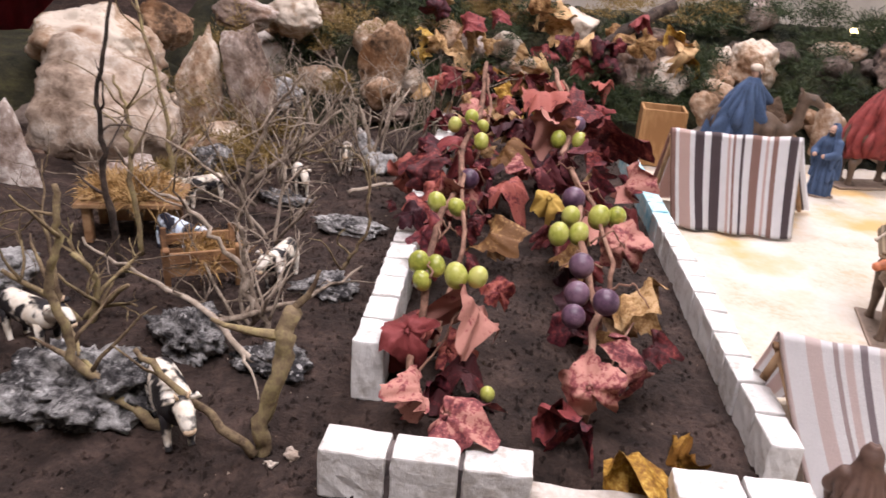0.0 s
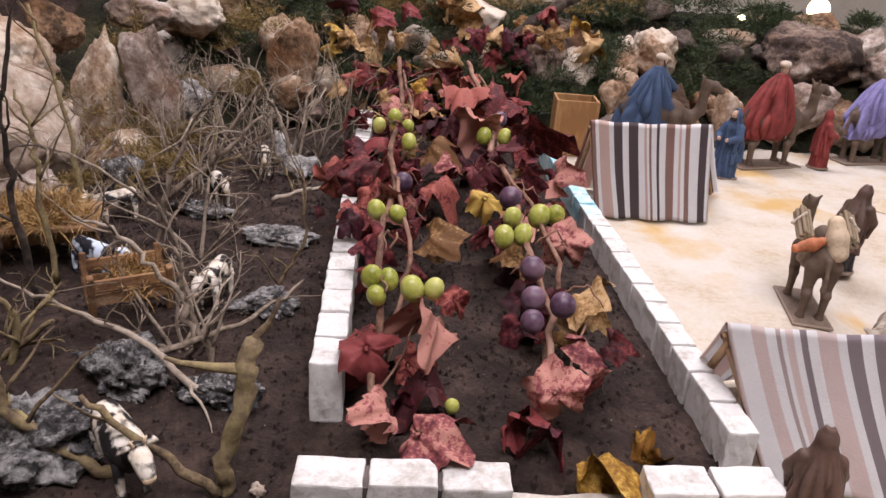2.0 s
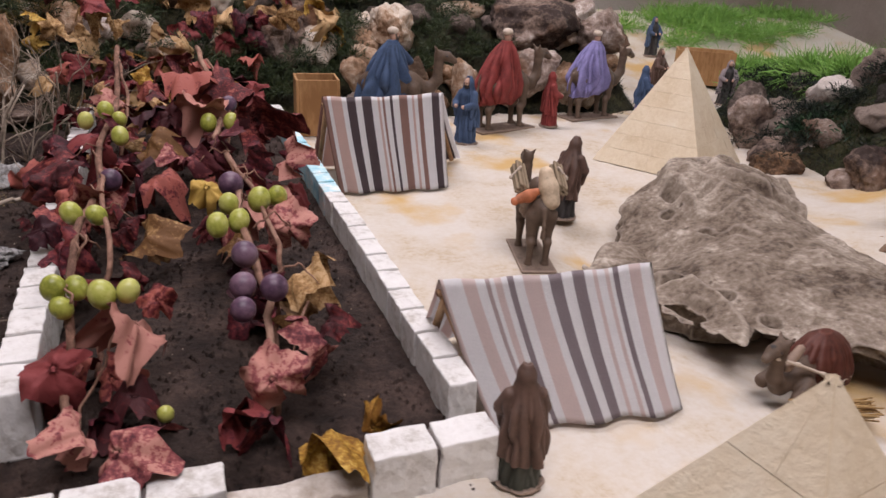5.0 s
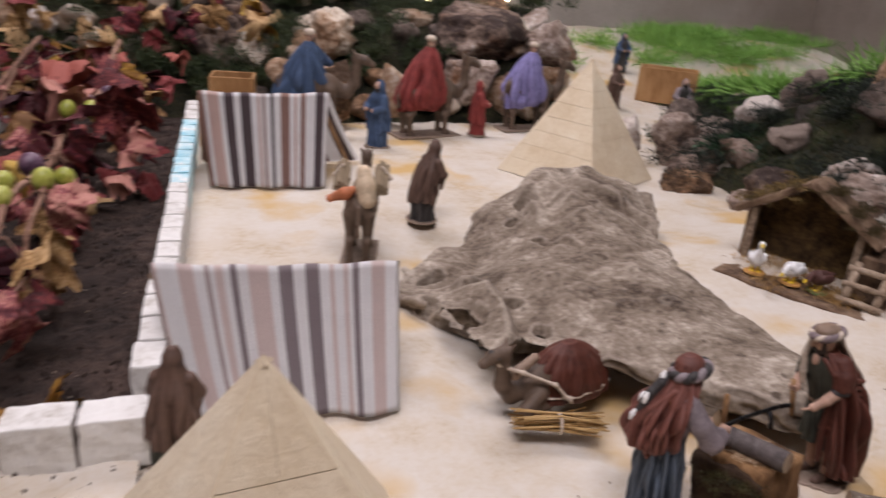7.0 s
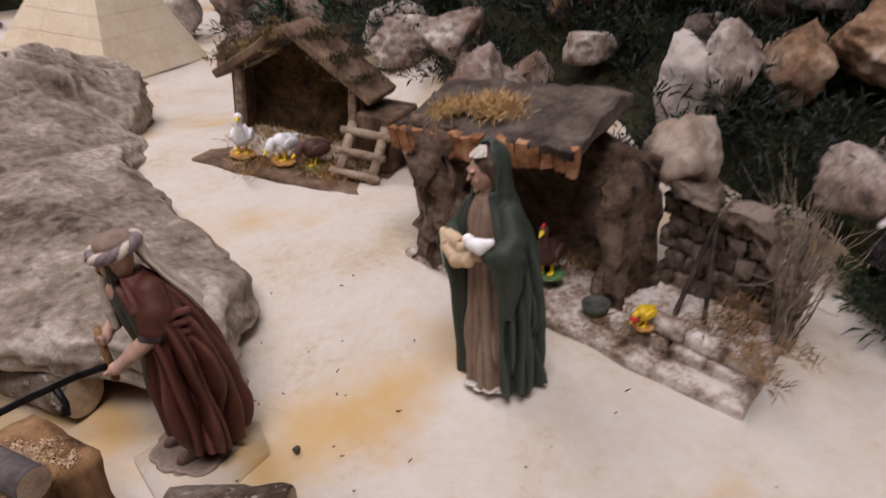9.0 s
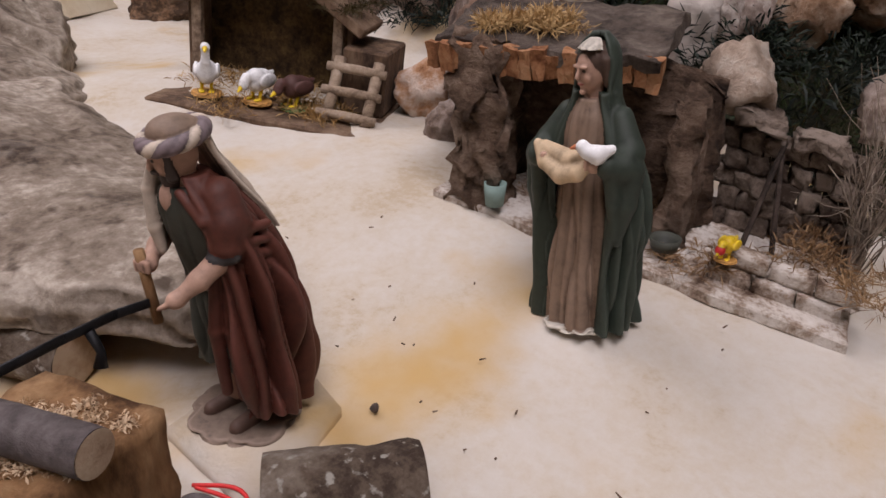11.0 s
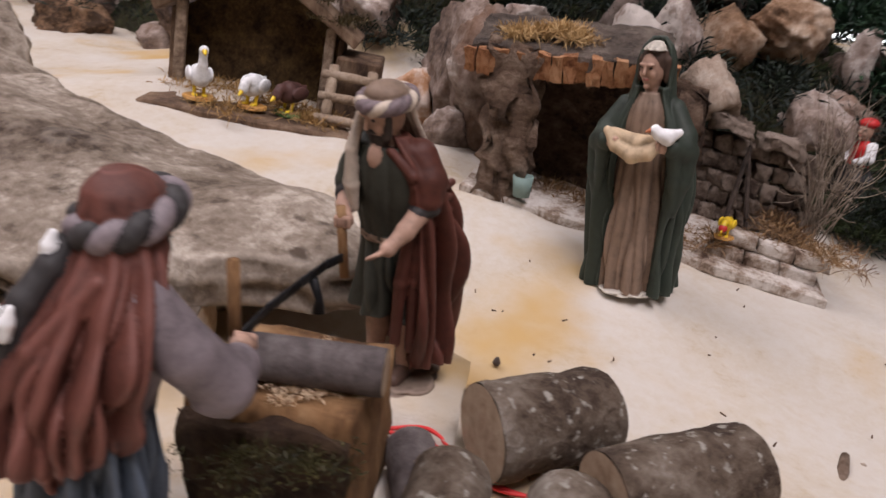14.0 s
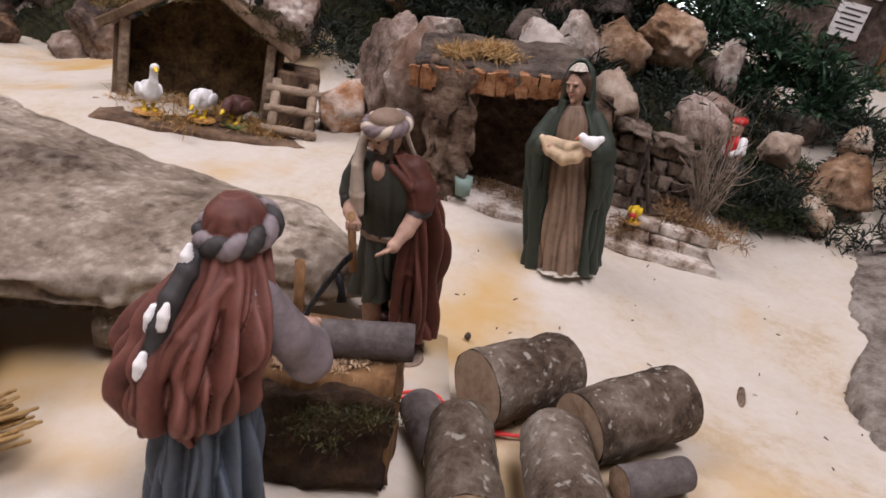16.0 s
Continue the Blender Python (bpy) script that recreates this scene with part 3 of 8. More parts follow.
# ---------- striped tents ----------
def stripes(name, bands, width):
    """Woven stripes across local x."""
    m = mat(name, [(0.93, 0.93, 0.93), (1, 1, 1)], 30, 0.95, 0.5, 400, depth=0.0015, vary=0)
    nt = m.node_tree
    b = nt.nodes["Principled BSDF"]
    tc = nt.nodes.new("ShaderNodeTexCoord")
    sx = nt.nodes.new("ShaderNodeSeparateXYZ")
    nt.links.new(tc.outputs["UV"], sx.inputs[0])
    ramp = nt.nodes.new("ShaderNodeValToRGB")
    ramp.color_ramp.interpolation = "CONSTANT"
    el = ramp.color_ramp.elements
    for k, (p, c) in enumerate(bands):
        e = el[k] if k < 2 else el.new(p)
        e.position, e.color = p, (*c, 1)
    wob = nt.nodes.new("ShaderNodeTexNoise")
    wob.inputs["Scale"].default_value = 300
    mad = nt.nodes.new("ShaderNodeMath")
    mad.operation = "MULTIPLY_ADD"
    mad.inputs[1].default_value = 0.008
    nt.links.new(wob.outputs["Fac"], mad.inputs[0])
    nt.links.new(sx.outputs[0], mad.inputs[2])
    nt.links.new(mad.outputs[0], ramp.inputs[0])
    old = b.inputs["Base Color"].links[0].from_socket
    mx = nt.nodes.new("ShaderNodeMix")
    mx.data_type, mx.blend_type = "RGBA", "MULTIPLY"
    mx.inputs[0].default_value = 1.0
    nt.links.new(ramp.outputs[0], mx.inputs[6])
    nt.links.new(old, mx.inputs[7])
    nt.links.new(mx.outputs[2], b.inputs["Base Color"])
    return m


WH, DK, BR, PK = (0.76, 0.745, 0.745), (0.10, 0.075, 0.08), (0.30, 0.18, 0.15), (0.58, 0.42, 0.37)
TA = [(0.0, BR), (0.04, WH), (0.07, PK), (0.15, WH), (0.19, DK), (0.26, WH), (0.31, DK), (0.39, WH), (0.44, PK), (0.46, WH), (0.48, BR), (0.50, WH), (0.54, DK), (0.565, WH), (0.62, BR), (0.69, WH), (0.73, PK), (0.75, WH), (0.78, BR), (0.82, WH), (0.90, DK), (0.965, WH)]
GY, PL, BL = (0.27, 0.225, 0.235), (0.64, 0.53, 0.50), (0.42, 0.34, 0.33)
TB = [(0.0, PL), (0.02, WH), (0.10, PL), (0.16, WH), (0.20, BL), (0.22, WH), (0.24, PL), (0.27, WH), (0.30, GY), (0.325, WH), (0.37, PL), (0.45, WH), (0.49, GY), (0.55, WH), (0.60, GY), (0.66, WH), (0.70, PL), (0.72, WH), (0.76, PL), (0.78, WH), (0.80, GY), (0.825, WH), (0.88, PL), (0.94, WH)]


def tent(ra, rb, fa, fb, ba, bb, material, label, wood):
    """A cloth over a ridge: ridge ends, front hem ends, back hem ends."""
    ra, rb, fa, fb, ba, bb = (Vector(p) for p in (ra, rb, fa, fb, ba, bb))
    o = (fa + fb + ba + bb) / 4
    o.z = 0
    thing = empty("tent", Matrix.Translation(o), label, "tent", "striped tents")
    bm = bmesh.new()
    uv = bm.loops.layers.uv.new("uv")
    nu, nv = 60, 44
    grid = []
    for j in range(nv + 1):
        v = j / nv * 2 - 1
        row = []
        for i in range(nu + 1):
            u = i / nu
            r = ra.lerp(rb, u)
            r.z += -0.004 * math.sin(u * math.pi) + 0.001 * math.sin(u * 23)
            e = fa.lerp(fb, u) if v < 0 else ba.lerp(bb, u)
            w = abs(v)
            p = r.lerp(e, w)
            p.z += 0.003 * math.exp(-(w / 0.08) ** 2) - 0.006 * math.sin(w * math.pi)
            out = (e - r)
            out.z = 0
            if out.length:
                out.normalize()
            p += out * (0.0035 * math.sin(u * 19 + v * 2) * w + 0.005 * n3(u * 2, v, 3 + ra.x, 2.2) * w)
            p.z = max(p.z, 0.003 + 0.002 * n3(u, v, 0, 9))
            row.append(bm.verts.new(p - o))
        grid.append(row)
    for j in range(nv):
        for i in range(nu):
            f = bm.faces.new((grid[j][i], grid[j][i + 1], grid[j + 1][i + 1], grid[j + 1][i]))
            for l, (a, b) in zip(f.loops, ((i, j), (i + 1, j), (i + 1, j + 1), (i, j + 1))):
                l[uv].uv = (a / nu, b / nv)
    bmesh.ops.solidify(bm, geom=list(bm.faces), thickness=0.0022)
    part("cloth", bm, material, thing, "striped woven cotton cloth")
    for k, t in enumerate((0.03, 0.92)):
        a = ra.lerp(rb, t)
        for e in (fa.lerp(fb, t), ba.lerp(bb, t)):
            b = bmesh.new()
            d = (e - a)
            inn = Vector((0, 0.022 if e.y < a.y else -0.022, 0))
            tube(b, [a - o - Vector((0, 0, 0.016)) + inn * 0.2, a - o + d * 0.96 + inn], [0.005, 0.005], 0, 6)
            part("pole", b, wood, thing, "wooden pole")
    b = bmesh.new()
    tube(b, [ra - o - Vector((0, 0, 0.012)), rb - o - Vector((0, 0, 0.012))], [0.004, 0.004], 0, 6)
    part("ridge", b, wood, thing)
    return thing


M["wood"] = mat("raw_wood", [(0.16, 0.09, 0.045), (0.36, 0.22, 0.12), (0.48, 0.32, 0.19)], 20, 0.8, 0.4, 90, stretch=(1, 1, 0.25))
M["cloth_a"] = stripes("striped_cloth_dark", TA, 1)
M["cloth_b"] = stripes("striped_cloth_pale", TB, 1)
tent((0.500, 0.947, 0.171), (0.757, 0.975, 0.170), (0.520, 0.872, 0.003), (0.737, 0.862, 0.003), (0.500, 1.06, 0.003), (0.84, 1.06, 0.003), M["cloth_a"], "tent of brown, white and pink striped cloth on sand", M["wood"])
tent((0.466, 0.213, 0.128), (0.730, 0.211, 0.121), (0.500, 0.116, 0.003), (0.709, 0.088, 0.003), (0.48, 0.31, 0.003), (0.74, 0.30, 0.003), M["cloth_b"], "tent of grey, white and pink striped cloth on sand", M["wood"])


# ---------- earth of the banks ----------
M["moss"] = mat("mossy_earth", [(0.010, 0.010, 0.006), (0.030, 0.028, 0.014), (0.065, 0.060, 0.025)], 16, 0.95, 1.0, 120, depth=0.008, vary=0)


def bank_line(y):
    return 1.465 + 0.14 * smooth01(-0.2, 0.7, y) - 0.03 * smooth01(-0.3, -0.6, y) + 0.1 * smooth01(0.85, 1.15, y)


def bank_right_z(x, y):
    d = x - bank_line(y)
    top = 0.20 - 0.05 * smooth01(0.40, 0.10, y) - 0.10 * smooth01(0.5, 1.0, y) - 0.08 * smooth01(-0.25, -0.5, y)
    z = yard_rise(min(x, 1.45), min(y, 0.35)) - 0.02 - 0.05 * (1 - smooth01(0.0, 0.08, d)) + (top + 0.03) * smooth01(-0.02, 0.30, d) + 0.015 * n3(x, y, 0, 11) + 0.008 * n3(x, y, 4, 30)
    return z - 0.25 * smooth01(1.25, 1.34, y) - 0.30 * smooth01(-0.52, -0.60, y)


def bank_back_z(x, y):
    z = -0.03 + 0.33 * smooth01(1.40, 1.95, y + 0.10 * smooth01(0.3, -0.5, x)) + 0.02 * n3(x, y, 2, 9) + 0.01 * n3(x, y, 6, 28)
    return z - 0.4 * smooth01(1.62, 1.78, x) - 0.32 * smooth01(-0.72, -1.0, x)


plot["now"] = YARD
sheet("bank_right", 1.38, 2.5, -0.60, 1.34, 0.013, bank_right_z, M["moss"], "dark mossy earth bank holding the stones", "earth bank")
plot["now"] = VINEYARD
sheet("bank_back", -1.3, 1.80, 1.38, 2.4, 0.013, bank_back_z, M["moss"], "dark mossy earth bank behind the vineyard and tents", "earth bank")


def bank_left_z(x, y):
    return -0.03 + 0.20 * smooth01(-0.48, -0.95, x - 0.25 * smooth01(0.7, 1.4, y) + 0.2) + 0.012 * n3(x, y, 2, 12)


sheet("bank_left", -1.5, -0.40, 0.3, 1.5, 0.014, bank_left_z, M["moss"], "dark earth bank beside the pasture", "earth bank")


plot["now"] = YARD
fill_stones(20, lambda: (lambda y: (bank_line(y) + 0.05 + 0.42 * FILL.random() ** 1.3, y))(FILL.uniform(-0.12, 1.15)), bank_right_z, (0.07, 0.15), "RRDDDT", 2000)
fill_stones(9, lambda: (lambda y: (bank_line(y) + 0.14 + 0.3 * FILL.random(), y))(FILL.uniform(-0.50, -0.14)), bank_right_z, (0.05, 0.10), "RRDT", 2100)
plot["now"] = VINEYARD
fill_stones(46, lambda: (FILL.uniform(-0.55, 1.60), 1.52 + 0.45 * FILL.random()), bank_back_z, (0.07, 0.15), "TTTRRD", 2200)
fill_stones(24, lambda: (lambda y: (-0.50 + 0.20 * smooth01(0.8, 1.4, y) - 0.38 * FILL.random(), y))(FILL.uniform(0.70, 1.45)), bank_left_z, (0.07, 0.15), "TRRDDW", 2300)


# ---------- greenery ----------
def leafmat(name, cols, rough=0.6, spec=0.3):
    return mat(name, cols, 40, rough, 0.15, 200, vary=0.5, spec=spec)


M["pine"] = leafmat("dark_conifer", [(0.005, 0.010, 0.006), (0.015, 0.026, 0.012), (0.040, 0.056, 0.020)])
M["green"] = leafmat("green_foliage", [(0.008, 0.024, 0.013), (0.020, 0.050, 0.026), (0.045, 0.095, 0.045)], 0.5)
M["dry"] = leafmat("dry_moss", [(0.05, 0.035, 0.010), (0.13, 0.085, 0.025), (0.22, 0.15, 0.05)])
M["grass"] = leafmat("bright_grass", [(0.05, 0.14, 0.02), (0.11, 0.28, 0.04), (0.20, 0.38, 0.08)])
M["straw"] = leafmat("straw", [(0.16, 0.085, 0.025), (0.34, 0.20, 0.07), (0.46, 0.30, 0.13)])
M["twig"] = mat("grey_twig", [(0.10, 0.075, 0.055), (0.27, 0.215, 0.165), (0.40, 0.335, 0.27)], 60, 0.9, 0.4, 200, vary=0.2)
M["twig_moss"] = mat("lichened_twig", [(0.09, 0.06, 0.04), (0.21, 0.155, 0.09), (0.33, 0.27, 0.13)], 60, 0.9, 0.5, 200, vary=0.2)


def blades(name, spots, n, length, width, material, label, category, seed, spread=1.0, flat=0.0, droop=0.4, kind=""):
    """Many small leaves or needles growing out of lumpy clumps (x, y, z, radius, height)."""
    rnd = random.Random(seed)
    vs, fs = [], []
    total = sum(s[3] for s in spots)
    for x, y, z, r, h in spots:
        lumps = [(rnd.gauss(0, 0.5) * r, rnd.gauss(0, 0.5) * r, rnd.uniform(0.1, 0.8) * h) for _ in range(9)]
        for _ in range(int(n * r / total)):
            lx, ly, lz = rnd.choice(lumps)
            d = Vector((rnd.gauss(0, 1), rnd.gauss(0, 1), abs(rnd.gauss(0.25, 0.9)))).normalized()
            k = rnd.uniform(0.05, 0.5)
            p = Vector((x + lx + d.x * r * k, y + ly + d.y * r * k, z + lz + d.z * h * k * 0.8))
            g = (d * spread + Vector((rnd.gauss(0, 0.6), rnd.gauss(0, 0.6), rnd.gauss(0.2, 0.5)))).normalized()
            l = length * rnd.uniform(0.5, 1.3)
            side = g.cross(Vector((rnd.gauss(0, 1), rnd.gauss(0, 1), rnd.gauss(0, 1)))).normalized() * width * rnd.uniform(0.6, 1.3)
            q = p + g * l * 0.55
            e = p + g * l - Vector((0, 0, l * droop * rnd.random()))
            b = len(vs)
            vs += [p - side * 0.3, p + side * 0.3, q + side, q - side, e]
            fs += [(b, b + 1, b + 2, b + 3), (b + 3, b + 2, b + 4)]
    me = bpy.data.meshes.new(name)
    me.from_pydata([tuple(v) for v in vs], [], fs)
    me.materials.append(material)
    ob = new(name, me)
    ob.matrix_basis = plot["now"]
    return tagged(ob, label, category, "", kind)


def carpet(name, x0, x1, y0, y1, fz, keep, n, length, width, material, label, seed):
    """Short moss growing straight out of the earth of a bank."""
    rnd = random.Random(seed)
    vs, fs = [], []
    while len(fs) < n:
        x, y = rnd.uniform(x0, x1), rnd.uniform(y0, y1)
        if not keep(x, y) or noise.noise(Vector((x * 9, y * 9, seed))) < -0.35:
            continue
        p = Vector((x, y, fz(x, y) - 0.002))
        l = length * rnd.uniform(0.5, 1.4) * (1 + noise.noise(Vector((x * 14, y * 14, 3))))
        g = Vector((rnd.gauss(0, 0.6), rnd.gauss(0, 0.6), rnd.uniform(0.3, 1))).normalized()
        side = g.cross(Vector((rnd.gauss(0, 1), rnd.gauss(0, 1), 0.1))).normalized() * width
        b = len(vs)
        vs += [p - side, p + side, p + g * l]
        fs.append((b, b + 1, b + 2))
    me = bpy.data.meshes.new(name)
    me.from_pydata([tuple(v) for v in vs], [], fs)
    me.materials.append(material)
    ob = new(name, me)
    ob.matrix_basis = plot["now"]
    return tagged(ob, label, "moss", "", "stuff")


def twig_bush(name, base, height, spread, seed, material, label, thick=0.004, stems=4, lean=(0, 0), depth=3):
    """A bare shrub: crooked stems that fork and thin out."""
    rnd = random.Random(seed)
    thing = empty(name, pose(*base), label, "dry shrub", "bare shrubs of the pasture")

    def grow(bm, p, d, l, r, level):
        pts, rad = [p], [r]
        n = 5
        for k in range(n):
            d = (d + Vector((rnd.gauss(0, 0.22), rnd.gauss(0, 0.22), rnd.gauss(0.02, 0.16)))).normalized()
            p = p + d * l / n
            pts.append(p)
            rad.append(r * (1 - 0.5 * (k + 1) / n))
        tube(bm, pts, rad, 0, 5 if level else 6)
        if level < depth:
            for _ in range(rnd.choice((2, 2, 3))):
                k = rnd.randrange(2, n + 1)
                a = Vector((rnd.gauss(0, 1), rnd.gauss(0, 1), rnd.gauss(0.2, 0.6))).normalized()
                grow(bm, pts[k], (d * 0.6 + a * 0.75).normalized(), l * rnd.uniform(0.45, 0.7), rad[k] * 0.72, level + 1)

    for k in range(stems):
        a = 2 * math.pi * (k + rnd.random()) / stems
        d = Vector((math.cos(a) * spread + lean[0], math.sin(a) * spread + lean[1], 1)).normalized()
        bm = bmesh.new()
        grow(bm, Vector((rnd.gauss(0, 0.006), rnd.gauss(0, 0.006), -0.01)), d, height * rnd.uniform(0.45, 0.65), thick * rnd.uniform(0.7, 1.1), 0)
        part("stem", bm, material, thing)
    return thing


plot["now"] = YARD
_m = random.Random(17)
R1 = [(1.66, 0.42, 0.10, 0.10, 0.07), (1.62, 0.20, 0.09, 0.09, 0.06), (1.72, 0.12, 0.14, 0.13, 0.07), (1.75, 0.55, 0.12, 0.12, 0.07), (1.68, 0.75, 0.07, 0.10, 0.07), (1.72, 0.92, 0.05, 0.12, 0.08), (1.90, 0.95, 0.08, 0.12, 0.07),
      (1.58, -0.20, 0.08, 0.08, 0.06), (1.56, -0.28, 0.07, 0.08, 0.06), (1.72, -0.10, 0.16, 0.14, 0.08), (1.50, -0.42, 0.0, 0.055, 0.05), (1.47, -0.39, -0.01, 0.045, 0.045), (1.62, -0.52, 0.05, 0.07, 0.06), (1.56, -0.56, 0.0, 0.06, 0.06), (1.85, 0.30, 0.18, 0.15, 0.08), (1.85, -0.25, 0.15, 0.15, 0.09), (1.49, -0.50, -0.03, 0.045, 0.04)]
R1 += [(lambda x, y: (x, y, bank_right_z(x, y), 0.10, 0.06))(bank_line(y) + 0.35 + 0.25 * _m.random(), y) for y in [0.1 + 0.03 * k for k in range(36)]]
R1 += [(lambda x, y: (x, y, bank_right_z(x, y) - 0.01, _m.uniform(0.05, 0.09), _m.uniform(0.04, 0.07)))(bank_line(y) + 0.07 + 0.5 * _m.random(), y) for y in [_m.uniform(-0.55, 1.25) for _ in range(90)]]
R1 = [(x, y, z - (0.04 if y < 0.3 and x > 1.75 else 0.0), r, h) for x, y, z, r, h in R1]
blades("moss_bush", R1, 110000, 0.017, 0.0011, M["pine"], "dark green tangled moss and conifer sprigs on the bank", "moss", 5, kind="stuff")
R2 = [(1.80, 0.05, 0.20, 0.12, 0.11), (1.78, -0.28, 0.17, 0.11, 0.13), (1.70, -0.42, 0.10, 0.08, 0.11), (1.95, -0.35, 0.18, 0.13, 0.15), (1.95, 0.40, 0.20, 0.15, 0.09), (2.0, 0.10, 0.22, 0.16, 0.10), (1.74, -0.50, 0.08, 0.06, 0.10), (1.80, 0.78, 0.12, 0.12, 0.08), (2.1, 0.7, 0.15, 0.14, 0.12)]
blades("moss_bush", [(1.500, -0.400, -0.022, 0.055, 0.045), (1.530, -0.420, -0.012, 0.060, 0.050), (1.490, -0.365, -0.015, 0.045, 0.040), (1.555, -0.375, 0.0, 0.055, 0.05)], 14000, 0.010, 0.0007, M["pine"], "dark rounded moss cushion beside the hut yard", "moss", 15, kind="stuff")
R2 = [(x, y, z - (0.07 if y < 0.3 and x > 1.85 else 0.02), r, h) for x, y, z, r, h in R2]
carpet("moss_carpet", 1.45, 2.3, -0.55, 1.28, bank_right_z, lambda x, y: x > bank_line(y) + 0.03, 70000, 0.016, 0.0010, M["pine"], "dark green moss covering the earth bank", 31)
carpet("dry_carpet", 1.45, 2.1, -0.55, 1.28, bank_right_z, lambda x, y: x > bank_line(y) + 0.02, 16000, 0.012, 0.0009, M["dry"], "yellow brown dry moss on the earth bank", 32)
blades("green_shrub", R2, 34000, 0.019, 0.0019, M["green"], "green leafy shrub growing on top of the bank", "shrub", 6, kind="stuff")
plot["now"] = VINEYARD
R3 = [(0.62, 1.62, 0.10, 0.10, 0.07), (0.55, 1.55, 0.06, 0.09, 0.06), (0.70, 1.66, 0.14, 0.09, 0.07), (0.95, 1.62, 0.10, 0.08, 0.09), (1.0, 1.75, 0.16, 0.10, 0.16), (1.05, 1.85, 0.2, 0.10, 0.22), (0.92, 1.85, 0.25, 0.12, 0.15), (1.2, 1.95, 0.25, 0.12, 0.12), (0.4, 1.75, 0.16, 0.1, 0.06)]
R3 += [(lambda x, y: (x, y, bank_back_z(x, y), _m.uniform(0.06, 0.10), _m.uniform(0.05, 0.10)))(_m.uniform(-0.45, 1.65), _m.uniform(1.56, 2.0)) for _ in range(34)]
blades("conifer_sprigs", R3, 60000, 0.022, 0.0012, M["pine"], "dark green conifer sprigs stuck between the stones", "conifer sprigs", 7, kind="stuff")
R4 = [(-0.45, 1.20, 0.16, 0.05, 0.14), (-0.50, 1.12, 0.06, 0.05, 0.10), (-0.25, 1.55, 0.22, 0.10, 0.10), (0.10, 1.85, 0.25, 0.12, 0.12), (0.30, 1.85, 0.24, 0.12, 0.10), (-0.05, 1.75, 0.20, 0.1, 0.08), (0.5, 1.95, 0.28, 0.14, 0.1), (0.75, 1.9, 0.28, 0.12, 0.12), (-0.35, 1.05, 0.02, 0.03, 0.05)]
R4 += [(lambda x, y: (x, y, max(bank_left_z(x, y), bank_back_z(x, y)) + 0.05, _m.uniform(0.03, 0.06), _m.uniform(0.03, 0.09)))(_m.uniform(-0.75, -0.25), _m.uniform(0.85, 1.6)) for _ in range(16)]
carpet("moss_carpet", -0.7, 1.7, 1.45, 2.1, bank_back_z, lambda x, y: True, 50000, 0.018, 0.0011, M["pine"], "dark green moss covering the back bank", 33)
blades("dry_moss", R4, 26000, 0.015, 0.0010, M["dry"], "yellowish dry lichen and grass on the stones", "dry moss", 8, kind="stuff")


# ---------- far end of the display: grass plots, planter box ----------
def far_z(x, y):
    return field_z(x, y)


plot["now"] = YARD
GY = [(lambda x, y: (x, y, bank_right_z(x, y) + 0.01, 0.05, 0.02))(bank_line(y) + 0.30 + 0.35 * _m.random(), y) for y in [_m.uniform(0.15, 1.20) for _ in range(26)]]
blades("tall_grass", GY, 9000, 0.105, 0.0016, M["grass"], "bright green grass sprouting on top of the bank", "grass", 19, 0.25, droop=0.3, kind="stuff")
plot["now"] = VINEYARD
G = [(2.10 + 0.11 * i, 2.35 - 0.14 * i + 0.1 * (i % 3), far_z(2.1 + 0.11 * i, 2.3 - 0.14 * i), 0.11, 0.02) for i in range(9)] + [(2.35 + 0.1 * i, 2.6 - 0.1 * i, 0.16, 0.12, 0.02) for i in range(5)] + [(2.2 + 0.14 * i, 1.15 - 0.12 * i, 0.17, 0.12, 0.02) for i in range(6)]
G += [(x, y, far_z(x, y), 0.16, 0.02) for x, y in [(_m.uniform(2.25, 3.3), _m.uniform(0.9, 2.7)) for _ in range(46)]]
G += [(x, y, far_z(x, y), 0.10, 0.02) for x, y in [(_m.uniform(1.62, 1.80), _m.uniform(2.0, 2.6)) for _ in range(8)]]
blades("grass", G, 34000, 0.075, 0.0016, M["grass"], "bright green sprouted grass at the far end", "grass", 9, 0.35, droop=0.25, kind="stuff")


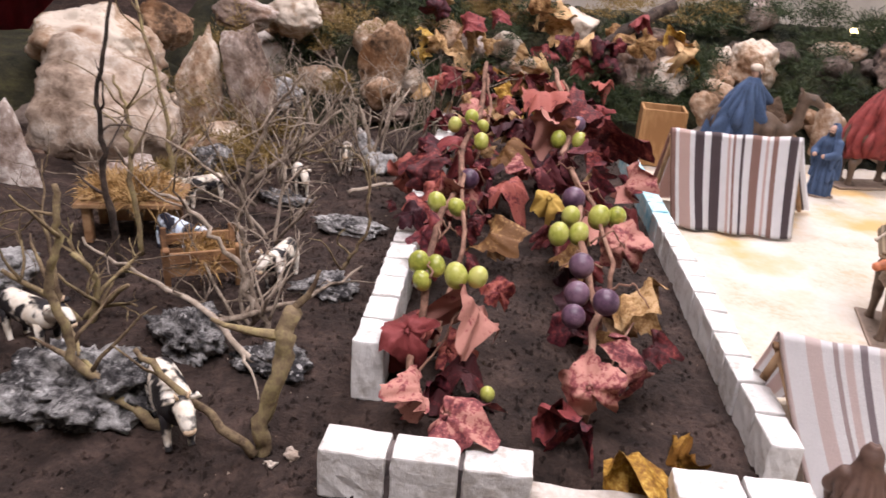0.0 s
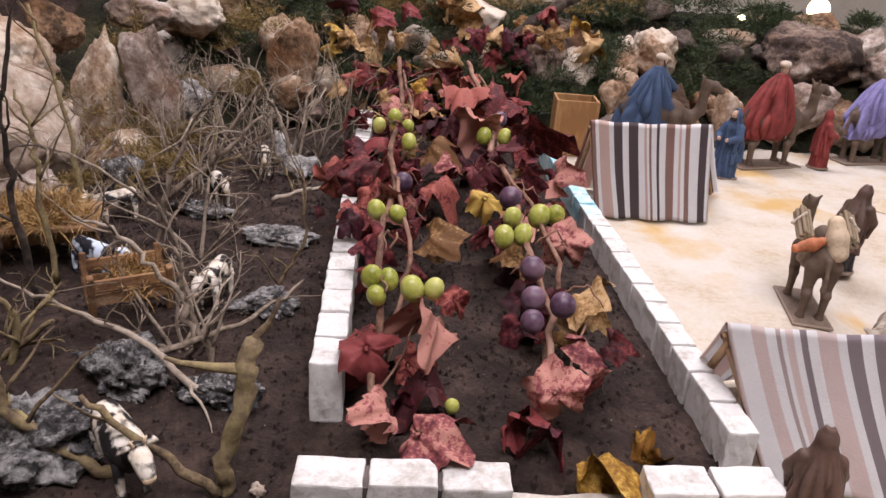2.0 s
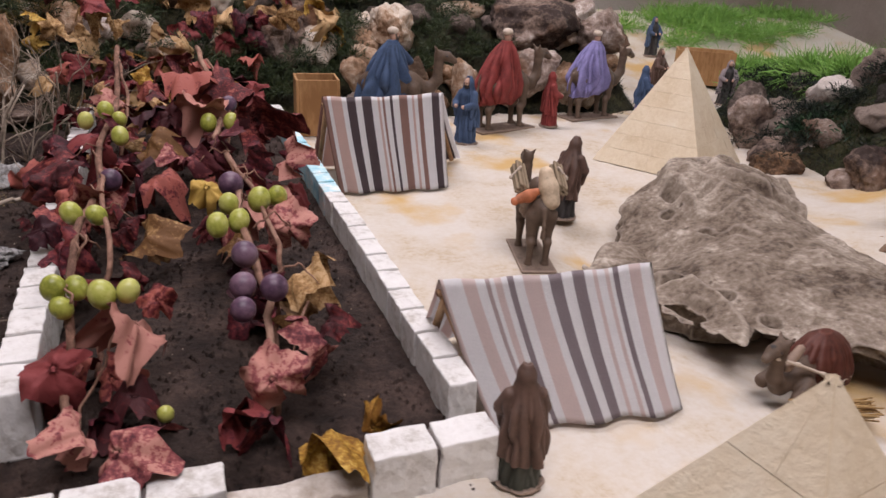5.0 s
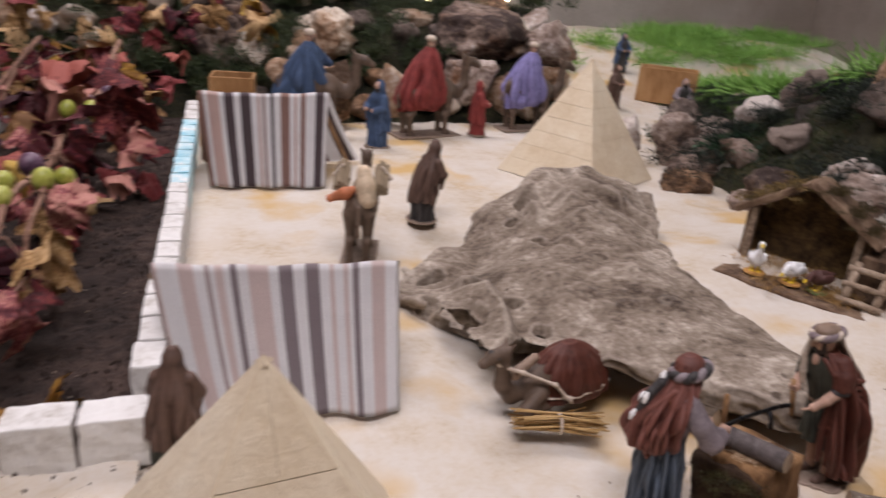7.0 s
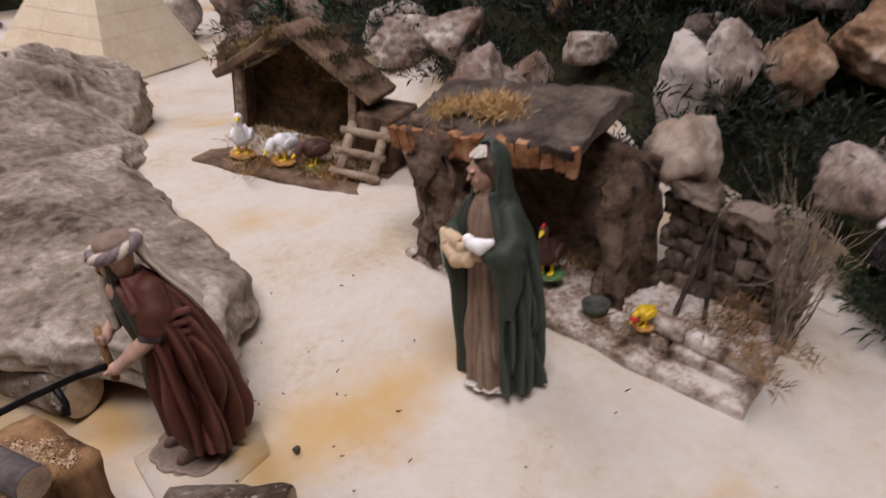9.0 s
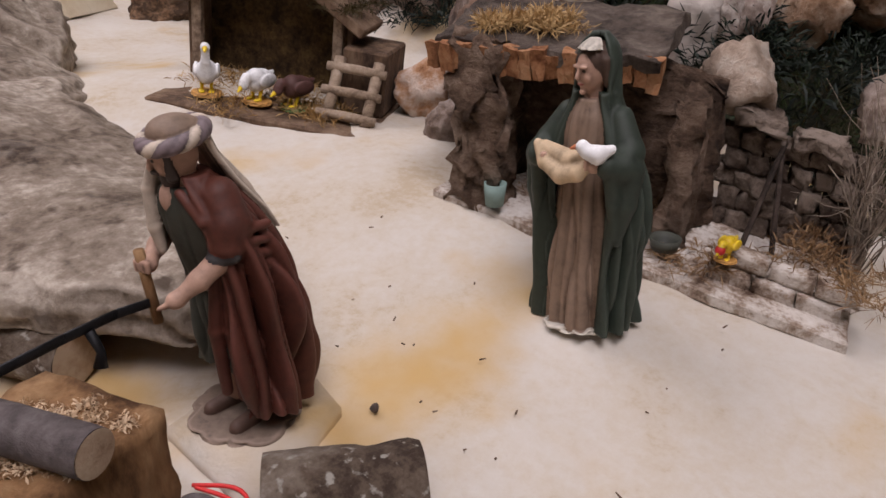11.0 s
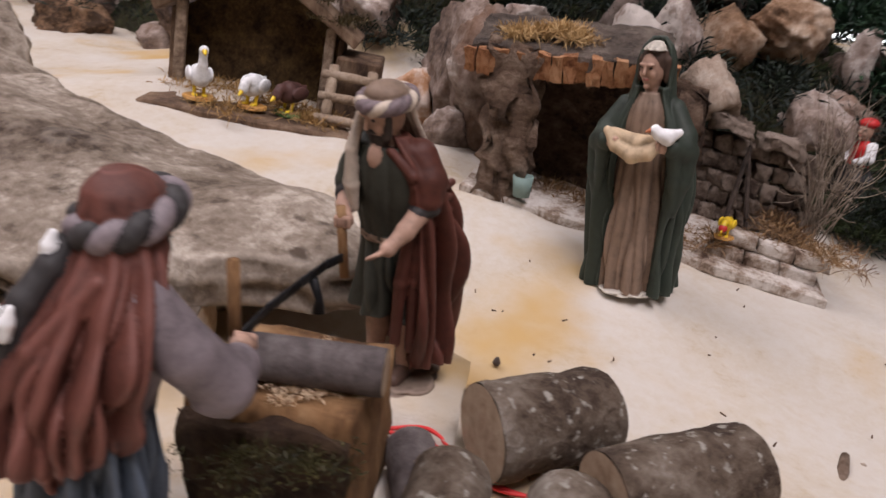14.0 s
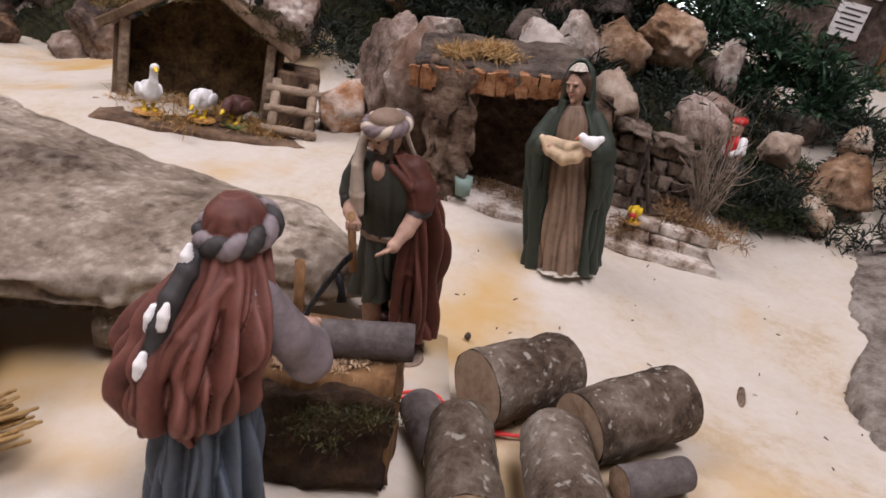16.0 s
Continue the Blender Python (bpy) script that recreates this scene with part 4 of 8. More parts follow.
# ---------- vineyard ----------
def leaf_mesh(seed, curl):
    """A lobed vine leaf, dry and curled, one unit wide."""
    rnd = random.Random(seed)
    bm = bmesh.new()
    n = 48
    rings = []
    for s in (0.1, 0.25, 0.4, 0.55, 0.7, 0.85, 1.0):
        ring = []
        for k in range(n):
            a = 2 * math.pi * k / n
            lobe = 0.41 + 0.055 * math.cos(5 * a) + 0.02 * math.cos(10 * a + 1) + 0.016 * math.cos(19 * a + seed)
            if abs(math.atan2(math.sin(a + math.pi / 2), math.cos(a + math.pi / 2))) < 0.25:
                lobe *= 0.55
            r = lobe * s * 1.15
            x, y = r * math.cos(a), r * math.sin(a)
            vein = 0.035 * math.cos(5 * a) * s
            z = -curl * (x * x * 1.6 + 0.5 * y * y) + vein + 0.42 * s * noise.noise(Vector((x * 3.2 + seed, y * 3.2, seed))) + 0.13 * s * noise.noise(Vector((x * 9 + seed, y * 9, seed * 2))) + curl * 0.25 * math.sin(2 * a + seed) * s * s + 0.05 * math.sin(6 * a + seed) * s ** 3
            ring.append(bm.verts.new((x, y, z)))
        rings.append(ring)
    c = bm.verts.new((0, 0, 0.01))
    for k in range(n):
        bm.faces.new((c, rings[0][k], rings[0][(k + 1) % n]))
    skin(bm, rings, 0, False)
    me = bpy.data.meshes.new("leaf")
    bm.to_mesh(me)
    bm.free()
    me.polygons.foreach_set("use_smooth", [True] * len(me.polygons))
    return me


def leaf_material(name, cols):
    m = mat(name, cols, 55, 0.65, 0.5, 220, vary=0.45, spec=0.25, depth=0.002)
    b = m.node_tree.nodes["Principled BSDF"]
    b.inputs["Subsurface Weight"].default_value = 0.0
    return m


LM = {
    "R": leaf_material("crimson_leaf", [(0.045, 0.010, 0.012), (0.15, 0.026, 0.028), (0.30, 0.085, 0.065)]),
    "P": leaf_material("rose_leaf", [(0.08, 0.018, 0.024), (0.27, 0.075, 0.075), (0.43, 0.20, 0.16)]),
    "M": leaf_material("maroon_leaf", [(0.03, 0.006, 0.010), (0.11, 0.018, 0.025), (0.20, 0.04, 0.04)]),
    "T": leaf_material("tan_leaf", [(0.13, 0.06, 0.02), (0.34, 0.20, 0.08), (0.46, 0.30, 0.15)]),
    "Y": leaf_material("ochre_leaf", [(0.16, 0.07, 0.01), (0.36, 0.20, 0.03), (0.50, 0.33, 0.08)]),
}
LEAVES = {k: [] for k in LM}
for k in LM:
    for s in range(4):
        me = leaf_mesh(s + 10 * (ord(k) % 7), (0.8, 1.4, 1.9, 1.1)[s])
        me.materials.append(LM[k])
        LEAVES[k].append(me)


def grape_mesh(material, oval):
    bm = bmesh.new()
    ball(bm, (0, 0, 0), (1, 1, oval), 0, 18)
    me = bpy.data.meshes.new("grape")
    bm.to_mesh(me)
    bm.free()
    me.materials.append(material)
    me.polygons.foreach_set("use_smooth", [True] * len(me.polygons))
    return me


M["grape_g"] = mat("green_grape", [(0.20, 0.22, 0.03), (0.36, 0.38, 0.07), (0.48, 0.48, 0.14)], 60, 0.35, 0.1, 200, vary=0.2, spec=0.5)
M["grape_p"] = mat("purple_grape", [(0.035, 0.016, 0.035), (0.09, 0.045, 0.08), (0.17, 0.10, 0.14)], 70, 0.42, 0.1, 200, vary=0.2, spec=0.5)
M["vinewood"] = mat("vine_stem", [(0.09, 0.045, 0.03), (0.24, 0.13, 0.09), (0.36, 0.22, 0.16)], 50, 0.85, 0.5, 180, stretch=(1, 0.3, 1))
GRAPE = {"g": grape_mesh(M["grape_g"], 1.22), "p": grape_mesh(M["grape_p"], 1.05)}


def vine(base_x, leaves, grapes, seed, label):
    rnd = random.Random(seed)
    thing = empty("grape_vine", pose(base_x, 0.17, 0), label, "grape vine", "vineyard rows")
    o = Vector((base_x, 0.17, 0))

    def stem(pts, r0, r1, nm="stem", up=None):
        bm = bmesh.new()
        fine = []
        for a, b in zip(pts, pts[1:]):
            for k in range(4):
                p = Vector(a).lerp(Vector(b), k / 4)
                fine.append(p - o + Vector((rnd.gauss(0, 0.0018), rnd.gauss(0, 0.002), rnd.gauss(0, 0.0018))))
        fine.append(Vector(pts[-1]) - o)
        n = len(fine)
        tube(bm, fine, [r0 + (r1 - r0) * k / (n - 1) for k in range(n)], 0, 7)
        return part(nm, bm, M["vinewood"], up or thing)

    x = base_x
    main = stem([(x, 0.175, 0), (x - 0.002, 0.20, 0.06), (x + 0.004, 0.26, 0.11), (x - 0.004, 0.42, 0.135), (x + 0.012, 0.60, 0.13), (x + 0.0, 0.80, 0.14), (x + 0.022, 1.0, 0.15), (x + 0.015, 1.25, 0.17), (x + 0.01, 1.5, 0.19)], 0.0036, 0.006)
    stem([(x + 0.012, 0.30, 0), (x + 0.02, 0.32, 0.08), (x + 0.035, 0.36, 0.125), (x + 0.02, 0.52, 0.14), (x + 0.005, 0.70, 0.135)], 0.003, 0.003)
    stem([(x - 0.01, 0.16, 0.003), (x + 0.01, 0.20, 0.05), (x + 0.045, 0.26, 0.10)], 0.0018, 0.0012)
    stem([(x + 0.0, 0.9, 0), (x + 0.03, 0.92, 0.1), (x + 0.04, 1.05, 0.16), (x + 0.02, 1.3, 0.19)], 0.003, 0.003)
    for k in range(16):
        y = 0.25 + k * 0.075
        a = rnd.uniform(0, 6.28)
        z = 0.13 + 0.02 * rnd.random()
        p = (x + 0.01, y, z)
        q = (x + 0.01 + 0.025 * math.cos(a), y + 0.02 * math.sin(a), z + 0.012)
        s = (x + 0.01 + 0.045 * math.cos(a), y + 0.035 * math.sin(a), z - 0.01)
        stem([p, q, s], 0.0014, 0.0007, "tendril", main)
    for lx, ly, lz, size, kind in leaves:
        ob = new("leaf", rnd.choice(LEAVES[kind]))
        ob.parent = main
        s = size * rnd.uniform(1.15, 1.4)
        ob.matrix_basis = Matrix.Translation(Vector((lx, ly, max(lz, 0.012))) - o) @ Euler((rnd.gauss(0.8, 0.45), rnd.gauss(0, 0.5), rnd.uniform(0, 6.28))).to_matrix().to_4x4() @ Matrix.Diagonal((s, s, s, 1))
    for gx, gy, gz, r, kind in grapes:
        ob = new("grape", GRAPE[kind])
        ob.parent = main
        ob.matrix_basis = Matrix.Translation(Vector((gx, gy, gz)) - o) @ Euler((rnd.gauss(0, 0.3), rnd.gauss(0, 0.3), rnd.uniform(0, 6.28))).to_matrix().to_4x4() @ Matrix.Diagonal((r * 0.9, r * 0.9, r * 0.9, 1))
    return thing


NEAR1 = [(0.108, 0.208, 0.09, 0.048, "M"), (0.175, 0.241, 0.11, 0.061, "P"), (0.196, 0.261, 0.12, 0.028, "R"), (0.171, 0.192, 0.06, 0.051, "R"), (0.132, 0.148, 0.06, 0.041, "P"), (0.158, 0.112, 0.06, 0.068, "P"), (0.098, 0.404, 0.12, 0.043, "M"), (0.074, 0.62, 0.13, 0.061, "R"), (0.18, 0.532, 0.08, 0.061, "T"), (0.116, 0.824, 0.14, 0.067, "M"), (0.162, 0.778, 0.1, 0.065, "M")]
NEAR1 += [(0.197, 0.767, 0.09, 0.06, "R"), (0.006, 0.804, 0.012, 0.029, "R"), (0.111, 0.294, 0.05, 0.036, "R"), (0.137, 0.269, 0.03, 0.03, "M"), (0.082, 0.58, 0.1, 0.047, "R"), (0.129, 0.69, 0.12, 0.06, "M"), (0.07, 0.505, 0.11, 0.037, "M"), (0.189, 0.877, 0.12, 0.06, "T"), (0.079, 0.779, 0.13, 0.055, "R")]
NEAR2 = [(0.288, 0.155, 0.08, 0.049, "P"), (0.254, 0.155, 0.05, 0.042, "M"), (0.283, 0.143, 0.04, 0.037, "M"), (0.345, 0.208, 0.08, 0.059, "P"), (0.352, 0.213, 0.1, 0.034, "R"), (0.343, 0.308, 0.11, 0.052, "T"), (0.349, 0.434, 0.12, 0.056, "P"), (0.327, 0.112, 0.04, 0.049, "Y"), (0.378, 0.138, 0.02, 0.033, "Y"), (0.293, 0.301, 0.09, 0.043, "M"), (0.398, 0.738, 0.12, 0.069, "P")]
NEAR2 += [(0.287, 0.749, 0.14, 0.086, "P"), (0.364, 0.882, 0.15, 0.081, "R"), (0.268, 1.027, 0.2, 0.088, "R"), (0.264, 0.6, 0.12, 0.048, "Y"), (0.346, 0.31, 0.05, 0.038, "T"), (0.272, 0.164, 0.05, 0.027, "R"), (0.269, 1.001, 0.02, 0.044, "R"), (0.355, 1.07, 0.18, 0.08, "R"), (0.282, 0.912, 0.17, 0.082, "P")]
_r = random.Random(41)
for row, xc in ((NEAR1, 0.125), (NEAR2, 0.315)):
    for _ in range(50):
        y = 0.50 + 1.1 * _r.random() ** 0.75
        w = 0.028 + 0.045 * smooth01(0.5, 1.1, y)
        row.append((xc + _r.gauss(0, w), y, _r.uniform(0.03, 0.15) + 0.05 * smooth01(0.8, 1.4, y) * _r.random(), _r.uniform(0.030, 0.055), _r.choice("RRMMPPMT" if y < 1.1 else "RMPTYTM")))
    for _ in range(9):
        row.append((xc + _r.gauss(0, 0.025), _r.uniform(0.18, 0.75), _r.uniform(0.02, 0.07), _r.uniform(0.03, 0.045), _r.choice("MMRT")))
G1 = [(0.109, 0.268, 0.14, 0.0125, "g"), (0.127, 0.274, 0.135, 0.0115, "g"), (0.151, 0.243, 0.14, 0.0135, "g"), (0.173, 0.245, 0.14, 0.0115, "g"), (0.107, 0.472, 0.14, 0.0135, "g"), (0.134, 0.465, 0.138, 0.0125, "g"), (0.141, 0.627, 0.13, 0.017, "p"), (0.124, 0.936, 0.16, 0.015, "g"), (0.096, 0.883, 0.155, 0.014, "g"), (0.150, 0.793, 0.15, 0.0145, "g"), (0.148, 0.865, 0.16, 0.013, "g"), (0.195, 0.186, 0.04, 0.0085, "g"), (0.115, 0.255, 0.125, 0.011, "g")]
G2 = [(0.264, 0.397, 0.14, 0.014, "g"), (0.289, 0.406, 0.14, 0.0135, "g"), (0.282, 0.454, 0.145, 0.0135, "g"), (0.321, 0.476, 0.14, 0.016, "g"), (0.345, 0.484, 0.14, 0.014, "g"), (0.293, 0.546, 0.14, 0.0185, "p"), (0.284, 0.305, 0.14, 0.0155, "p"), (0.275, 0.241, 0.135, 0.0145, "p"), (0.303, 0.229, 0.135, 0.015, "p"), (0.287, 0.864, 0.15, 0.0155, "g"), (0.325, 0.864, 0.15, 0.0155, "g"), (0.334, 1.014, 0.15, 0.017, "p"), (0.272, 0.22, 0.12, 0.0135, "p"), (0.31, 0.93, 0.15, 0.015, "p")]
vine(0.117, NEAR1, G1, 51, "vine row with crimson autumn leaves and green grapes")
vine(0.296, NEAR2, G2, 52, "vine row with red autumn leaves, purple and green grapes")


def branch(pts, r0, r1, label):
    bm = bmesh.new()
    o = Vector(pts[0])
    rnd = random.Random(3)
    fine = []
    for a, b in zip(pts, pts[1:]):
        for k in range(5):
            fine.append(Vector(a).lerp(Vector(b), k / 5) - o + Vector((rnd.gauss(0, 0.003), rnd.gauss(0, 0.003), rnd.gauss(0, 0.003))))
    fine.append(Vector(pts[-1]) - o)
    n = len(fine)
    tube(bm, fine, [r0 + (r1 - r0) * k / (n - 1) for k in range(n)], 0, 9)
    return tagged(part("branch", bm, M["vinedark"], None, "", Matrix.Translation(o)), label, "branch")


M["vinedark"] = mat("dark_bark", [(0.02, 0.015, 0.012), (0.07, 0.05, 0.04), (0.13, 0.10, 0.08)], 40, 0.9, 0.8, 150)
branch([(0.30, 1.52, 0.10), (0.31, 1.62, 0.16), (0.40, 1.68, 0.20), (0.50, 1.72, 0.28), (0.64, 1.78, 0.36)], 0.016, 0.018, "thick dark vine branch leaning over the stones")
branch([(0.13, 1.50, 0.12), (0.14, 1.60, 0.16), (0.20, 1.66, 0.18), (0.30, 1.66, 0.20)], 0.007, 0.009, "dry brown vine branch at the end of the rows")
for k in range(40):
    ob = new("vine_leaf", _r.choice(LEAVES[_r.choice("YTTMTM")]))
    s = _r.uniform(0.05, 0.095)
    ob.matrix_basis = plot["now"] @ Matrix.Translation((_r.uniform(-0.10, 0.70), _r.uniform(1.50, 1.80), _r.uniform(0.12, 0.33))) @ Euler((_r.gauss(1.0, 0.5), _r.gauss(0, 0.5), _r.uniform(0, 6.28))).to_matrix().to_4x4() @ Matrix.Diagonal((s, s, s, 1))
    tagged(ob, "dry ochre vine leaf caught between stones", "leaf", "dry leaves at the back")


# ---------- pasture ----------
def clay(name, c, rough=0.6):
    # dark base, pale ridges: drybrush paint that also carries shading of the folds
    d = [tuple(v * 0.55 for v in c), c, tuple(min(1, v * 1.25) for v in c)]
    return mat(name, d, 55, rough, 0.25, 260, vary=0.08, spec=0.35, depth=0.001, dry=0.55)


M["cow"] = mat("spotted_hide", [(0.62, 0.52, 0.40), (0.72, 0.66, 0.56), (0.76, 0.72, 0.66)], 45, 0.6, 0.2, 200, fine=((0.015, 0.013, 0.014), 52, 0.47), vary=0.05)
M["cow_blue"] = mat("spotted_blue_hide", [(0.55, 0.66, 0.80), (0.72, 0.78, 0.84)], 45, 0.6, 0.2, 200, fine=((0.012, 0.012, 0.02), 52, 0.47), vary=0.05)
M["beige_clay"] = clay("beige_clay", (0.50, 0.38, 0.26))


def cow(x, y, turn, size, hide, label, pitch=0):
    """A small plaster cow: barrel body, four legs, head with ears and horns, tail. Faces its own -y."""
    bm = bmesh.new()
    turnx = Matrix.Rotation(radians(90), 4, "X")
    rings = []
    for t, rx, rz, cz in ((-0.50, 0.05, 0.06, 0.52), (-0.46, 0.14, 0.16, 0.53), (-0.32, 0.19, 0.21, 0.53), (-0.05, 0.20, 0.22, 0.51), (0.2, 0.19, 0.21, 0.52), (0.40, 0.16, 0.19, 0.55), (0.50, 0.07, 0.09, 0.57)):
        rings.append([bm.verts.new((rx * math.cos(a), t, cz + rz * math.sin(a))) for a in [2 * math.pi * k / 16 for k in range(16)]])
    skin(bm, rings, 0)
    for sx in (-0.12, 0.12):
        for ly in (-0.34, 0.36):
            tube(bm, [(sx, ly, 0.48), (sx * 1.05, ly + 0.02, 0.22), (sx, ly, 0.02), (sx, ly - 0.015, 0.0)], [0.075, 0.05, 0.038, 0.046], 0, 8)
    tube(bm, [(0, -0.42, 0.58), (0, -0.56, 0.68), (0, -0.66, 0.70)], [0.13, 0.11, 0.10], 0, 10)
    tube(bm, [(0, -0.60, 0.74), (0, -0.72, 0.68), (0, -0.84, 0.58), (0, -0.87, 0.56)], [0.09, 0.10, 0.075, 0.05], 0, 10)
    ball(bm, (0, -0.86, 0.565), (0.07, 0.045, 0.055), 1, 8)
    for s in (-1, 1):
        tube(bm, [(s * 0.07, -0.62, 0.80), (s * 0.15, -0.60, 0.80), (s * 0.20, -0.60, 0.76)], [0.02, 0.04, 0.008], 0, 6)
        tube(bm, [(s * 0.05, -0.64, 0.82), (s * 0.08, -0.65, 0.90)], [0.022, 0.008], 1, 6)
    tube(bm, [(0, 0.49, 0.62), (0.02, 0.56, 0.45), (0.01, 0.55, 0.25)], [0.025, 0.015, 0.022], 0, 6)
    for v in bm.verts:
        v.co *= size
    ob = part("cow_figurine", bm, [hide, M["beige_clay"]], None, "", pose(x, y, soil_z(x, y) - 0.001, pitch, 0, turn))
    return tagged(ob, label, "cow figurine", "animals of the pasture")


cow(-0.100, 0.455, -8, 0.075, M["cow"], "small cream cow figurine with black spots on earth")
cow(-0.190, 0.86, 25, 0.072, M["cow"], "small cream cow figurine with black spots on earth")
cow(-0.330, 0.74, -40, 0.075, M["cow"], "white and black spotted cow figurine beside the hayrack")
cow(-0.285, 0.53, 70, 0.072, M["cow_blue"], "bluish white cow figurine with black spots beside the crib", 8)
cow(-0.100, 0.115, 38, 0.085, M["cow"], "white and black spotted cow figurine walking by lichened rocks")
cow(-0.315, 0.235, 68, 0.082, M["cow"], "beige and black spotted cow figurine standing on earth")
cow(-0.145, 1.06, 10, 0.07, M["cow"], "small cream cow figurine far back on earth")

for i, (x, y, w, d, h) in enumerate(((-0.155, 0.268, 0.115, 0.075, 0.06), (-0.200, 0.140, 0.14, 0.09, 0.075), (-0.040, 0.245, 0.10, 0.06, 0.042), (-0.030, 0.440, 0.08, 0.05, 0.04), (-0.050, 0.680, 0.12, 0.05, 0.04), (-0.20, 0.78, 0.10, 0.05, 0.03), (-0.46, 0.36, 0.10, 0.08, 0.06), (-0.07, 1.02, 0.07, 0.05, 0.06), (-0.12, 1.16, 0.06, 0.05, 0.07), (-0.36, 0.07, 0.07, 0.05, 0.04), (0.02, 0.10, 0.016, 0.014, 0.014), (0.005, 0.085, 0.012, 0.010, 0.010))):
    rock("rock", (x, y, h * 0.32), (w, d, h), 300 + i, M["lichen"] if h > 0.02 else M["rock_white"], "rough grey rock crusted with white lichen" if h > 0.02 else "tiny whitish pebble on the earth", (i * 37) % 60 - 30, 5 if w > 0.07 else 4, 0.75, group="lichened rocks of the pasture")

twig_bush("shrub", (-0.110, 0.33, 0.0), 0.20, 0.9, 22, M["twig"], "bare grey shrub with spreading crooked twigs", 0.0035, 5, (-0.2, 0))
twig_bush("shrub", (-0.170, 0.60, 0.0), 0.30, 0.6, 23, M["twig"], "tall bare grey shrub in the pasture", 0.004, 5)
twig_bush("shrub", (-0.110, 1.12, 0.0), 0.34, 0.5, 24, M["twig"], "dense bare grey shrub before the stones", 0.004, 6)
twig_bush("shrub", (-0.300, 0.30, 0.0), 0.24, 0.5, 25, M["twig_moss"], "bare shrub with yellow lichen on its twigs", 0.005, 4)
twig_bush("shrub", (-0.380, 0.62, 0.0), 0.26, 0.5, 26, M["twig"], "bare grey shrub beside the straw roof", 0.0035, 5)
twig_bush("shrub", (-0.260, 1.02, 0.0), 0.30, 0.6, 27, M["twig_moss"], "bare shrub with lichened twigs before the stones", 0.004, 5)
twig_bush("shrub", (-0.480, 0.85, 0.0), 0.26, 0.6, 28, M["twig"], "bare dark shrub before the white boulder", 0.004, 4)
twig_bush("shrub", (-0.050, 0.90, 0.0), 0.13, 0.6, 30, M["twig_moss"], "low bare twig standing in the earth", 0.0025, 3)
twig_bush("shrub", (0.00, 1.30, 0.0), 0.36, 0.4, 31, M["twig"], "tall thin bare twigs before the stones", 0.004, 5)
twig_bush("shrub", (-0.28, 1.30, 0.02), 0.30, 0.6, 32, M["twig"], "grey bare shrub at the foot of the bank", 0.004, 5)


for _k, (_x, _y) in enumerate(((-0.19, 1.12), (-0.05, 1.20), (-0.33, 1.05), (-0.14, 0.98), (-0.42, 1.15), (-0.24, 0.90))):
    twig_bush("shrub", (_x, _y, 0.0), 0.26 + 0.04 * (_k % 3), 0.5, 140 + _k, M["twig"], "thin pale bare twigs standing before the stones", 0.0026, 6, (0, 0), 3)


def clods(name, n, size, material, label, seed):
    """Loose crumbs of earth lying on the soil."""
    rnd = random.Random(seed)
    vs, fs = [], []
    for _ in range(n):
        x, y = rnd.uniform(-0.55, 0.455), rnd.uniform(-0.05, 1.35)
        r = size * rnd.uniform(0.4, 1.5)
        c = Vector((x, y, soil_z(x, y) + r * 0.3))
        b = len(vs)
        for k in range(3):
            a = 2.09 * k + rnd.random()
            vs.append(tuple(c + Vector((math.cos(a), math.sin(a), -0.5)) * r * rnd.uniform(0.7, 1.3)))
        vs.append(tuple(c + Vector((rnd.uniform(-0.3, 0.3), rnd.uniform(-0.3, 0.3), rnd.uniform(0.5, 1.0))) * r))
        fs += [(b, b + 1, b + 3), (b + 1, b + 2, b + 3), (b + 2, b, b + 3)]
    me = bpy.data.meshes.new(name)
    me.from_pydata(vs, [], fs)
    me.materials.append(material)
    ob = new(name, me)
    ob.matrix_basis = plot["now"]
    return tagged(ob, label, "earth crumbs", "", "stuff")


clods("earth_crumbs", 9000, 0.0034, M["soil"], "loose dark crumbs of earth on the soil", 81)
clods("pale_grains", 420, 0.0012, M["rock_white"], "tiny pale grains scattered over the earth", 82)


def dead_branch(pts, r0, r1, seed, material, label, twigs=5):
    """A crooked dead branch with a few side twigs."""
    rnd = random.Random(seed)
    o = Vector(pts[0])
    bm = bmesh.new()
    fine = []
    for a, b in zip(pts, pts[1:]):
        for k in range(6):
            fine.append(Vector(a).lerp(Vector(b), k / 6) - o + Vector((rnd.gauss(0, 0.0022), rnd.gauss(0, 0.0022), rnd.gauss(0, 0.0022))))
    fine.append(Vector(pts[-1]) - o)
    n = len(fine)
    rad = [(r0 + (r1 - r0) * k / (n - 1)) * rnd.uniform(0.88, 1.15) for k in range(n)]
    tube(bm, fine, rad, 0, 8)
    thing = tagged(part("branch", bm, material, None, "", Matrix.Translation(o)), label, "branch", "bare branches of the pasture")
    for _ in range(twigs):
        k = rnd.randrange(n // 5, n - 1)
        p, d = fine[k], (fine[k + 1] - fine[k]).normalized()
        a = (d * 0.7 + Vector((rnd.gauss(0, 0.8), rnd.gauss(0, 0.5), rnd.gauss(0.4, 0.6)))).normalized()
        l = rnd.uniform(0.04, 0.11)
        q = [p]
        for _k in range(5):
            a = (a + Vector((rnd.gauss(0, 0.25), rnd.gauss(0, 0.25), rnd.gauss(0, 0.2)))).normalized()
            q.append(q[-1] + a * l / 5)
        bm = bmesh.new()
        tube(bm, q, [rad[k] * 0.6 * (1 - 0.14 * j) for j in range(6)], 0, 6)
        part("twig", bm, material, thing)
    return thing


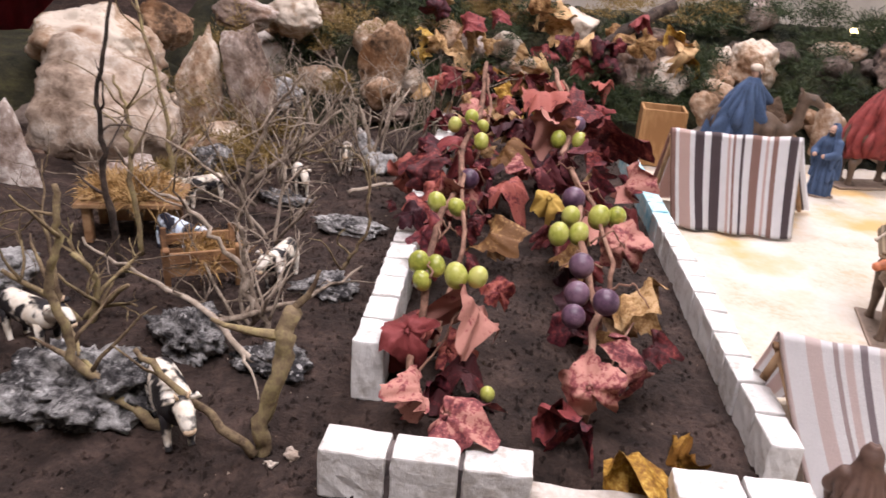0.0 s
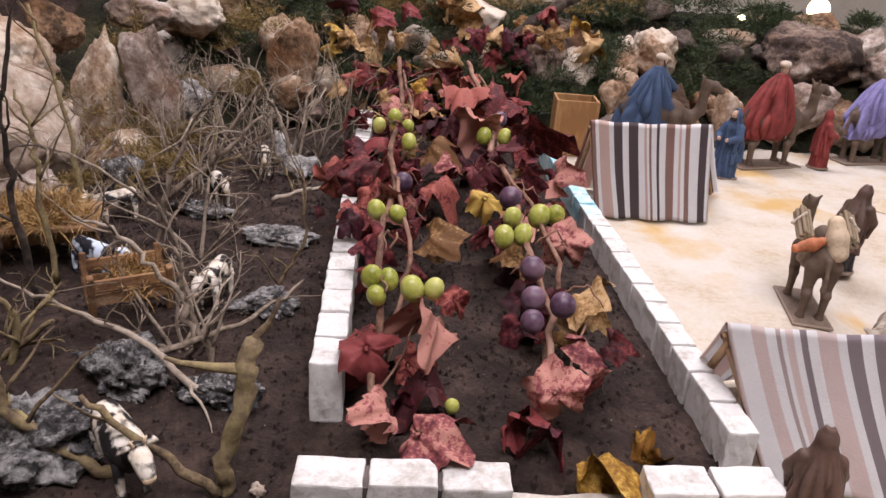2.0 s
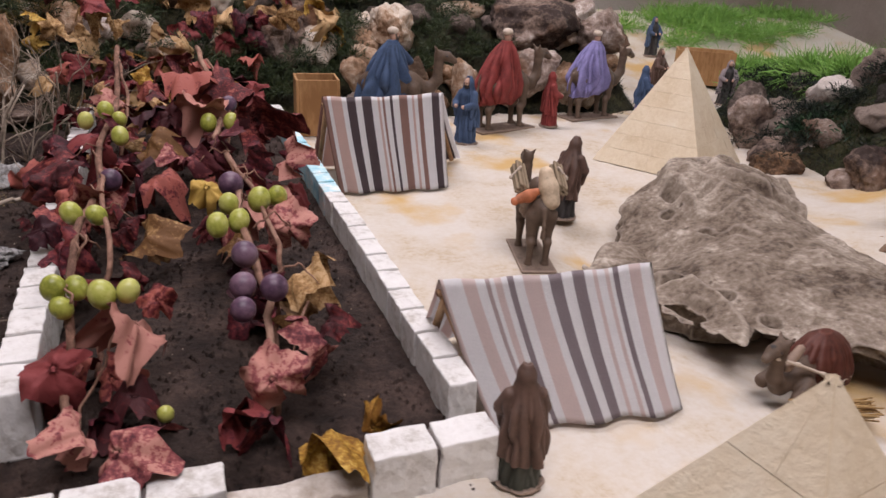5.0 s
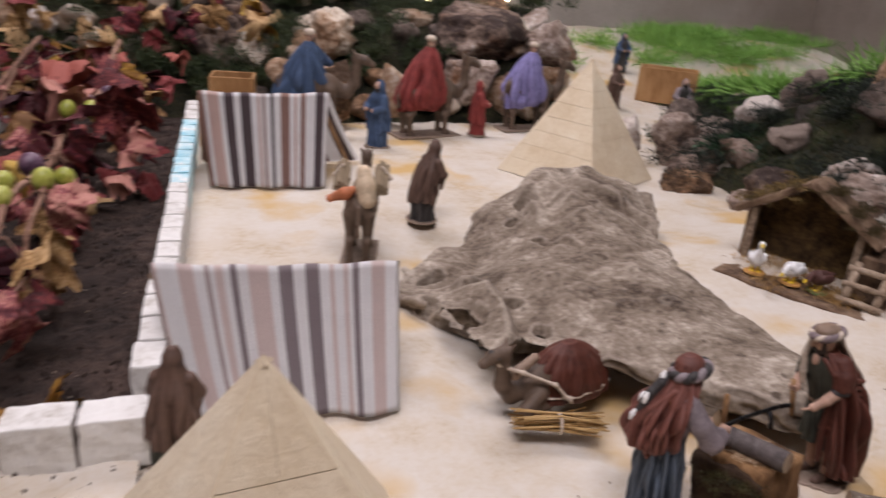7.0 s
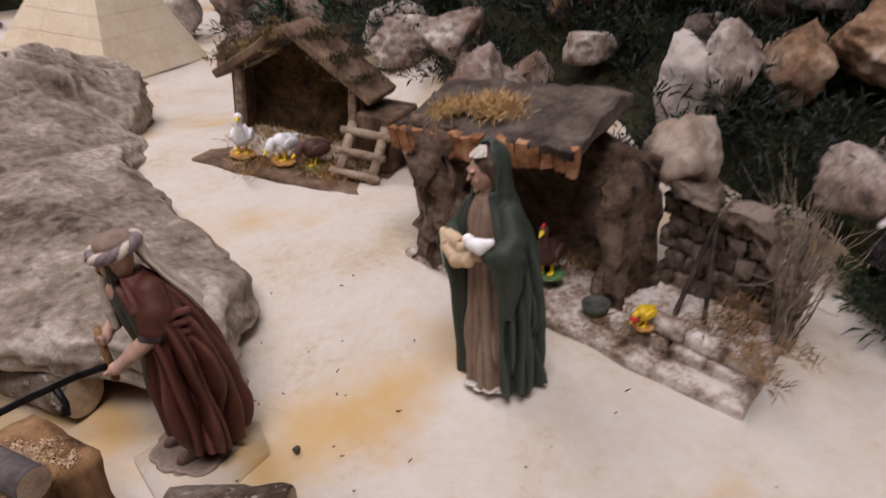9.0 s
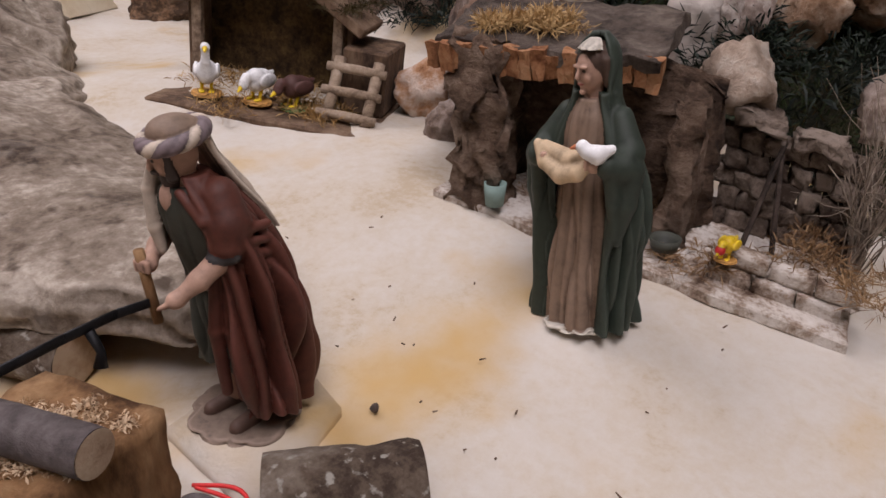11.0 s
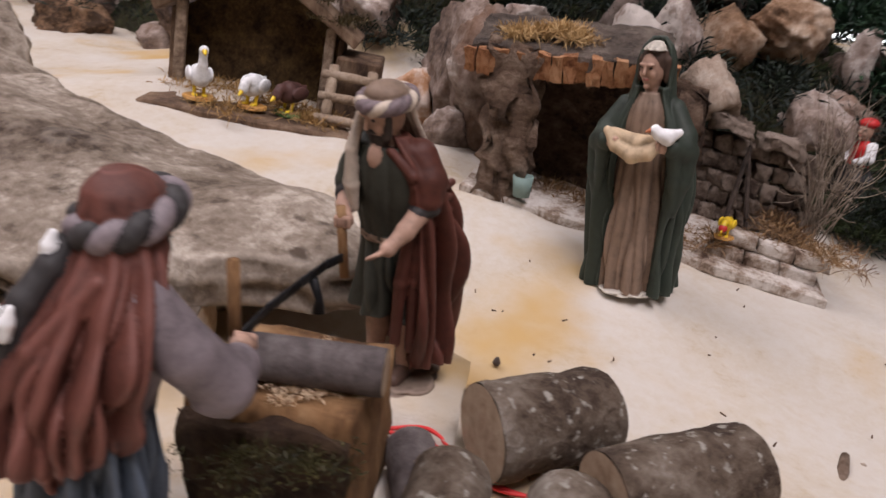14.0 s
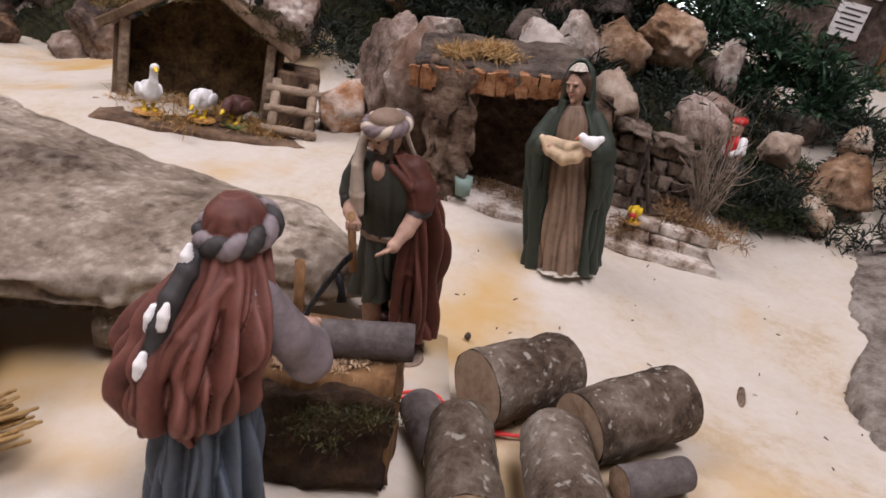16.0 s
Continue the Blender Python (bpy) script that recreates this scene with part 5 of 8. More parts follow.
dead_branch([(-0.36, 0.41, 0.06), (-0.25, 0.345, 0.05), (-0.137, 0.279, 0.05), (-0.045, 0.22, 0.01)], 0.0016, 0.0042, 1, M["twig"], "long grey bare branch lying over the pasture")
dead_branch([(-0.12, 0.27, 0.04), (-0.039, 0.324, 0.045), (0.018, 0.43, 0.055)], 0.004, 0.0016, 2, M["twig"], "grey bare branch lying over lichened rocks", 3)
dead_branch([(-0.012, 0.10, -0.005), (-0.006, 0.10, 0.040), (0.010, 0.105, 0.099), (0.020, 0.11, 0.150)], 0.0066, 0.0090, 3, M["twig_moss"], "thick broken branch with yellow lichen in earth", 2)
dead_branch([(-0.012, 0.09, 0.01), (-0.067, 0.09, 0.062), (-0.115, 0.09, 0.108)], 0.0045, 0.0026, 4, M["twig_moss"], "bare lichened branch leaning over the cow", 1)
dead_branch([(-0.06, 0.30, 0.0), (-0.09, 0.30, 0.077), (-0.10, 0.30, 0.15)], 0.0042, 0.002, 5, M["twig"], "upright grey bare branch in the pasture", 4)
dead_branch([(-0.25, 0.75, 0.045), (-0.147, 0.75, 0.13), (-0.088, 0.75, 0.19)], 0.0055, 0.002, 6, M["twig"], "leaning grey branch before the stones", 6)
dead_branch([(-0.23, 0.62, 0.0), (-0.199, 0.62, 0.127), (-0.16, 0.62, 0.214), (-0.111, 0.62, 0.269)], 0.0048, 0.0016, 7, M["twig"], "tall grey bare branch in the pasture", 7)
dead_branch([(-0.08, 1.05, 0.0), (-0.105, 1.05, 0.107), (-0.137, 1.05, 0.168), (-0.168, 1.05, 0.235)], 0.005, 0.0018, 8, M["twig"], "grey bare branch before the stones", 8)
dead_branch([(-0.22, 0.70, 0.02), (-0.354, 0.70, 0.12), (-0.48, 0.70, 0.155)], 0.0032, 0.0012, 9, M["twig"], "thin bare branch before the pale boulder", 5)
dead_branch([(-0.31, 0.42, 0.0), (-0.315, 0.41, 0.15), (-0.309, 0.40, 0.25), (-0.278, 0.40, 0.367)], 0.005, 0.002, 10, M["vinedark"], "tall dark bare branch at the edge of the pasture", 5)
dead_branch([(-0.39, 0.76, 0.0), (-0.399, 0.75, 0.196), (-0.43, 0.75, 0.34)], 0.005, 0.002, 11, M["twig_moss"], "tall lichened branch before the stones", 7)
dead_branch([(-0.025, 0.50, 0.0), (-0.02, 0.50, 0.03), (0.011, 0.50, 0.078), (0.008, 0.50, 0.181)], 0.003, 0.0018, 12, M["twig_moss"], "crooked thin branch beside the vineyard wall", 5)
dead_branch([(-0.09, 0.83, 0.02), (-0.03, 0.87, 0.03), (0.022, 0.916, 0.03)], 0.004, 0.003, 13, M["twig"], "short grey branch lying by the wall", 1)


dead_branch([(-0.105, 0.12, 0.0), (-0.158, 0.12, 0.030), (-0.193, 0.12, 0.072), (-0.207, 0.12, 0.141), (-0.193, 0.12, 0.190), (-0.188, 0.12, 0.240)], 0.0058, 0.0026, 14, M["twig_moss"], "tall lichened branch bending over the near pasture", 7)
dead_branch([(-0.083, 0.30, 0.030), (-0.096, 0.30, 0.095), (-0.133, 0.30, 0.140), (-0.162, 0.30, 0.170), (-0.197, 0.30, 0.180)], 0.0040, 0.0016, 15, M["twig"], "grey bare branch arching over the lichened rocks", 4)
dead_branch([(-0.324, 0.50, 0.0), (-0.328, 0.50, 0.136), (-0.326, 0.50, 0.206), (-0.340, 0.50, 0.264)], 0.0046, 0.0018, 16, M["twig_moss"], "upright lichened branch beside the straw roof", 6)


def plank(bm, a, b, w, t, up=(0, 0, 1), mi=0):
    a, b = Vector(a), Vector(b)
    d = (b - a)
    x = d.normalized()
    y = Vector(up).cross(x).normalized()
    z = x.cross(y)
    rot = Matrix((x, y, z)).transposed()
    box(bm, (a + b) / 2, (d.length, w, t), mi, min(w, t) * 0.15, rot)


M["plankwood"] = mat("reddish_wood", [(0.10, 0.05, 0.025), (0.27, 0.145, 0.07), (0.38, 0.24, 0.13)], 25, 0.8, 0.5, 120, stretch=(0.4, 1, 1))


def crib():
    thing = empty("crib", pose(-0.205, 0.435, 0.006, 0, 0, 28), "reddish wooden crib filled with straw on earth", "crib")
    for k, (a, b) in enumerate((((-0.05, -0.03, 0.03), (0.05, -0.03, 0.03)), ((-0.05, -0.035, 0.05), (0.05, -0.035, 0.05)), ((-0.05, 0.03, 0.03), (0.05, 0.03, 0.03)), ((-0.05, 0.035, 0.05), (0.05, 0.035, 0.05)))):
        bm = bmesh.new()
        plank(bm, a, b, 0.005, 0.015)
        part("board", bm, M["plankwood"], thing, "", None, False)
    for sx in (-0.045, 0.045):
        for s in (-1, 1):
            bm = bmesh.new()
            plank(bm, (sx, s * 0.022, 0), (sx, -s * -0.04, 0.066), 0.010, 0.008, (1, 0, 0))
            part("leg", bm, M["plankwood"], thing, "", None, False)
    b = blades("straw", [(0, 0, 0.028, 0.045, 0.02)], 500, 0.03, 0.0008, M["straw"], "", "", 13, 0.5)
    b.parent = thing
    b.matrix_basis = Matrix()
    for key in ("category", "kind"):
        if key in b:
            del b[key]


crib()


def shelter():
    thing = empty("animal_shelter", pose(-0.37, 0.58, 0.004, 0, 0, 15), "small wooden shelter with a yellow straw roof", "shelter")
    for x in (-0.06, 0.055):
        for y in (-0.04, 0.04):
            bm = bmesh.new()
            plank(bm, (x, y, 0), (x, y, 0.058), 0.016, 0.012, (1, 0, 0))
            part("post", bm, M["plankwood"], thing, "", None, False)
    bm = bmesh.new()
    box(bm, (0, 0, 0.061), (0.15, 0.11, 0.007), 0, 0.001)
    part("roof", bm, M["plankwood"], thing, "", None, False)
    bm = bmesh.new()
    box(bm, (0, 0.04, 0.03), (0.11, 0.005, 0.05), 0, 0.001)
    part("back_wall", bm, M["plankwood"], thing, "", None, False)
    b = blades("straw", [(-0.03, 0, 0.064, 0.055, 0.015), (0.03, 0.01, 0.064, 0.055, 0.015), (0, -0.02, 0.064, 0.05, 0.012)], 2600, 0.035, 0.0009, M["straw"], "", "", 14, 0.4)
    b.parent = thing
    b.matrix_basis = Matrix()
    for key in ("category", "kind"):
        if key in b:
            del b[key]


shelter()


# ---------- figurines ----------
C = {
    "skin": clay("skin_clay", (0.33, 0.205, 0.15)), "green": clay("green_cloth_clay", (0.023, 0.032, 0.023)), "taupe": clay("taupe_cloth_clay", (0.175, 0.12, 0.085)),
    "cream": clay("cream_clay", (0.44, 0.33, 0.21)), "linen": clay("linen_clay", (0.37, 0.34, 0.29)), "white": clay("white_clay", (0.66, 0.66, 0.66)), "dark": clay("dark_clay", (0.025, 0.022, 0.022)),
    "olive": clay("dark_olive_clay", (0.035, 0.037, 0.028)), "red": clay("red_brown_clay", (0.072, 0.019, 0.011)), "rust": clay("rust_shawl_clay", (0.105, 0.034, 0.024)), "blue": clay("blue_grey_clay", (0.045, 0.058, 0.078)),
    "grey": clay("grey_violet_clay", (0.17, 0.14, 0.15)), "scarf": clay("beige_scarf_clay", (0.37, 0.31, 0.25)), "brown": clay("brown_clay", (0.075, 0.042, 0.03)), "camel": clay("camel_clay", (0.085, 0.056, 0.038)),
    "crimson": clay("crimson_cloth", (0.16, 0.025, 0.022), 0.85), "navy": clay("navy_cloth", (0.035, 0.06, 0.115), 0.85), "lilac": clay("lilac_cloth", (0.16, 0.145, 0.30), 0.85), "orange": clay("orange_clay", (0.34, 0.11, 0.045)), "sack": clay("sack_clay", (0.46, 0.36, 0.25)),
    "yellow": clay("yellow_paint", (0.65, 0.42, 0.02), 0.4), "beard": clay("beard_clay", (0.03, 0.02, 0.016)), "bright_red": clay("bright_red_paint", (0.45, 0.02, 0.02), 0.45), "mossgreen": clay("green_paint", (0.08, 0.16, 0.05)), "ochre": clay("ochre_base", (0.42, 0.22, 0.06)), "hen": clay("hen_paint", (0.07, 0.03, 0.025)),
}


def ripple(x):
    """One pleat: a rounded ridge between narrow valleys."""
    return 2 * np.abs(np.sin(x / 2)) ** 0.75 - 1.2


def swell(x, y, z, ph):
    """A slow uneven swelling between about -1 and 1."""
    return (np.sin(1.7 * x + 2.3 * y + ph) * np.cos(2.1 * z - 1.3 * x + ph * 2) + 0.6 * np.sin(3.7 * y - 2.9 * z + ph * 3) + 0.4 * np.sin(5.3 * x + 4.1 * z - ph)) / 1.6


class Figure:
    """One clay figurine modelled as a soft solid: forms of one colour melt together, colours meet in a crease."""

    def __init__(self, grain=150, soft=0.012):
        self.forms, self.grain, self.soft = [], grain, soft

    def add(self, key, lo, hi, depth, k=None):
        self.forms.append((key, np.array(lo, float), np.array(hi, float), depth, k))

    def limb(self, key, pts, radii, k=None):
        pts = [np.array(p, float) for p in pts]
        for (a, b), (ra, rb) in zip(zip(pts, pts[1:]), zip(radii, radii[1:])):
            r = max(ra, rb)

            def depth(X, Y, Z, s, a=a, b=b, ra=ra, rb=rb):
                d = b - a
                t = np.clip(((X - a[0]) * d[0] + (Y - a[1]) * d[1] + (Z - a[2]) * d[2]) / max(d @ d, 1e-12), 0, 1)
                return np.sqrt((X - a[0] - d[0] * t) ** 2 + (Y - a[1] - d[1] * t) ** 2 + (Z - a[2] - d[2] * t) ** 2) - np.maximum(ra + (rb - ra) * t, s * 0.9)

            self.add(key, np.minimum(a, b) - r, np.maximum(a, b) + r, depth, k)

    def ball(self, key, c, r, rot=None, k=None):
        r = (r, r, r) if isinstance(r, (int, float)) else r
        m = np.array(rot.to_3x3()) if rot else np.eye(3)
        w = np.abs(m) @ np.array(r)

        def depth(X, Y, Z, s):
            x, y, z = X - c[0], Y - c[1], Z - c[2]
            u = [(m[0][i] * x + m[1][i] * y + m[2][i] * z) / max(r[i], s) for i in range(3)]
            q = np.sqrt(u[0] ** 2 + u[1] ** 2 + u[2] ** 2)
            return (q - 1) * max(min(r), s)

        self.add(key, np.array(c) - w, np.array(c) + w, depth, k)

    def drape(self, key, rings, a0=0, a1=360, folds=9, seed=1, thick=0.0, slant=0.0, hem=0.0, k=None):
        """Cloth round an axis: rings (x, y, z, rx, ry, depth of folds) from the bottom up, angles from +x; hem lets the lower edge wander."""
        rnd = random.Random(seed)
        ph = [rnd.uniform(0, 6.28) for _ in range(5)]
        full = a1 - a0 >= 360
        rows = np.array(sorted(rings, key=lambda q: q[2]), float)
        zz = np.linspace(rows[0][2], rows[-1][2], 240)
        tab = []
        for col in (0, 1, 3, 4, 5):
            v = np.interp(zz, rows[:, 2], rows[:, col])
            tab.append(np.convolve(np.pad(v, 10, mode="edge"), np.ones(21) / 21, "valid"))
        tall = max(zz[-1] - zz[0], 1e-6)
        big = rows[:, 3:5].max() * 1.35
        lo = [rows[:, 0].min() - big, rows[:, 1].min() - big, zz[0] - hem]
        hi = [rows[:, 0].max() + big, rows[:, 1].max() + big, zz[-1]]
        mid, half = radians((a0 + a1) / 2), radians((a1 - a0) / 2)

        def depth(X, Y, Z, s):
            cx, cy, rx, ry, fd = (np.interp(Z, zz, t) for t in tab)
            x, y = X - cx, Y - cy
            a = np.arctan2(y / ry, x / rx)
            v = (Z - zz[0]) / tall
            f = 0
            if fd.max() > 0:
                wob = swell(np.cos(a) * 2, np.sin(a) * 2, v * 3, ph[3])
                f = 0.75 * ripple(folds * a + ph[0] + slant * v + 1.6 * wob) + 0.40 * ripple(round(folds * 1.7) * a + ph[1] + slant * 1.5 * v - 1.5 * wob) + 0.5 * wob
            w = 1 + 2.5 * fd * f
            q = np.sqrt((x / rx) ** 2 + (y / ry) ** 2)
            d = (q - w) * np.minimum(rx, ry) * 0.85
            low = zz[0] + hem * np.sin(2 * a + ph[2]) * 0.7 + hem * 0.4 * np.sin(5 * a + ph[4])
            d = np.maximum(d, np.maximum(low - Z, Z - zz[-1]))
            if thick or not full:
                d = np.maximum(d, -(d + max(thick, 3.0 * s)))
            if not full:
                gap = np.abs((a - mid + math.pi) % (2 * math.pi) - math.pi) - half
                d = np.maximum(d, gap * np.minimum(rx, ry) * 0.8)
            return d

        self.add(key, lo, hi, depth, k)

    def done(self, name, at, label, category="figurine", group="clay figurines", scale=1.0, shear=0.0, girth=1.0):
        lo = np.min([f[1] for f in self.forms], 0)
        hi = np.max([f[2] for f in self.forms], 0)
        size = (hi - lo).max()
        step = size / self.grain
        lo, hi = lo - 3 * step, hi + 3 * step
        n = np.ceil((hi - lo) / step).astype(int) + 1
        axes = [lo[i] + step * np.arange(n[i]) for i in range(3)]
        keys = list(dict.fromkeys(f[0] for f in self.forms))
        field = {key: np.full(n, size * 0.1, np.float32) for key in keys}
        for key, a, b, depth, k in self.forms:
            k = self.soft * size if k is None else k
            i0 = np.clip(np.floor((a - lo - k) / step).astype(int) - 3, 0, None)
            i1 = np.minimum(np.ceil((b - lo + k) / step).astype(int) + 4, n)
            cut = tuple(slice(p, q) for p, q in zip(i0, i1))
            X, Y, Z = np.meshgrid(*[ax[c] for ax, c in zip(axes, cut)], indexing="ij")
            d = depth(X, Y, Z, step)
            old = field[key][cut]
            h = np.clip(0.5 + 0.5 * (old - d) / max(k, 1e-9), 0, 1)
            field[key][cut] = old + (d - old) * h - k * h * (1 - h)
        V, F = net(np.min([field[key] for key in keys], 0), lo, step)
        mid = (V[F].mean(1) - lo) / step
        base = np.clip(np.floor(mid).astype(int), 0, n - 2)
        fr = mid - base
        best = []
        for key in keys:
            g, s = field[key], 0
            for i in (0, 1):
                for j in (0, 1):
                    for l in (0, 1):
                        w = np.abs(1 - i - fr[:, 0]) * np.abs(1 - j - fr[:, 1]) * np.abs(1 - l - fr[:, 2])
                        s = s + w * g[base[:, 0] + i, base[:, 1] + j, base[:, 2] + l]
            best.append(s)
        pick = np.argmin(best, 0)
        V[:, 0] *= girth
        V[:, 0] += shear * np.maximum(0, V[:, 2] - 0.06)
        me = bpy.data.meshes.new(name)
        me.from_pydata((V * scale).tolist(), [], F.tolist())
        for key in keys:
            me.materials.append(C[key])
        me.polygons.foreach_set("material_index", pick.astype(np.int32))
        me.polygons.foreach_set("use_smooth", [True] * len(F))
        ob = new(name, me)
        ob.matrix_basis = plot["now"] @ at
        return tagged(ob, label, category, group)


def head(F, c, r, facing=0, beard=False, nod=0):
    """A plain egg-shaped head with brow, nose and chin, facing -y turned by an angle and nodding."""
    rot = Matrix.Rotation(radians(facing), 3, "Z") @ Matrix.Rotation(radians(nod), 3, "X")
    c = Vector(c)

    def at(x, y, z):
        return c + rot @ Vector((x * r, y * r, z * r))

    s = 0.10 * r
    F.ball("skin", c, (r * 0.76, r * 0.88, r * 1.0), rot)
    F.ball("skin", at(0, -0.28, -0.42), (r * 0.56, r * 0.58, r * 0.66), rot, s)
    F.limb("skin", [at(0, -0.86, 0.18), at(0, -1.04, -0.16)], [r * 0.07, r * 0.11], s)
    F.ball("skin", at(0, -0.76, -0.92), (r * 0.20, r * 0.16, r * 0.15), rot, s)
    for k in (-1, 1):
        F.ball("skin", at(k * 0.32, -0.80, 0.30), (r * 0.24, r * 0.12, r * 0.08), rot, s)
        F.ball("skin", at(k * 0.34, -0.66, -0.24), (r * 0.22, r * 0.18, r * 0.22), rot, s)
        F.ball("beard", at(k * 0.32, -0.80, 0.12), (r * 0.10, r * 0.04, r * 0.032), rot, 0)
    F.limb("skin", [at(0, 0.0, -0.5), c + Vector((0, 0.35 * r, -r * 1.75))], [r * 0.46, r * 0.52])
    if beard:
        F.ball("beard", at(0, -0.56, -0.86), (r * 0.50, r * 0.40, r * 0.46), rot, s)
        F.limb("beard", [at(-0.30, -0.88, -0.42), at(0, -0.99, -0.34), at(0.30, -0.88, -0.42)], [r * 0.06, r * 0.10, r * 0.06], s)
        for k in (-1, 1):
            F.limb("beard", [at(k * 0.66, -0.28, 0.10), at(k * 0.52, -0.50, -0.70)], [r * 0.14, r * 0.22], s)
    else:
        F.limb("lips", [at(-0.16, -0.88, -0.52), at(0.16, -0.88, -0.52)], [r * 0.05, r * 0.05], 0)


def fist(F, c, r, point=(0, -1, 0)):
    """A closed hand: a palm with knuckles."""
    c, p = Vector(c), Vector(point).normalized()
    side = p.cross(Vector((0, 0, 1))).normalized()
    F.ball("skin", c, (r, r, r * 0.9))
    for k in range(4):
        q = c + p * r * 0.7 + side * r * (k - 1.5) * 0.45
        F.limb("skin", [q + Vector((0, 0, r * 0.5)), q - Vector((0, 0, r * 0.4))], [r * 0.30, r * 0.26], 0.1 * r)


def woman():
    F = Figure(215, 0.010)
    F.drape("taupe", [(0, 0, 0.002, 0.0275, 0.0225, 0.05), (0, 0, 0.03, 0.025, 0.0205, 0.06), (0, 0, 0.07, 0.0205, 0.017, 0.05), (0, 0, 0.10, 0.0180, 0.0150, 0.03), (0, 0, 0.12, 0.0182, 0.0138, 0.02), (0, 0, 0.132, 0.0165, 0.0115, 0.02), (0, 0, 0.1385, 0.0075, 0.007, 0)], folds=9, seed=4)
    # cloak from the shoulders, open in front, falling straight to the ground
    F.drape("green", [(0, 0.003, 0.001, 0.0335, 0.027, 0.08), (0, 0.003, 0.03, 0.034, 0.026, 0.08), (0, 0.003, 0.065, 0.035, 0.025, 0.08), (0, 0.003, 0.092, 0.0345, 0.022, 0.07), (0, 0.003, 0.112, 0.0285, 0.020, 0.05), (0, 0.003, 0.124, 0.0235, 0.017, 0.03), (0, 0.003, 0.134, 0.0160, 0.0145, 0.02), (0, 0.003, 0.142, 0.0135, 0.0135, 0.01)], -50, 232, 11, 6, 0.0035)
    # veil over the head
    F.drape("green", [(0, 0.003, 0.124, 0.0190, 0.0165, 0.05), (0, 0.003, 0.138, 0.0155, 0.0150, 0.04), (0, 0.0035, 0.150, 0.0142, 0.0145, 0.03), (0, 0.0035, 0.160, 0.0138, 0.0142, 0.01), (0, 0.003, 0.168, 0.0108, 0.0115, 0), (0, 0.003, 0.1735, 0.0045, 0.005, 0)], -30, 210, 6, 9, 0.0026)
    F.drape("linen", [(0, -0.0005, 0.1650, 0.0104, 0.0118, 0.04), (0, 0.0005, 0.1682, 0.0080, 0.0090, 0.03), (0, 0.001, 0.1708, 0.0045, 0.0050, 0)], 212, 328)
    head(F, (-0.0006, -0.0020, 0.1545), 0.0116, -20, False, 10)
    F.ball("hair", (0, 0.0012, 0.1580), (0.0108, 0.0118, 0.0112))
    for s in (-1, 1):
        F.limb("hair", [(s * 0.0088, -0.0030, 0.1590), (s * 0.0096, -0.0010, 0.1470)], [0.0030, 0.0026])
        # sleeve hanging from the bent arm in a deep fold
        F.limb("green", [(s * 0.0185, 0.002, 0.1270), (s * 0.0285, -0.003, 0.1110), (s * 0.0300, -0.012, 0.1050), (s * 0.0245, -0.0205, 0.1075)], [0.0080, 0.0092, 0.0088, 0.0072])
        F.limb("green", [(s * 0.0330, -0.008, 0.103), (s * 0.0325, -0.0105, 0.084), (s * 0.0295, -0.0125, 0.062)], [0.0085, 0.0068, 0.0030])
        F.limb("green", [(s * 0.0265, -0.0175, 0.101), (s * 0.0275, -0.0165, 0.085), (s * 0.0290, -0.0140, 0.066)], [0.0058, 0.0042, 0.0024])
        F.limb("skin", [(s * 0.0255, -0.0195, 0.107), (s * 0.018, -0.0250, 0.108)], [0.0046, 0.0042])
        F.limb("linen", [(s * 0.0290, -0.0180, 0.0985), (s * 0.0268, -0.0215, 0.1050)], [0.0030, 0.0036], 0.0008)
        fist(F, (s * 0.0165, -0.0258, 0.1085), 0.0042, (-s, -0.6, 0))
    # cloth held up as a basket
    F.limb("cream", [(-0.0235, -0.0235, 0.1145), (-0.0155, -0.0272, 0.1060), (-0.002, -0.0292, 0.1010), (0.0095, -0.0285, 0.1035), (0.0150, -0.0270, 0.1080)], [0.0028, 0.0043, 0.0052, 0.0048, 0.0034])
    F.limb("cream", [(-0.0185, -0.0225, 0.1120), (0.0, -0.0235, 0.1080), (0.0130, -0.0230, 0.1110)], [0.0048, 0.0060, 0.0040])
    F.limb("white", [(0.0285, -0.0235, 0.1180), (0.0215, -0.0270, 0.1150), (0.0155, -0.0295, 0.1165)], [0.0026, 0.0050, 0.0042])
    F.ball("white", (0.0128, -0.0300, 0.1190), 0.0038)
    F.limb("orange", [(0.0095, -0.0325, 0.1190), (0.0072, -0.0338, 0.1180)], [0.0015, 0.0008], 0)
    F.drape("linen", [(0, -0.003, 0.0, 0.0245, 0.0235, 0.06), (0, -0.003, 0.0035, 0.0225, 0.0215, 0.06)], folds=5, seed=2)
    F.done("woman_figurine", pose(1.203, -0.200, ground_z(1.205, -0.199) - 0.001, -3.5) @ pose(0, 0, 0, 0, 0, -93), "clay woman figurine in green cloak holding basket and dove", scale=0.975, girth=0.88)


def turban(F, c, rx, ry, keys, thick, turns, tip):
    """A twisted roll of two strands round the head."""
    for s, key in enumerate(keys):
        ring = []
        for k in range(49):
            a = 2 * math.pi * k / 48
            w = a * turns + s * 2 * math.pi / len(keys)
            r = thick * 0.45 * math.cos(w)
            ring.append((c[0] + (rx + r) * math.cos(a), c[1] + (ry + r) * math.sin(a), c[2] + thick * 0.5 * math.sin(w) - tip * math.sin(a)))
        F.limb(key, ring, [thick] * 49, 0.3 * thick)


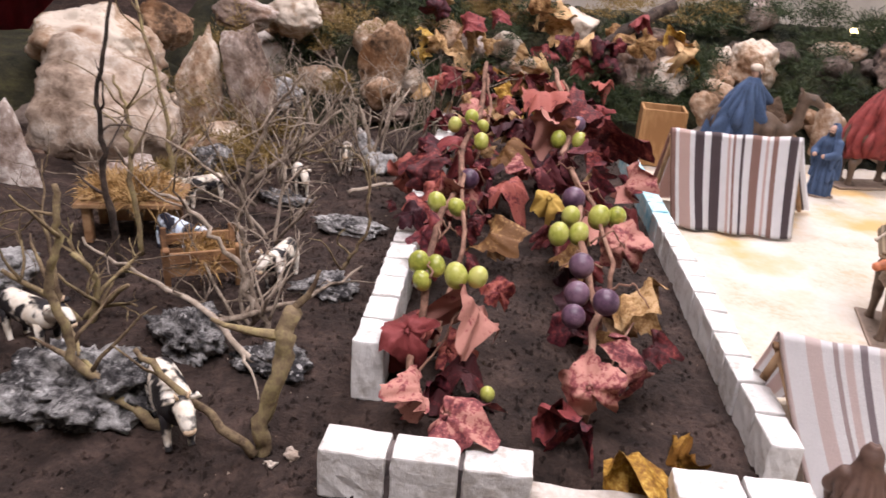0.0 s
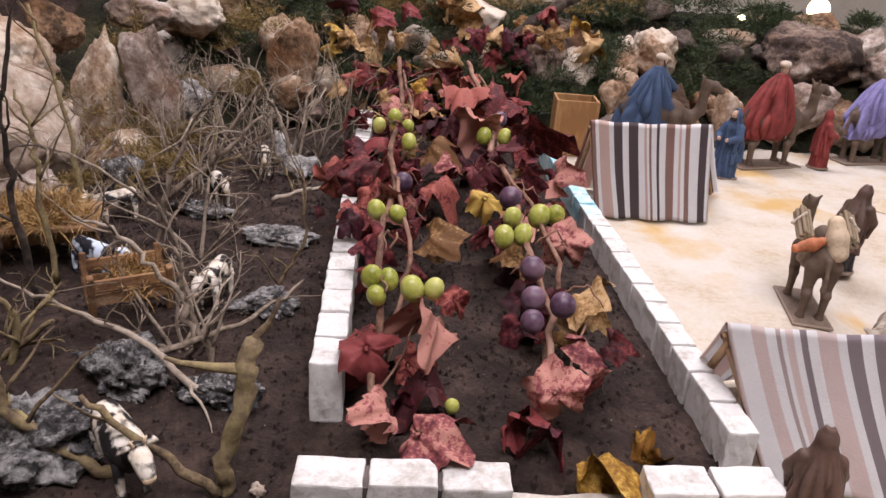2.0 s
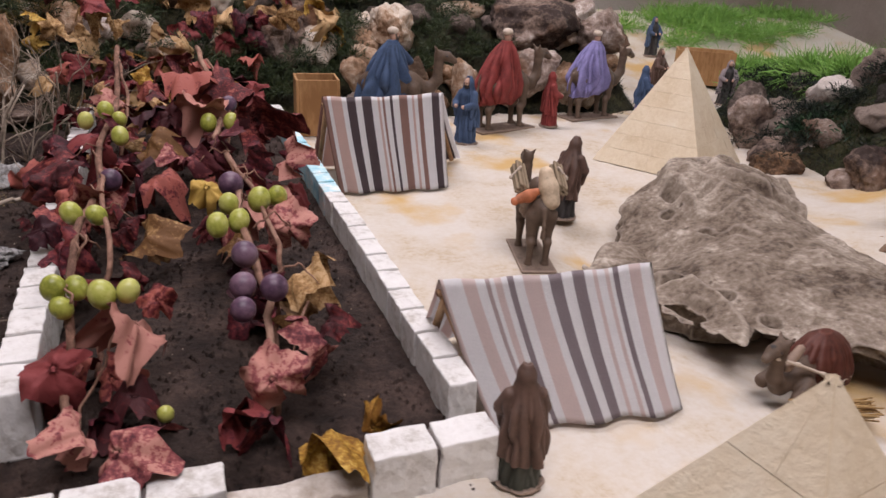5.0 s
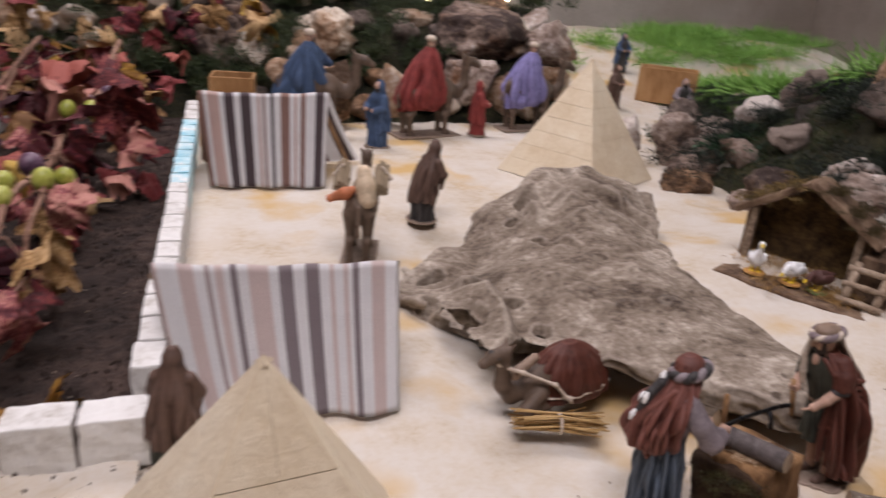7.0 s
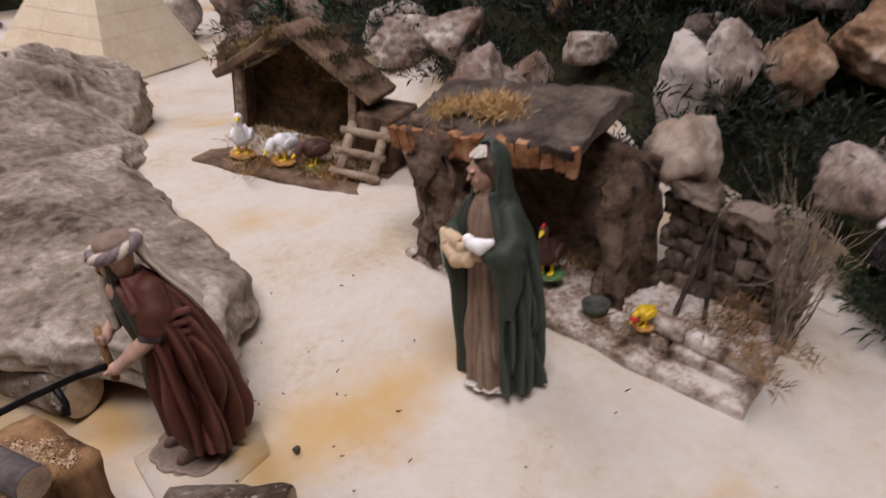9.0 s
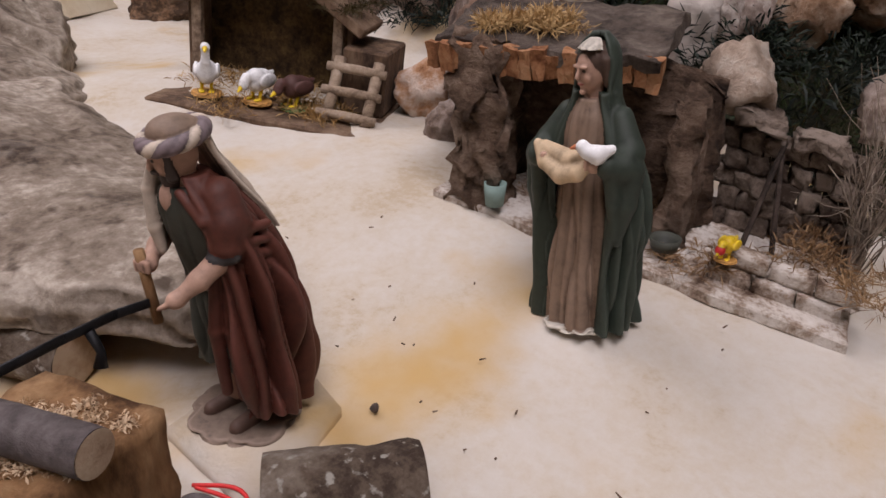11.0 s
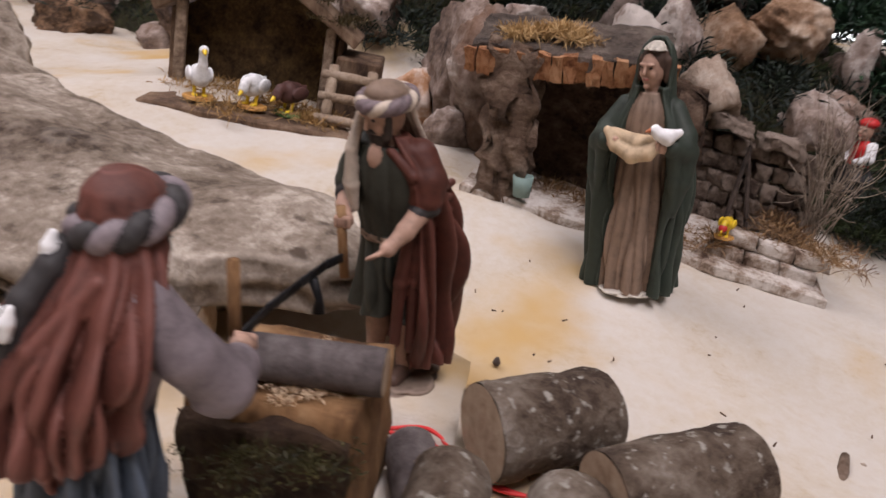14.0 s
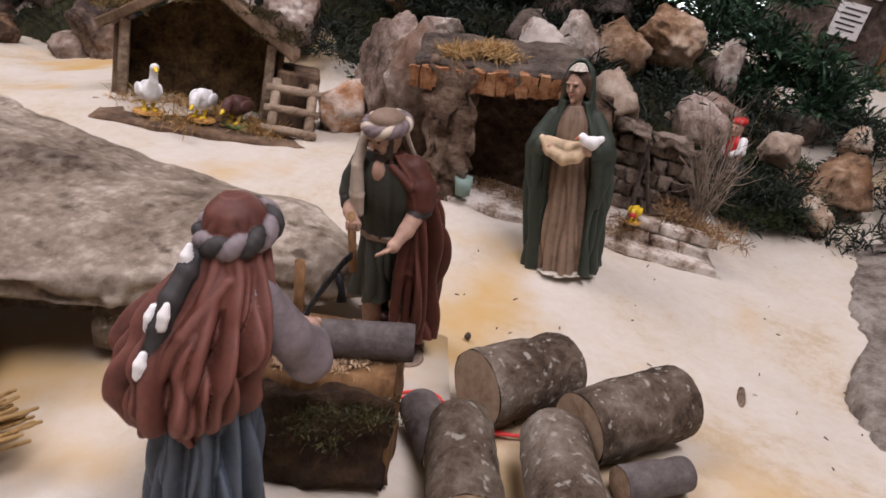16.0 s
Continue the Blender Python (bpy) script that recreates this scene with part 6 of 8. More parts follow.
def sawyer_front():
    F = Figure(205, 0.010)
    # knee-length belted tunic
    F.drape("olive", [(0, 0.002, 0.040, 0.0205, 0.0185, 0.11), (0, 0.001, 0.062, 0.0185, 0.0170, 0.09), (0, -0.003, 0.080, 0.0160, 0.0145, 0.04), (0, -0.005, 0.088, 0.0160, 0.0140, 0.02), (0, -0.009, 0.107, 0.0190, 0.0150, 0.03), (0, -0.0135, 0.124, 0.0190, 0.0125, 0.02), (0, -0.016, 0.132, 0.0100, 0.0085, 0)], folds=6, seed=14, hem=0.002)
    F.drape("taupe", [(0, -0.004, 0.0825, 0.0168, 0.0150, 0.01), (0, -0.0045, 0.0862, 0.0168, 0.0150, 0.01)], folds=9, seed=3)
    F.ball("skin", (0, -0.0235, 0.1275), (0.0042, 0.0040, 0.0065))
    # red brown cloak over one shoulder, gathered at the elbow, falling down the back
    F.drape("red", [(0.006, 0.005, 0.012, 0.0225, 0.0245, 0.10), (0.006, 0.005, 0.035, 0.0235, 0.0250, 0.12), (0.006, 0.003, 0.062, 0.0240, 0.0245, 0.12), (0.006, 0.001, 0.086, 0.0240, 0.0225, 0.11), (0.005, -0.003, 0.105, 0.0235, 0.0200, 0.09), (0.004, -0.008, 0.120, 0.0215, 0.0170, 0.06), (0.002, -0.0125, 0.132, 0.0150, 0.0125, 0.03), (0, -0.015, 0.1375, 0.0090, 0.0080, 0)], -48, 158, 10, 16, 0.0042, 3.2, 0.004)
    for k in range(4):
        F.limb("red", [(0.007 + 0.002 * k, -0.0225 + 0.002 * k, 0.131 - 0.003 * k), (0.0180 + 0.001 * k, -0.0200 + 0.002 * k, 0.1205 - 0.0045 * k), (0.0265, -0.0095 + 0.002 * k, 0.1150 - 0.0055 * k), (0.0255, 0.0060, 0.1140 - 0.007 * k)], [0.0020, 0.0026, 0.0028, 0.0020], 0.0010)
    for k in range(3):
        F.limb("red", [(0.0180 + 0.003 * k, -0.0180 + 0.004 * k, 0.098), (0.0150 + 0.005 * k, -0.0195 + 0.005 * k, 0.066), (0.0125 + 0.006 * k, -0.0165 + 0.005 * k, 0.030 - 0.003 * k)], [0.0024, 0.0034, 0.0028], 0.0012)
    # head with the headcloth
    head(F, (0.0005, -0.0190, 0.1470), 0.0112, -22, True, 22)
    F.ball("taupe", (0.0005, -0.0170, 0.1555), (0.0104, 0.0116, 0.0068))
    turban(F, (0.0005, -0.0175, 0.1535), 0.0112, 0.0126, ("scarf", "stripe", "stripe"), 0.0024, 5, -0.003)
    F.drape("scarf", [(0.001, 0.0065, 0.106, 0.0200, 0.0170, 0.06), (0.001, 0.001, 0.118, 0.0185, 0.0160, 0.05), (0, -0.008, 0.132, 0.0155, 0.0150, 0.04), (0, -0.013, 0.144, 0.0125, 0.0135, 0.02), (0, -0.0155, 0.155, 0.0112, 0.0122, 0)], 38, 142, 9, 17, 0.0026)
    for k in range(3):
        F.limb("scarf", [(-0.0115 - 0.001 * k, -0.0200 + 0.002 * k, 0.1450), (-0.0125 - 0.0015 * k, -0.0255 + 0.0025 * k, 0.1290), (-0.0105 - 0.0022 * k, -0.0265 + 0.002 * k, 0.1120), (-0.0095 - 0.003 * k, -0.0255 + 0.002 * k, 0.1010 + 0.002 * k)], [0.0026, 0.0030, 0.0032, 0.0022], 0.001)
    # right arm with a rolled dark sleeve, hand on the saw handle
    F.limb("olive", [(-0.0155, -0.0095, 0.1270), (-0.0200, -0.0100, 0.1160), (-0.0205, -0.0125, 0.1085)], [0.0080, 0.0082, 0.0084])
    for k in range(2):
        F.limb("dark", [(-0.0250, -0.0130, 0.1070 - 0.003 * k), (-0.0205, -0.0185, 0.1055 - 0.003 * k), (-0.0150, -0.0140, 0.1070 - 0.003 * k)], [0.0034, 0.0040, 0.0034])
    F.limb("skin", [(-0.0205, -0.0140, 0.1060), (-0.0160, -0.0240, 0.1005), (-0.0110, -0.0315, 0.0975)], [0.0050, 0.0044, 0.0034])
    fist(F, (-0.0095, -0.0335, 0.0965), 0.0045, (0.3, -1, 0))
    # left arm out of the gathered cloak, open hand stretched forward
    F.limb("red", [(0.0150, -0.0090, 0.1280), (0.0205, -0.0100, 0.1170), (0.0215, -0.0120, 0.1090)], [0.0085, 0.0094, 0.0086])
    F.limb("dark", [(0.0265, -0.0130, 0.1050), (0.0215, -0.0185, 0.1035), (0.0160, -0.0145, 0.1050)], [0.0034, 0.0040, 0.0034])
    F.limb("skin", [(0.0215, -0.0140, 0.1045), (0.0200, -0.0265, 0.0965), (0.0180, -0.0335, 0.0920)], [0.0054, 0.0046, 0.0034])
    F.ball("skin", (0.0170, -0.0365, 0.0900), (0.0038, 0.0046, 0.0040))
    for k in range(4):
        F.limb("skin", [(0.0180 - 0.0016 * k, -0.0385, 0.0905 - 0.0012 * k), (0.0150 - 0.0022 * k, -0.0430 + 0.0008 * k, 0.0880 - 0.0014 * k)], [0.0014, 0.0010], 0.0006)
    # bare legs and sandals on a clay base
    for s in (-1, 1):
        F.limb("skin", [(s * 0.0090, 0.000, 0.045), (s * 0.0095, 0.002, 0.026), (s * 0.0095, 0.000, 0.008)], [0.0070, 0.0062, 0.0044])
        F.limb("brown", [(s * 0.0100, 0.003, 0.0055), (s * 0.0110, -0.013, 0.0045)], [0.0050, 0.0042])
    F.drape("base", [(0, -0.001, -0.002, 0.0290, 0.0270, 0.05), (0, -0.001, 0.0035, 0.0270, 0.0250, 0.05)], folds=4, seed=5)
    F.done("man_figurine", pose(1.018, -0.110, 0.005, 0, 0, -93), "clay man figurine with turban, olive tunic and red cloak", scale=0.96)


def sawyer_back():
    F = Figure(205, 0.010)
    F.drape("blue", [(0.004, 0.003, 0.001, 0.0245, 0.0220, 0.10), (0.003, 0.003, 0.03, 0.0225, 0.0205, 0.11), (0.002, 0.001, 0.065, 0.0200, 0.0175, 0.08), (0.001, -0.002, 0.095, 0.0175, 0.0150, 0.04)], folds=11, seed=24)
    F.drape("grey", [(0.001, -0.003, 0.080, 0.0185, 0.0155, 0.04), (-0.003, -0.009, 0.110, 0.0205, 0.0155, 0.03), (-0.006, -0.014, 0.130, 0.0120, 0.0100, 0)], folds=6, seed=2)
    # rust shawl from the head over the back, its folds slanting to a low corner
    F.drape("rust", [(0.010, 0.008, 0.069, 0.0180, 0.0170, 0.08), (0.008, 0.008, 0.076, 0.0255, 0.0225, 0.10), (0.006, 0.007, 0.084, 0.0280, 0.0240, 0.11), (0.003, 0.004, 0.098, 0.0280, 0.0235, 0.11), (-0.001, -0.001, 0.111, 0.0265, 0.0210, 0.10), (-0.004, -0.007, 0.122, 0.0235, 0.0180, 0.08), (-0.007, -0.013, 0.132, 0.0175, 0.0150, 0.05), (-0.008, -0.016, 0.140, 0.0130, 0.0135, 0.02)], -35, 205, 11, 25, 0.0045, 6.5, 0.005)
    for k in range(5):
        F.limb("rust", [(-0.0165 + 0.003 * k, 0.0000 + 0.0012 * k, 0.131 - 0.002 * k), (-0.0075 + 0.0048 * k, 0.0180 - 0.0006 * k, 0.113 - 0.003 * k), (0.0040 + 0.0056 * k, 0.0285 - 0.0024 * k, 0.090 - 0.003 * k), (0.0085 + 0.0056 * k, 0.0290 - 0.0036 * k, 0.072)], [0.0022, 0.0030, 0.0034, 0.0022], 0.0012)
    head(F, (-0.008, -0.0215, 0.1430), 0.0112, 0, True, 15)
    F.drape("rust", [(-0.0078, -0.0165, 0.134, 0.0138, 0.0145, 0.03), (-0.008, -0.0172, 0.142, 0.0128, 0.0140, 0.02), (-0.008, -0.0178, 0.149, 0.0124, 0.0138, 0.02), (-0.008, -0.0178, 0.155, 0.0102, 0.0115, 0.02), (-0.008, -0.0178, 0.1600, 0.0045, 0.0055, 0)], -20, 200, 5, 6, 0.004)
    F.ball("rust", (-0.008, -0.0185, 0.1500), (0.0118, 0.0128, 0.0108))
    turban(F, (-0.008, -0.0185, 0.1462), 0.0130, 0.0145, ("grey", "dark"), 0.0034, 6, 0.004)
    # plaited band down the back with pale tassels
    band = [(0.000, -0.0055, 0.1405), (0.000, 0.0040, 0.1330), (0.001, 0.0130, 0.1245), (0.002, 0.0195, 0.1150), (0.003, 0.0245, 0.1050)]
    F.limb("dark", band, [0.0036, 0.0042, 0.0044, 0.0040, 0.0034])
    for k, (x, y, z) in enumerate(((0.0000, 0.0035, 0.1390), (-0.0020, 0.0205, 0.1215), (0.0050, 0.0205, 0.1190), (0.0035, 0.0300, 0.1040))):
        F.limb("white", [(x - 0.0008, y - 0.0015, z + 0.004), (x, y, z), (x + 0.0008, y + 0.0010, z - 0.0045)], [0.0013, 0.0024, 0.0019], 0.0004)
    # wide grey sleeve to the hand on the near handle
    F.limb("grey", [(-0.021, -0.012, 0.1210), (-0.0285, -0.018, 0.1050), (-0.0300, -0.029, 0.0900), (-0.0255, -0.0395, 0.0895)], [0.0090, 0.0100, 0.0108, 0.0082])
    F.limb("grey", [(-0.0300, -0.024, 0.0880), (-0.0290, -0.031, 0.0780)], [0.0070, 0.0030])
    F.limb("skin", [(-0.0255, -0.0390, 0.0900), (-0.0215, -0.0450, 0.0920)], [0.0042, 0.0036])
    fist(F, (-0.0200, -0.0470, 0.0925), 0.0046, (0.4, -1, 0))
    F.limb("grey", [(0.013, -0.014, 0.1210), (0.0150, -0.0270, 0.1040), (0.0020, -0.0385, 0.0930)], [0.0085, 0.0085, 0.0060])
    fist(F, (-0.0020, -0.0420, 0.0910), 0.0045, (-0.4, -1, 0))
    for s in (-1, 1):
        F.limb("brown", [(s * 0.010 + 0.003, -0.008, 0.0045), (s * 0.011 + 0.003, -0.022, 0.004)], [0.0050, 0.0042])
    F.done("man_figurine", pose(0.850, -0.098, 0.0, 0, 0, 82), "clay man figurine with rust shawl and blue robe, sawing", scale=0.93, shear=0.10)


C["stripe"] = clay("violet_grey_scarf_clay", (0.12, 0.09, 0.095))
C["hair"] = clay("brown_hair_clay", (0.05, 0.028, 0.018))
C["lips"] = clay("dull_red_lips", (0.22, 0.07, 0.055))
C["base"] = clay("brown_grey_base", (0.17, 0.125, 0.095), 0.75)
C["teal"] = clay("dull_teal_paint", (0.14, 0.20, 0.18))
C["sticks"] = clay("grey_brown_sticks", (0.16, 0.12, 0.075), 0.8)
plot["now"] = YARD
woman()
sawyer_front()
sawyer_back()
plot["now"] = VINEYARD


def simple_person(x, y, z, turn, h, robe, shawl, hair, label, lean=0.0, staff=False):
    """A robed standing figurine, h tall, facing its own -y."""
    F = Figure(105, 0.015)
    F.drape(robe, [(0, 0, 0.0, 0.165, 0.145, 0.05), (0, 0, 0.2, 0.145, 0.13, 0.07), (0, -lean * 0.1, 0.45, 0.125, 0.11, 0.05), (0, -lean * 0.35, 0.62, 0.12, 0.10, 0.03), (0, -lean * 0.65, 0.76, 0.13, 0.09, 0.01), (0, -lean * 0.85, 0.82, 0.05, 0.05, 0)], folds=6, seed=int(x * 100))
    F.drape(shawl, [(0, 0.01, 0.24, 0.175, 0.15, 0.09), (0, 0.01 - lean * 0.15, 0.45, 0.17, 0.145, 0.09), (0, 0.01 - lean * 0.45, 0.66, 0.16, 0.125, 0.06), (0, 0.01 - lean * 0.7, 0.77, 0.12, 0.095, 0.03), (0, 0.01 - lean * 0.85, 0.85, 0.078, 0.082, 0), (0, 0.01 - lean * 0.95, 0.93, 0.076, 0.085, 0), (0, 0.01 - lean, 0.995, 0.03, 0.035, 0)], -45, 225, 6, int(y * 100) + 3, 0.03, 2.0, 0.03)
    head(F, (0, -0.018 - lean * 0.95, 0.905), 0.066, 0, hair == "beard", 10)
    for s in (-1, 1):
        F.limb(shawl, [(s * 0.12, -lean * 0.65, 0.74), (s * 0.165, -0.06 - lean * 0.5, 0.60), (s * 0.10, -0.16 - lean * 0.5, 0.57)], [0.055, 0.058, 0.045])
        F.limb(shawl, [(s * 0.16, -0.07 - lean * 0.5, 0.58), (s * 0.15, -0.09 - lean * 0.4, 0.42)], [0.05, 0.02])
        F.ball("skin", (s * 0.07, -0.19 - lean * 0.5, 0.57), 0.030)
    if staff:
        F.limb("brown", [(0.09, -0.19, 0.0), (0.085, -0.19 - lean * 0.5, 0.75)], [0.012, 0.012])
        F.limb("scarf", [(-0.10, -0.16 - lean * 0.5, 0.57), (0.02, -0.18, 0.42), (0.12, -0.08, 0.36)], [0.012] * 3)
    F.drape("base", [(0, 0, -0.01, 0.2, 0.18, 0.03), (0, 0, 0.02, 0.19, 0.17, 0.03)], folds=5)
    return F.done("man_figurine", pose(x, y, z, 0, 0, turn), label, scale=h)


def camel(x, y, z, turn, h, cloth, label, rider=True, lying=False):
    """A clay camel, h tall at the rider's head, facing its own -y."""
    F = Figure(135, 0.022)
    drop = -0.33 if lying else 0.0
    F.ball("camel", (0, -0.14, 0.47 + drop), (0.115, 0.16, 0.135))
    F.ball("camel", (0, 0.02, 0.48 + drop), (0.118, 0.22, 0.14))
    F.ball("camel", (0, 0.18, 0.48 + drop), (0.105, 0.13, 0.13))
    F.ball("camel", (0, 0.02, 0.60 + drop), (0.075, 0.13, 0.11))
    F.limb("camel", [(0, -0.24, 0.46 + drop), (0, -0.36, 0.43 + drop), (0, -0.44, 0.52 + drop), (0, -0.45, 0.68 + drop), (0, -0.46, 0.74 + drop)], [0.085, 0.062, 0.050, 0.044, 0.046])
    F.limb("camel", [(0, -0.45, 0.755 + drop), (0, -0.53, 0.745 + drop), (0, -0.60, 0.705 + drop)], [0.050, 0.042, 0.032])
    F.limb("dark", [(-0.045, -0.52, 0.75 + drop), (0, -0.55, 0.78 + drop), (0.045, -0.52, 0.75 + drop)], [0.010] * 3)
    for s in (-1, 1):
        F.limb("camel", [(s * 0.03, -0.43, 0.79 + drop), (s * 0.05, -0.41, 0.83 + drop)], [0.016, 0.008])
        for ly in (-0.20, 0.22):
            if lying:
                F.limb("camel", [(s * 0.10, ly, 0.12), (s * 0.135, ly - 0.12, 0.05), (s * 0.12, ly + 0.06, 0.03)], [0.06, 0.045, 0.032])
            else:
                F.limb("camel", [(s * 0.07, ly, 0.45), (s * 0.068, ly - 0.02, 0.25), (s * 0.07, ly + 0.012, 0.22), (s * 0.07, ly, 0.03)], [0.066, 0.036, 0.034, 0.024])
                F.limb("camel", [(s * 0.07, ly, 0.022), (s * 0.07, ly - 0.035, 0.015)], [0.030, 0.030])
    F.limb("camel", [(0, 0.30, 0.52 + drop), (0, 0.335, 0.40 + drop), (0, 0.33, 0.30 + drop)], [0.018, 0.013, 0.022])
    if cloth and lying:
        F.drape(cloth, [(0, 0.10, 0.03, 0.185, 0.33, 0.03), (0, 0.10, 0.16, 0.180, 0.31, 0.03), (0, 0.09, 0.27, 0.150, 0.25, 0.03), (0, 0.08, 0.36, 0.095, 0.16, 0.02), (0, 0.07, 0.41, 0.03, 0.05, 0)], folds=11, seed=int(x * 77))
        F.drape("scarf", [(0, 0.10, 0.085, 0.192, 0.342, 0.03), (0, 0.10, 0.096, 0.192, 0.342, 0.03)], folds=11, seed=int(x * 77))
        F.limb("scarf", [(0.02, -0.50, 0.36), (0.08, -0.34, 0.30), (0.15, -0.12, 0.20), (0.19, 0.0, 0.06)], [0.012, 0.012, 0.012, 0.012])
        F.limb("taupe", [(0.02, -0.36, 0.26), (0.0, -0.20, 0.34)], [0.04, 0.03])
    if rider:
        F.drape(cloth, [(0, 0.10, 0.27, 0.135, 0.20, 0.05), (0, 0.09, 0.34, 0.175, 0.245, 0.10), (0, 0.07, 0.46, 0.180, 0.235, 0.10), (0, 0.05, 0.60, 0.160, 0.19, 0.09), (0, 0.03, 0.73, 0.130, 0.145, 0.07), (0, 0.01, 0.83, 0.095, 0.095, 0.04), (0, 0, 0.885, 0.045, 0.045, 0)], folds=6, seed=int(y * 91), slant=3.0, hem=0.03)
        head(F, (0, -0.01, 0.935), 0.050, 0, True)
        F.ball("scarf", (0, 0.0, 0.970), (0.054, 0.054, 0.036))
        F.limb(cloth, [(0.05, -0.06, 0.78), (0.10, -0.18, 0.68)], [0.055, 0.04])
    elif not lying:
        # load: two bundles of sticks, a cream sack and an orange jug over a blanket
        F.drape("taupe", [(0, 0.04, 0.40, 0.135, 0.20, 0.03), (0, 0.04, 0.52, 0.130, 0.19, 0.03), (0, 0.04, 0.60, 0.105, 0.16, 0.02)], folds=7, seed=6)
        for s in (-1, 1):
            for k in range(14):
                a, r = 2.4 * k, 0.055 * math.sqrt((k + 0.5) / 14)
                q = Vector((s * 0.16 + r * math.cos(a), 0.02, 0.70 + r * math.sin(a)))
                F.limb("sticks", [q + Vector((0, -0.12, 0.06)), q + Vector((0, 0.13, -0.06))], [0.015, 0.015], 0.002)
            F.limb("scarf", [(s * 0.10, -0.02, 0.66), (s * 0.235, 0.0, 0.70), (s * 0.16, 0.0, 0.79)], [0.012] * 3)
        F.limb("sack", [(-0.02, 0.15, 0.78), (-0.04, 0.20, 0.68), (-0.06, 0.24, 0.58)], [0.060, 0.078, 0.072])
        F.limb("orange", [(0.18, 0.21, 0.59), (0.12, 0.21, 0.61), (0.06, 0.20, 0.64)], [0.042, 0.050, 0.034])
        F.limb("orange", [(0.18, 0.21, 0.59), (0.235, 0.23, 0.57)], [0.022, 0.034])
    if not lying:
        board = lambda X, Y, Z, s: np.maximum(np.maximum(np.abs(X) - 0.15, np.abs(Y) - 0.36), np.abs(Z) - max(0.012, s))
        F.add("base", (-0.15, -0.36, -0.012), (0.15, 0.36, 0.012), board)
    return F.done("camel_figurine", pose(x, y, z, 0, 0, turn), label, "camel figurine", scale=h)


simple_person(0.915, 1.21, 0.0, -60, 0.165, "navy", "navy", "beard", "clay man figurine in dark blue cloak on sand")
simple_person(1.228, 1.350, 0.0, 70, 0.150, "crimson", "crimson", "beard", "clay man figurine in dark red robe on sand")
simple_person(1.560, 1.385, 0.01, 60, 0.150, "lilac", "navy", "beard", "clay man figurine in violet robe beside the stones")
simple_person(0.888, 0.675, 0.0, 115, 0.148, "dark", "brown", "beard", "clay man figurine in brown cloak leading a camel", 0.16, True)
simple_person(0.492, 0.052, 0.0, 165, 0.118, "olive", "brown", "", "dark brown clay shepherd figurine facing the tent", 0.1)
camel(0.745, 0.520, 0.0, 165, 0.185, None, "brown clay camel figurine loaded with sacks on sand", False)
camel(1.075, 1.345, 0.0, 105, 0.262, "crimson", "clay camel figurine with rider in dark red cloak")
camel(1.410, 1.440, 0.0, 100, 0.250, "lilac", "clay camel figurine with rider in lilac cloak")
camel(0.760, 1.340, 0.0, 80, 0.262, "navy", "clay camel figurine with rider in blue cloak")
camel(0.888, 0.098, 0.0, -78, 0.165, "red", "clay camel figurine lying under a red brown blanket", False, True)
simple_person(1.86, 1.72, field_z(1.86, 1.72), 20, 0.15, "brown", "brown", "beard", "brown clay man figurine on the sandy path")
simple_person(2.06, 2.05, field_z(2.06, 2.05), 0, 0.15, "dark", "navy", "beard", "dark clay man figurine far along the path")
simple_person(2.02, 1.55, field_z(2.02, 1.55), -30, 0.15, "dark", "grey", "beard", "dark clay figurine beside the planter box")

plot["now"] = YARD
# ---------- poultry house ----------
M["oldwood"] = mat("weathered_wood", [(0.05, 0.03, 0.02), (0.15, 0.095, 0.06), (0.26, 0.18, 0.12)], 30, 0.9, 0.7, 140, stretch=(1, 1, 0.4))
M["palewood"] = mat("pale_stick", [(0.16, 0.11, 0.075), (0.32, 0.24, 0.17), (0.42, 0.33, 0.25)], 40, 0.85, 0.5, 160)
M["hay"] = mat("brown_hay", [(0.03, 0.017, 0.008), (0.10, 0.06, 0.025), (0.20, 0.13, 0.05)], 60, 0.95, 1.0, 260, depth=0.005)
M["hutstone"] = mat("brown_wall_stone", [(0.08, 0.055, 0.042), (0.20, 0.15, 0.115), (0.34, 0.27, 0.22)], 30, 0.95, 1.0, 120, depth=0.006, vary=0.3)
M["bark"] = mat("cork_bark", [(0.05, 0.030, 0.020), (0.17, 0.11, 0.075), (0.32, 0.235, 0.175)], 35, 0.95, 1.0, 120, depth=0.008, stretch=(1, 1, 1.6))
M["yardhay"] = leafmat("red_brown_hay", [(0.06, 0.03, 0.015), (0.16, 0.085, 0.038), (0.27, 0.165, 0.08)])
M["barkedge"] = mat("orange_cork", [(0.14, 0.05, 0.02), (0.36, 0.17, 0.08), (0.46, 0.26, 0.14)], 60, 0.9, 0.7, 200)
M["dusted"] = mat("sand_dusted_board", [(0.10, 0.06, 0.04), (0.34, 0.26, 0.20), (0.62, 0.56, 0.50), (0.70, 0.65, 0.60)], 40, 0.95, 0.8, 220, depth=0.003, vary=0)
M["slate"] = mat("dark_bark_roof", [(0.035, 0.025, 0.02), (0.115, 0.088, 0.070), (0.21, 0.17, 0.14)], 34, 0.9, 1.0, 100, depth=0.006)


def bare(b, parent, label=""):
    b.parent = parent
    b.matrix_basis = Matrix()
    for key in ("category", "kind", "label"):
        if key in b:
            del b[key]
    if label:
        b["label"] = label
    return b


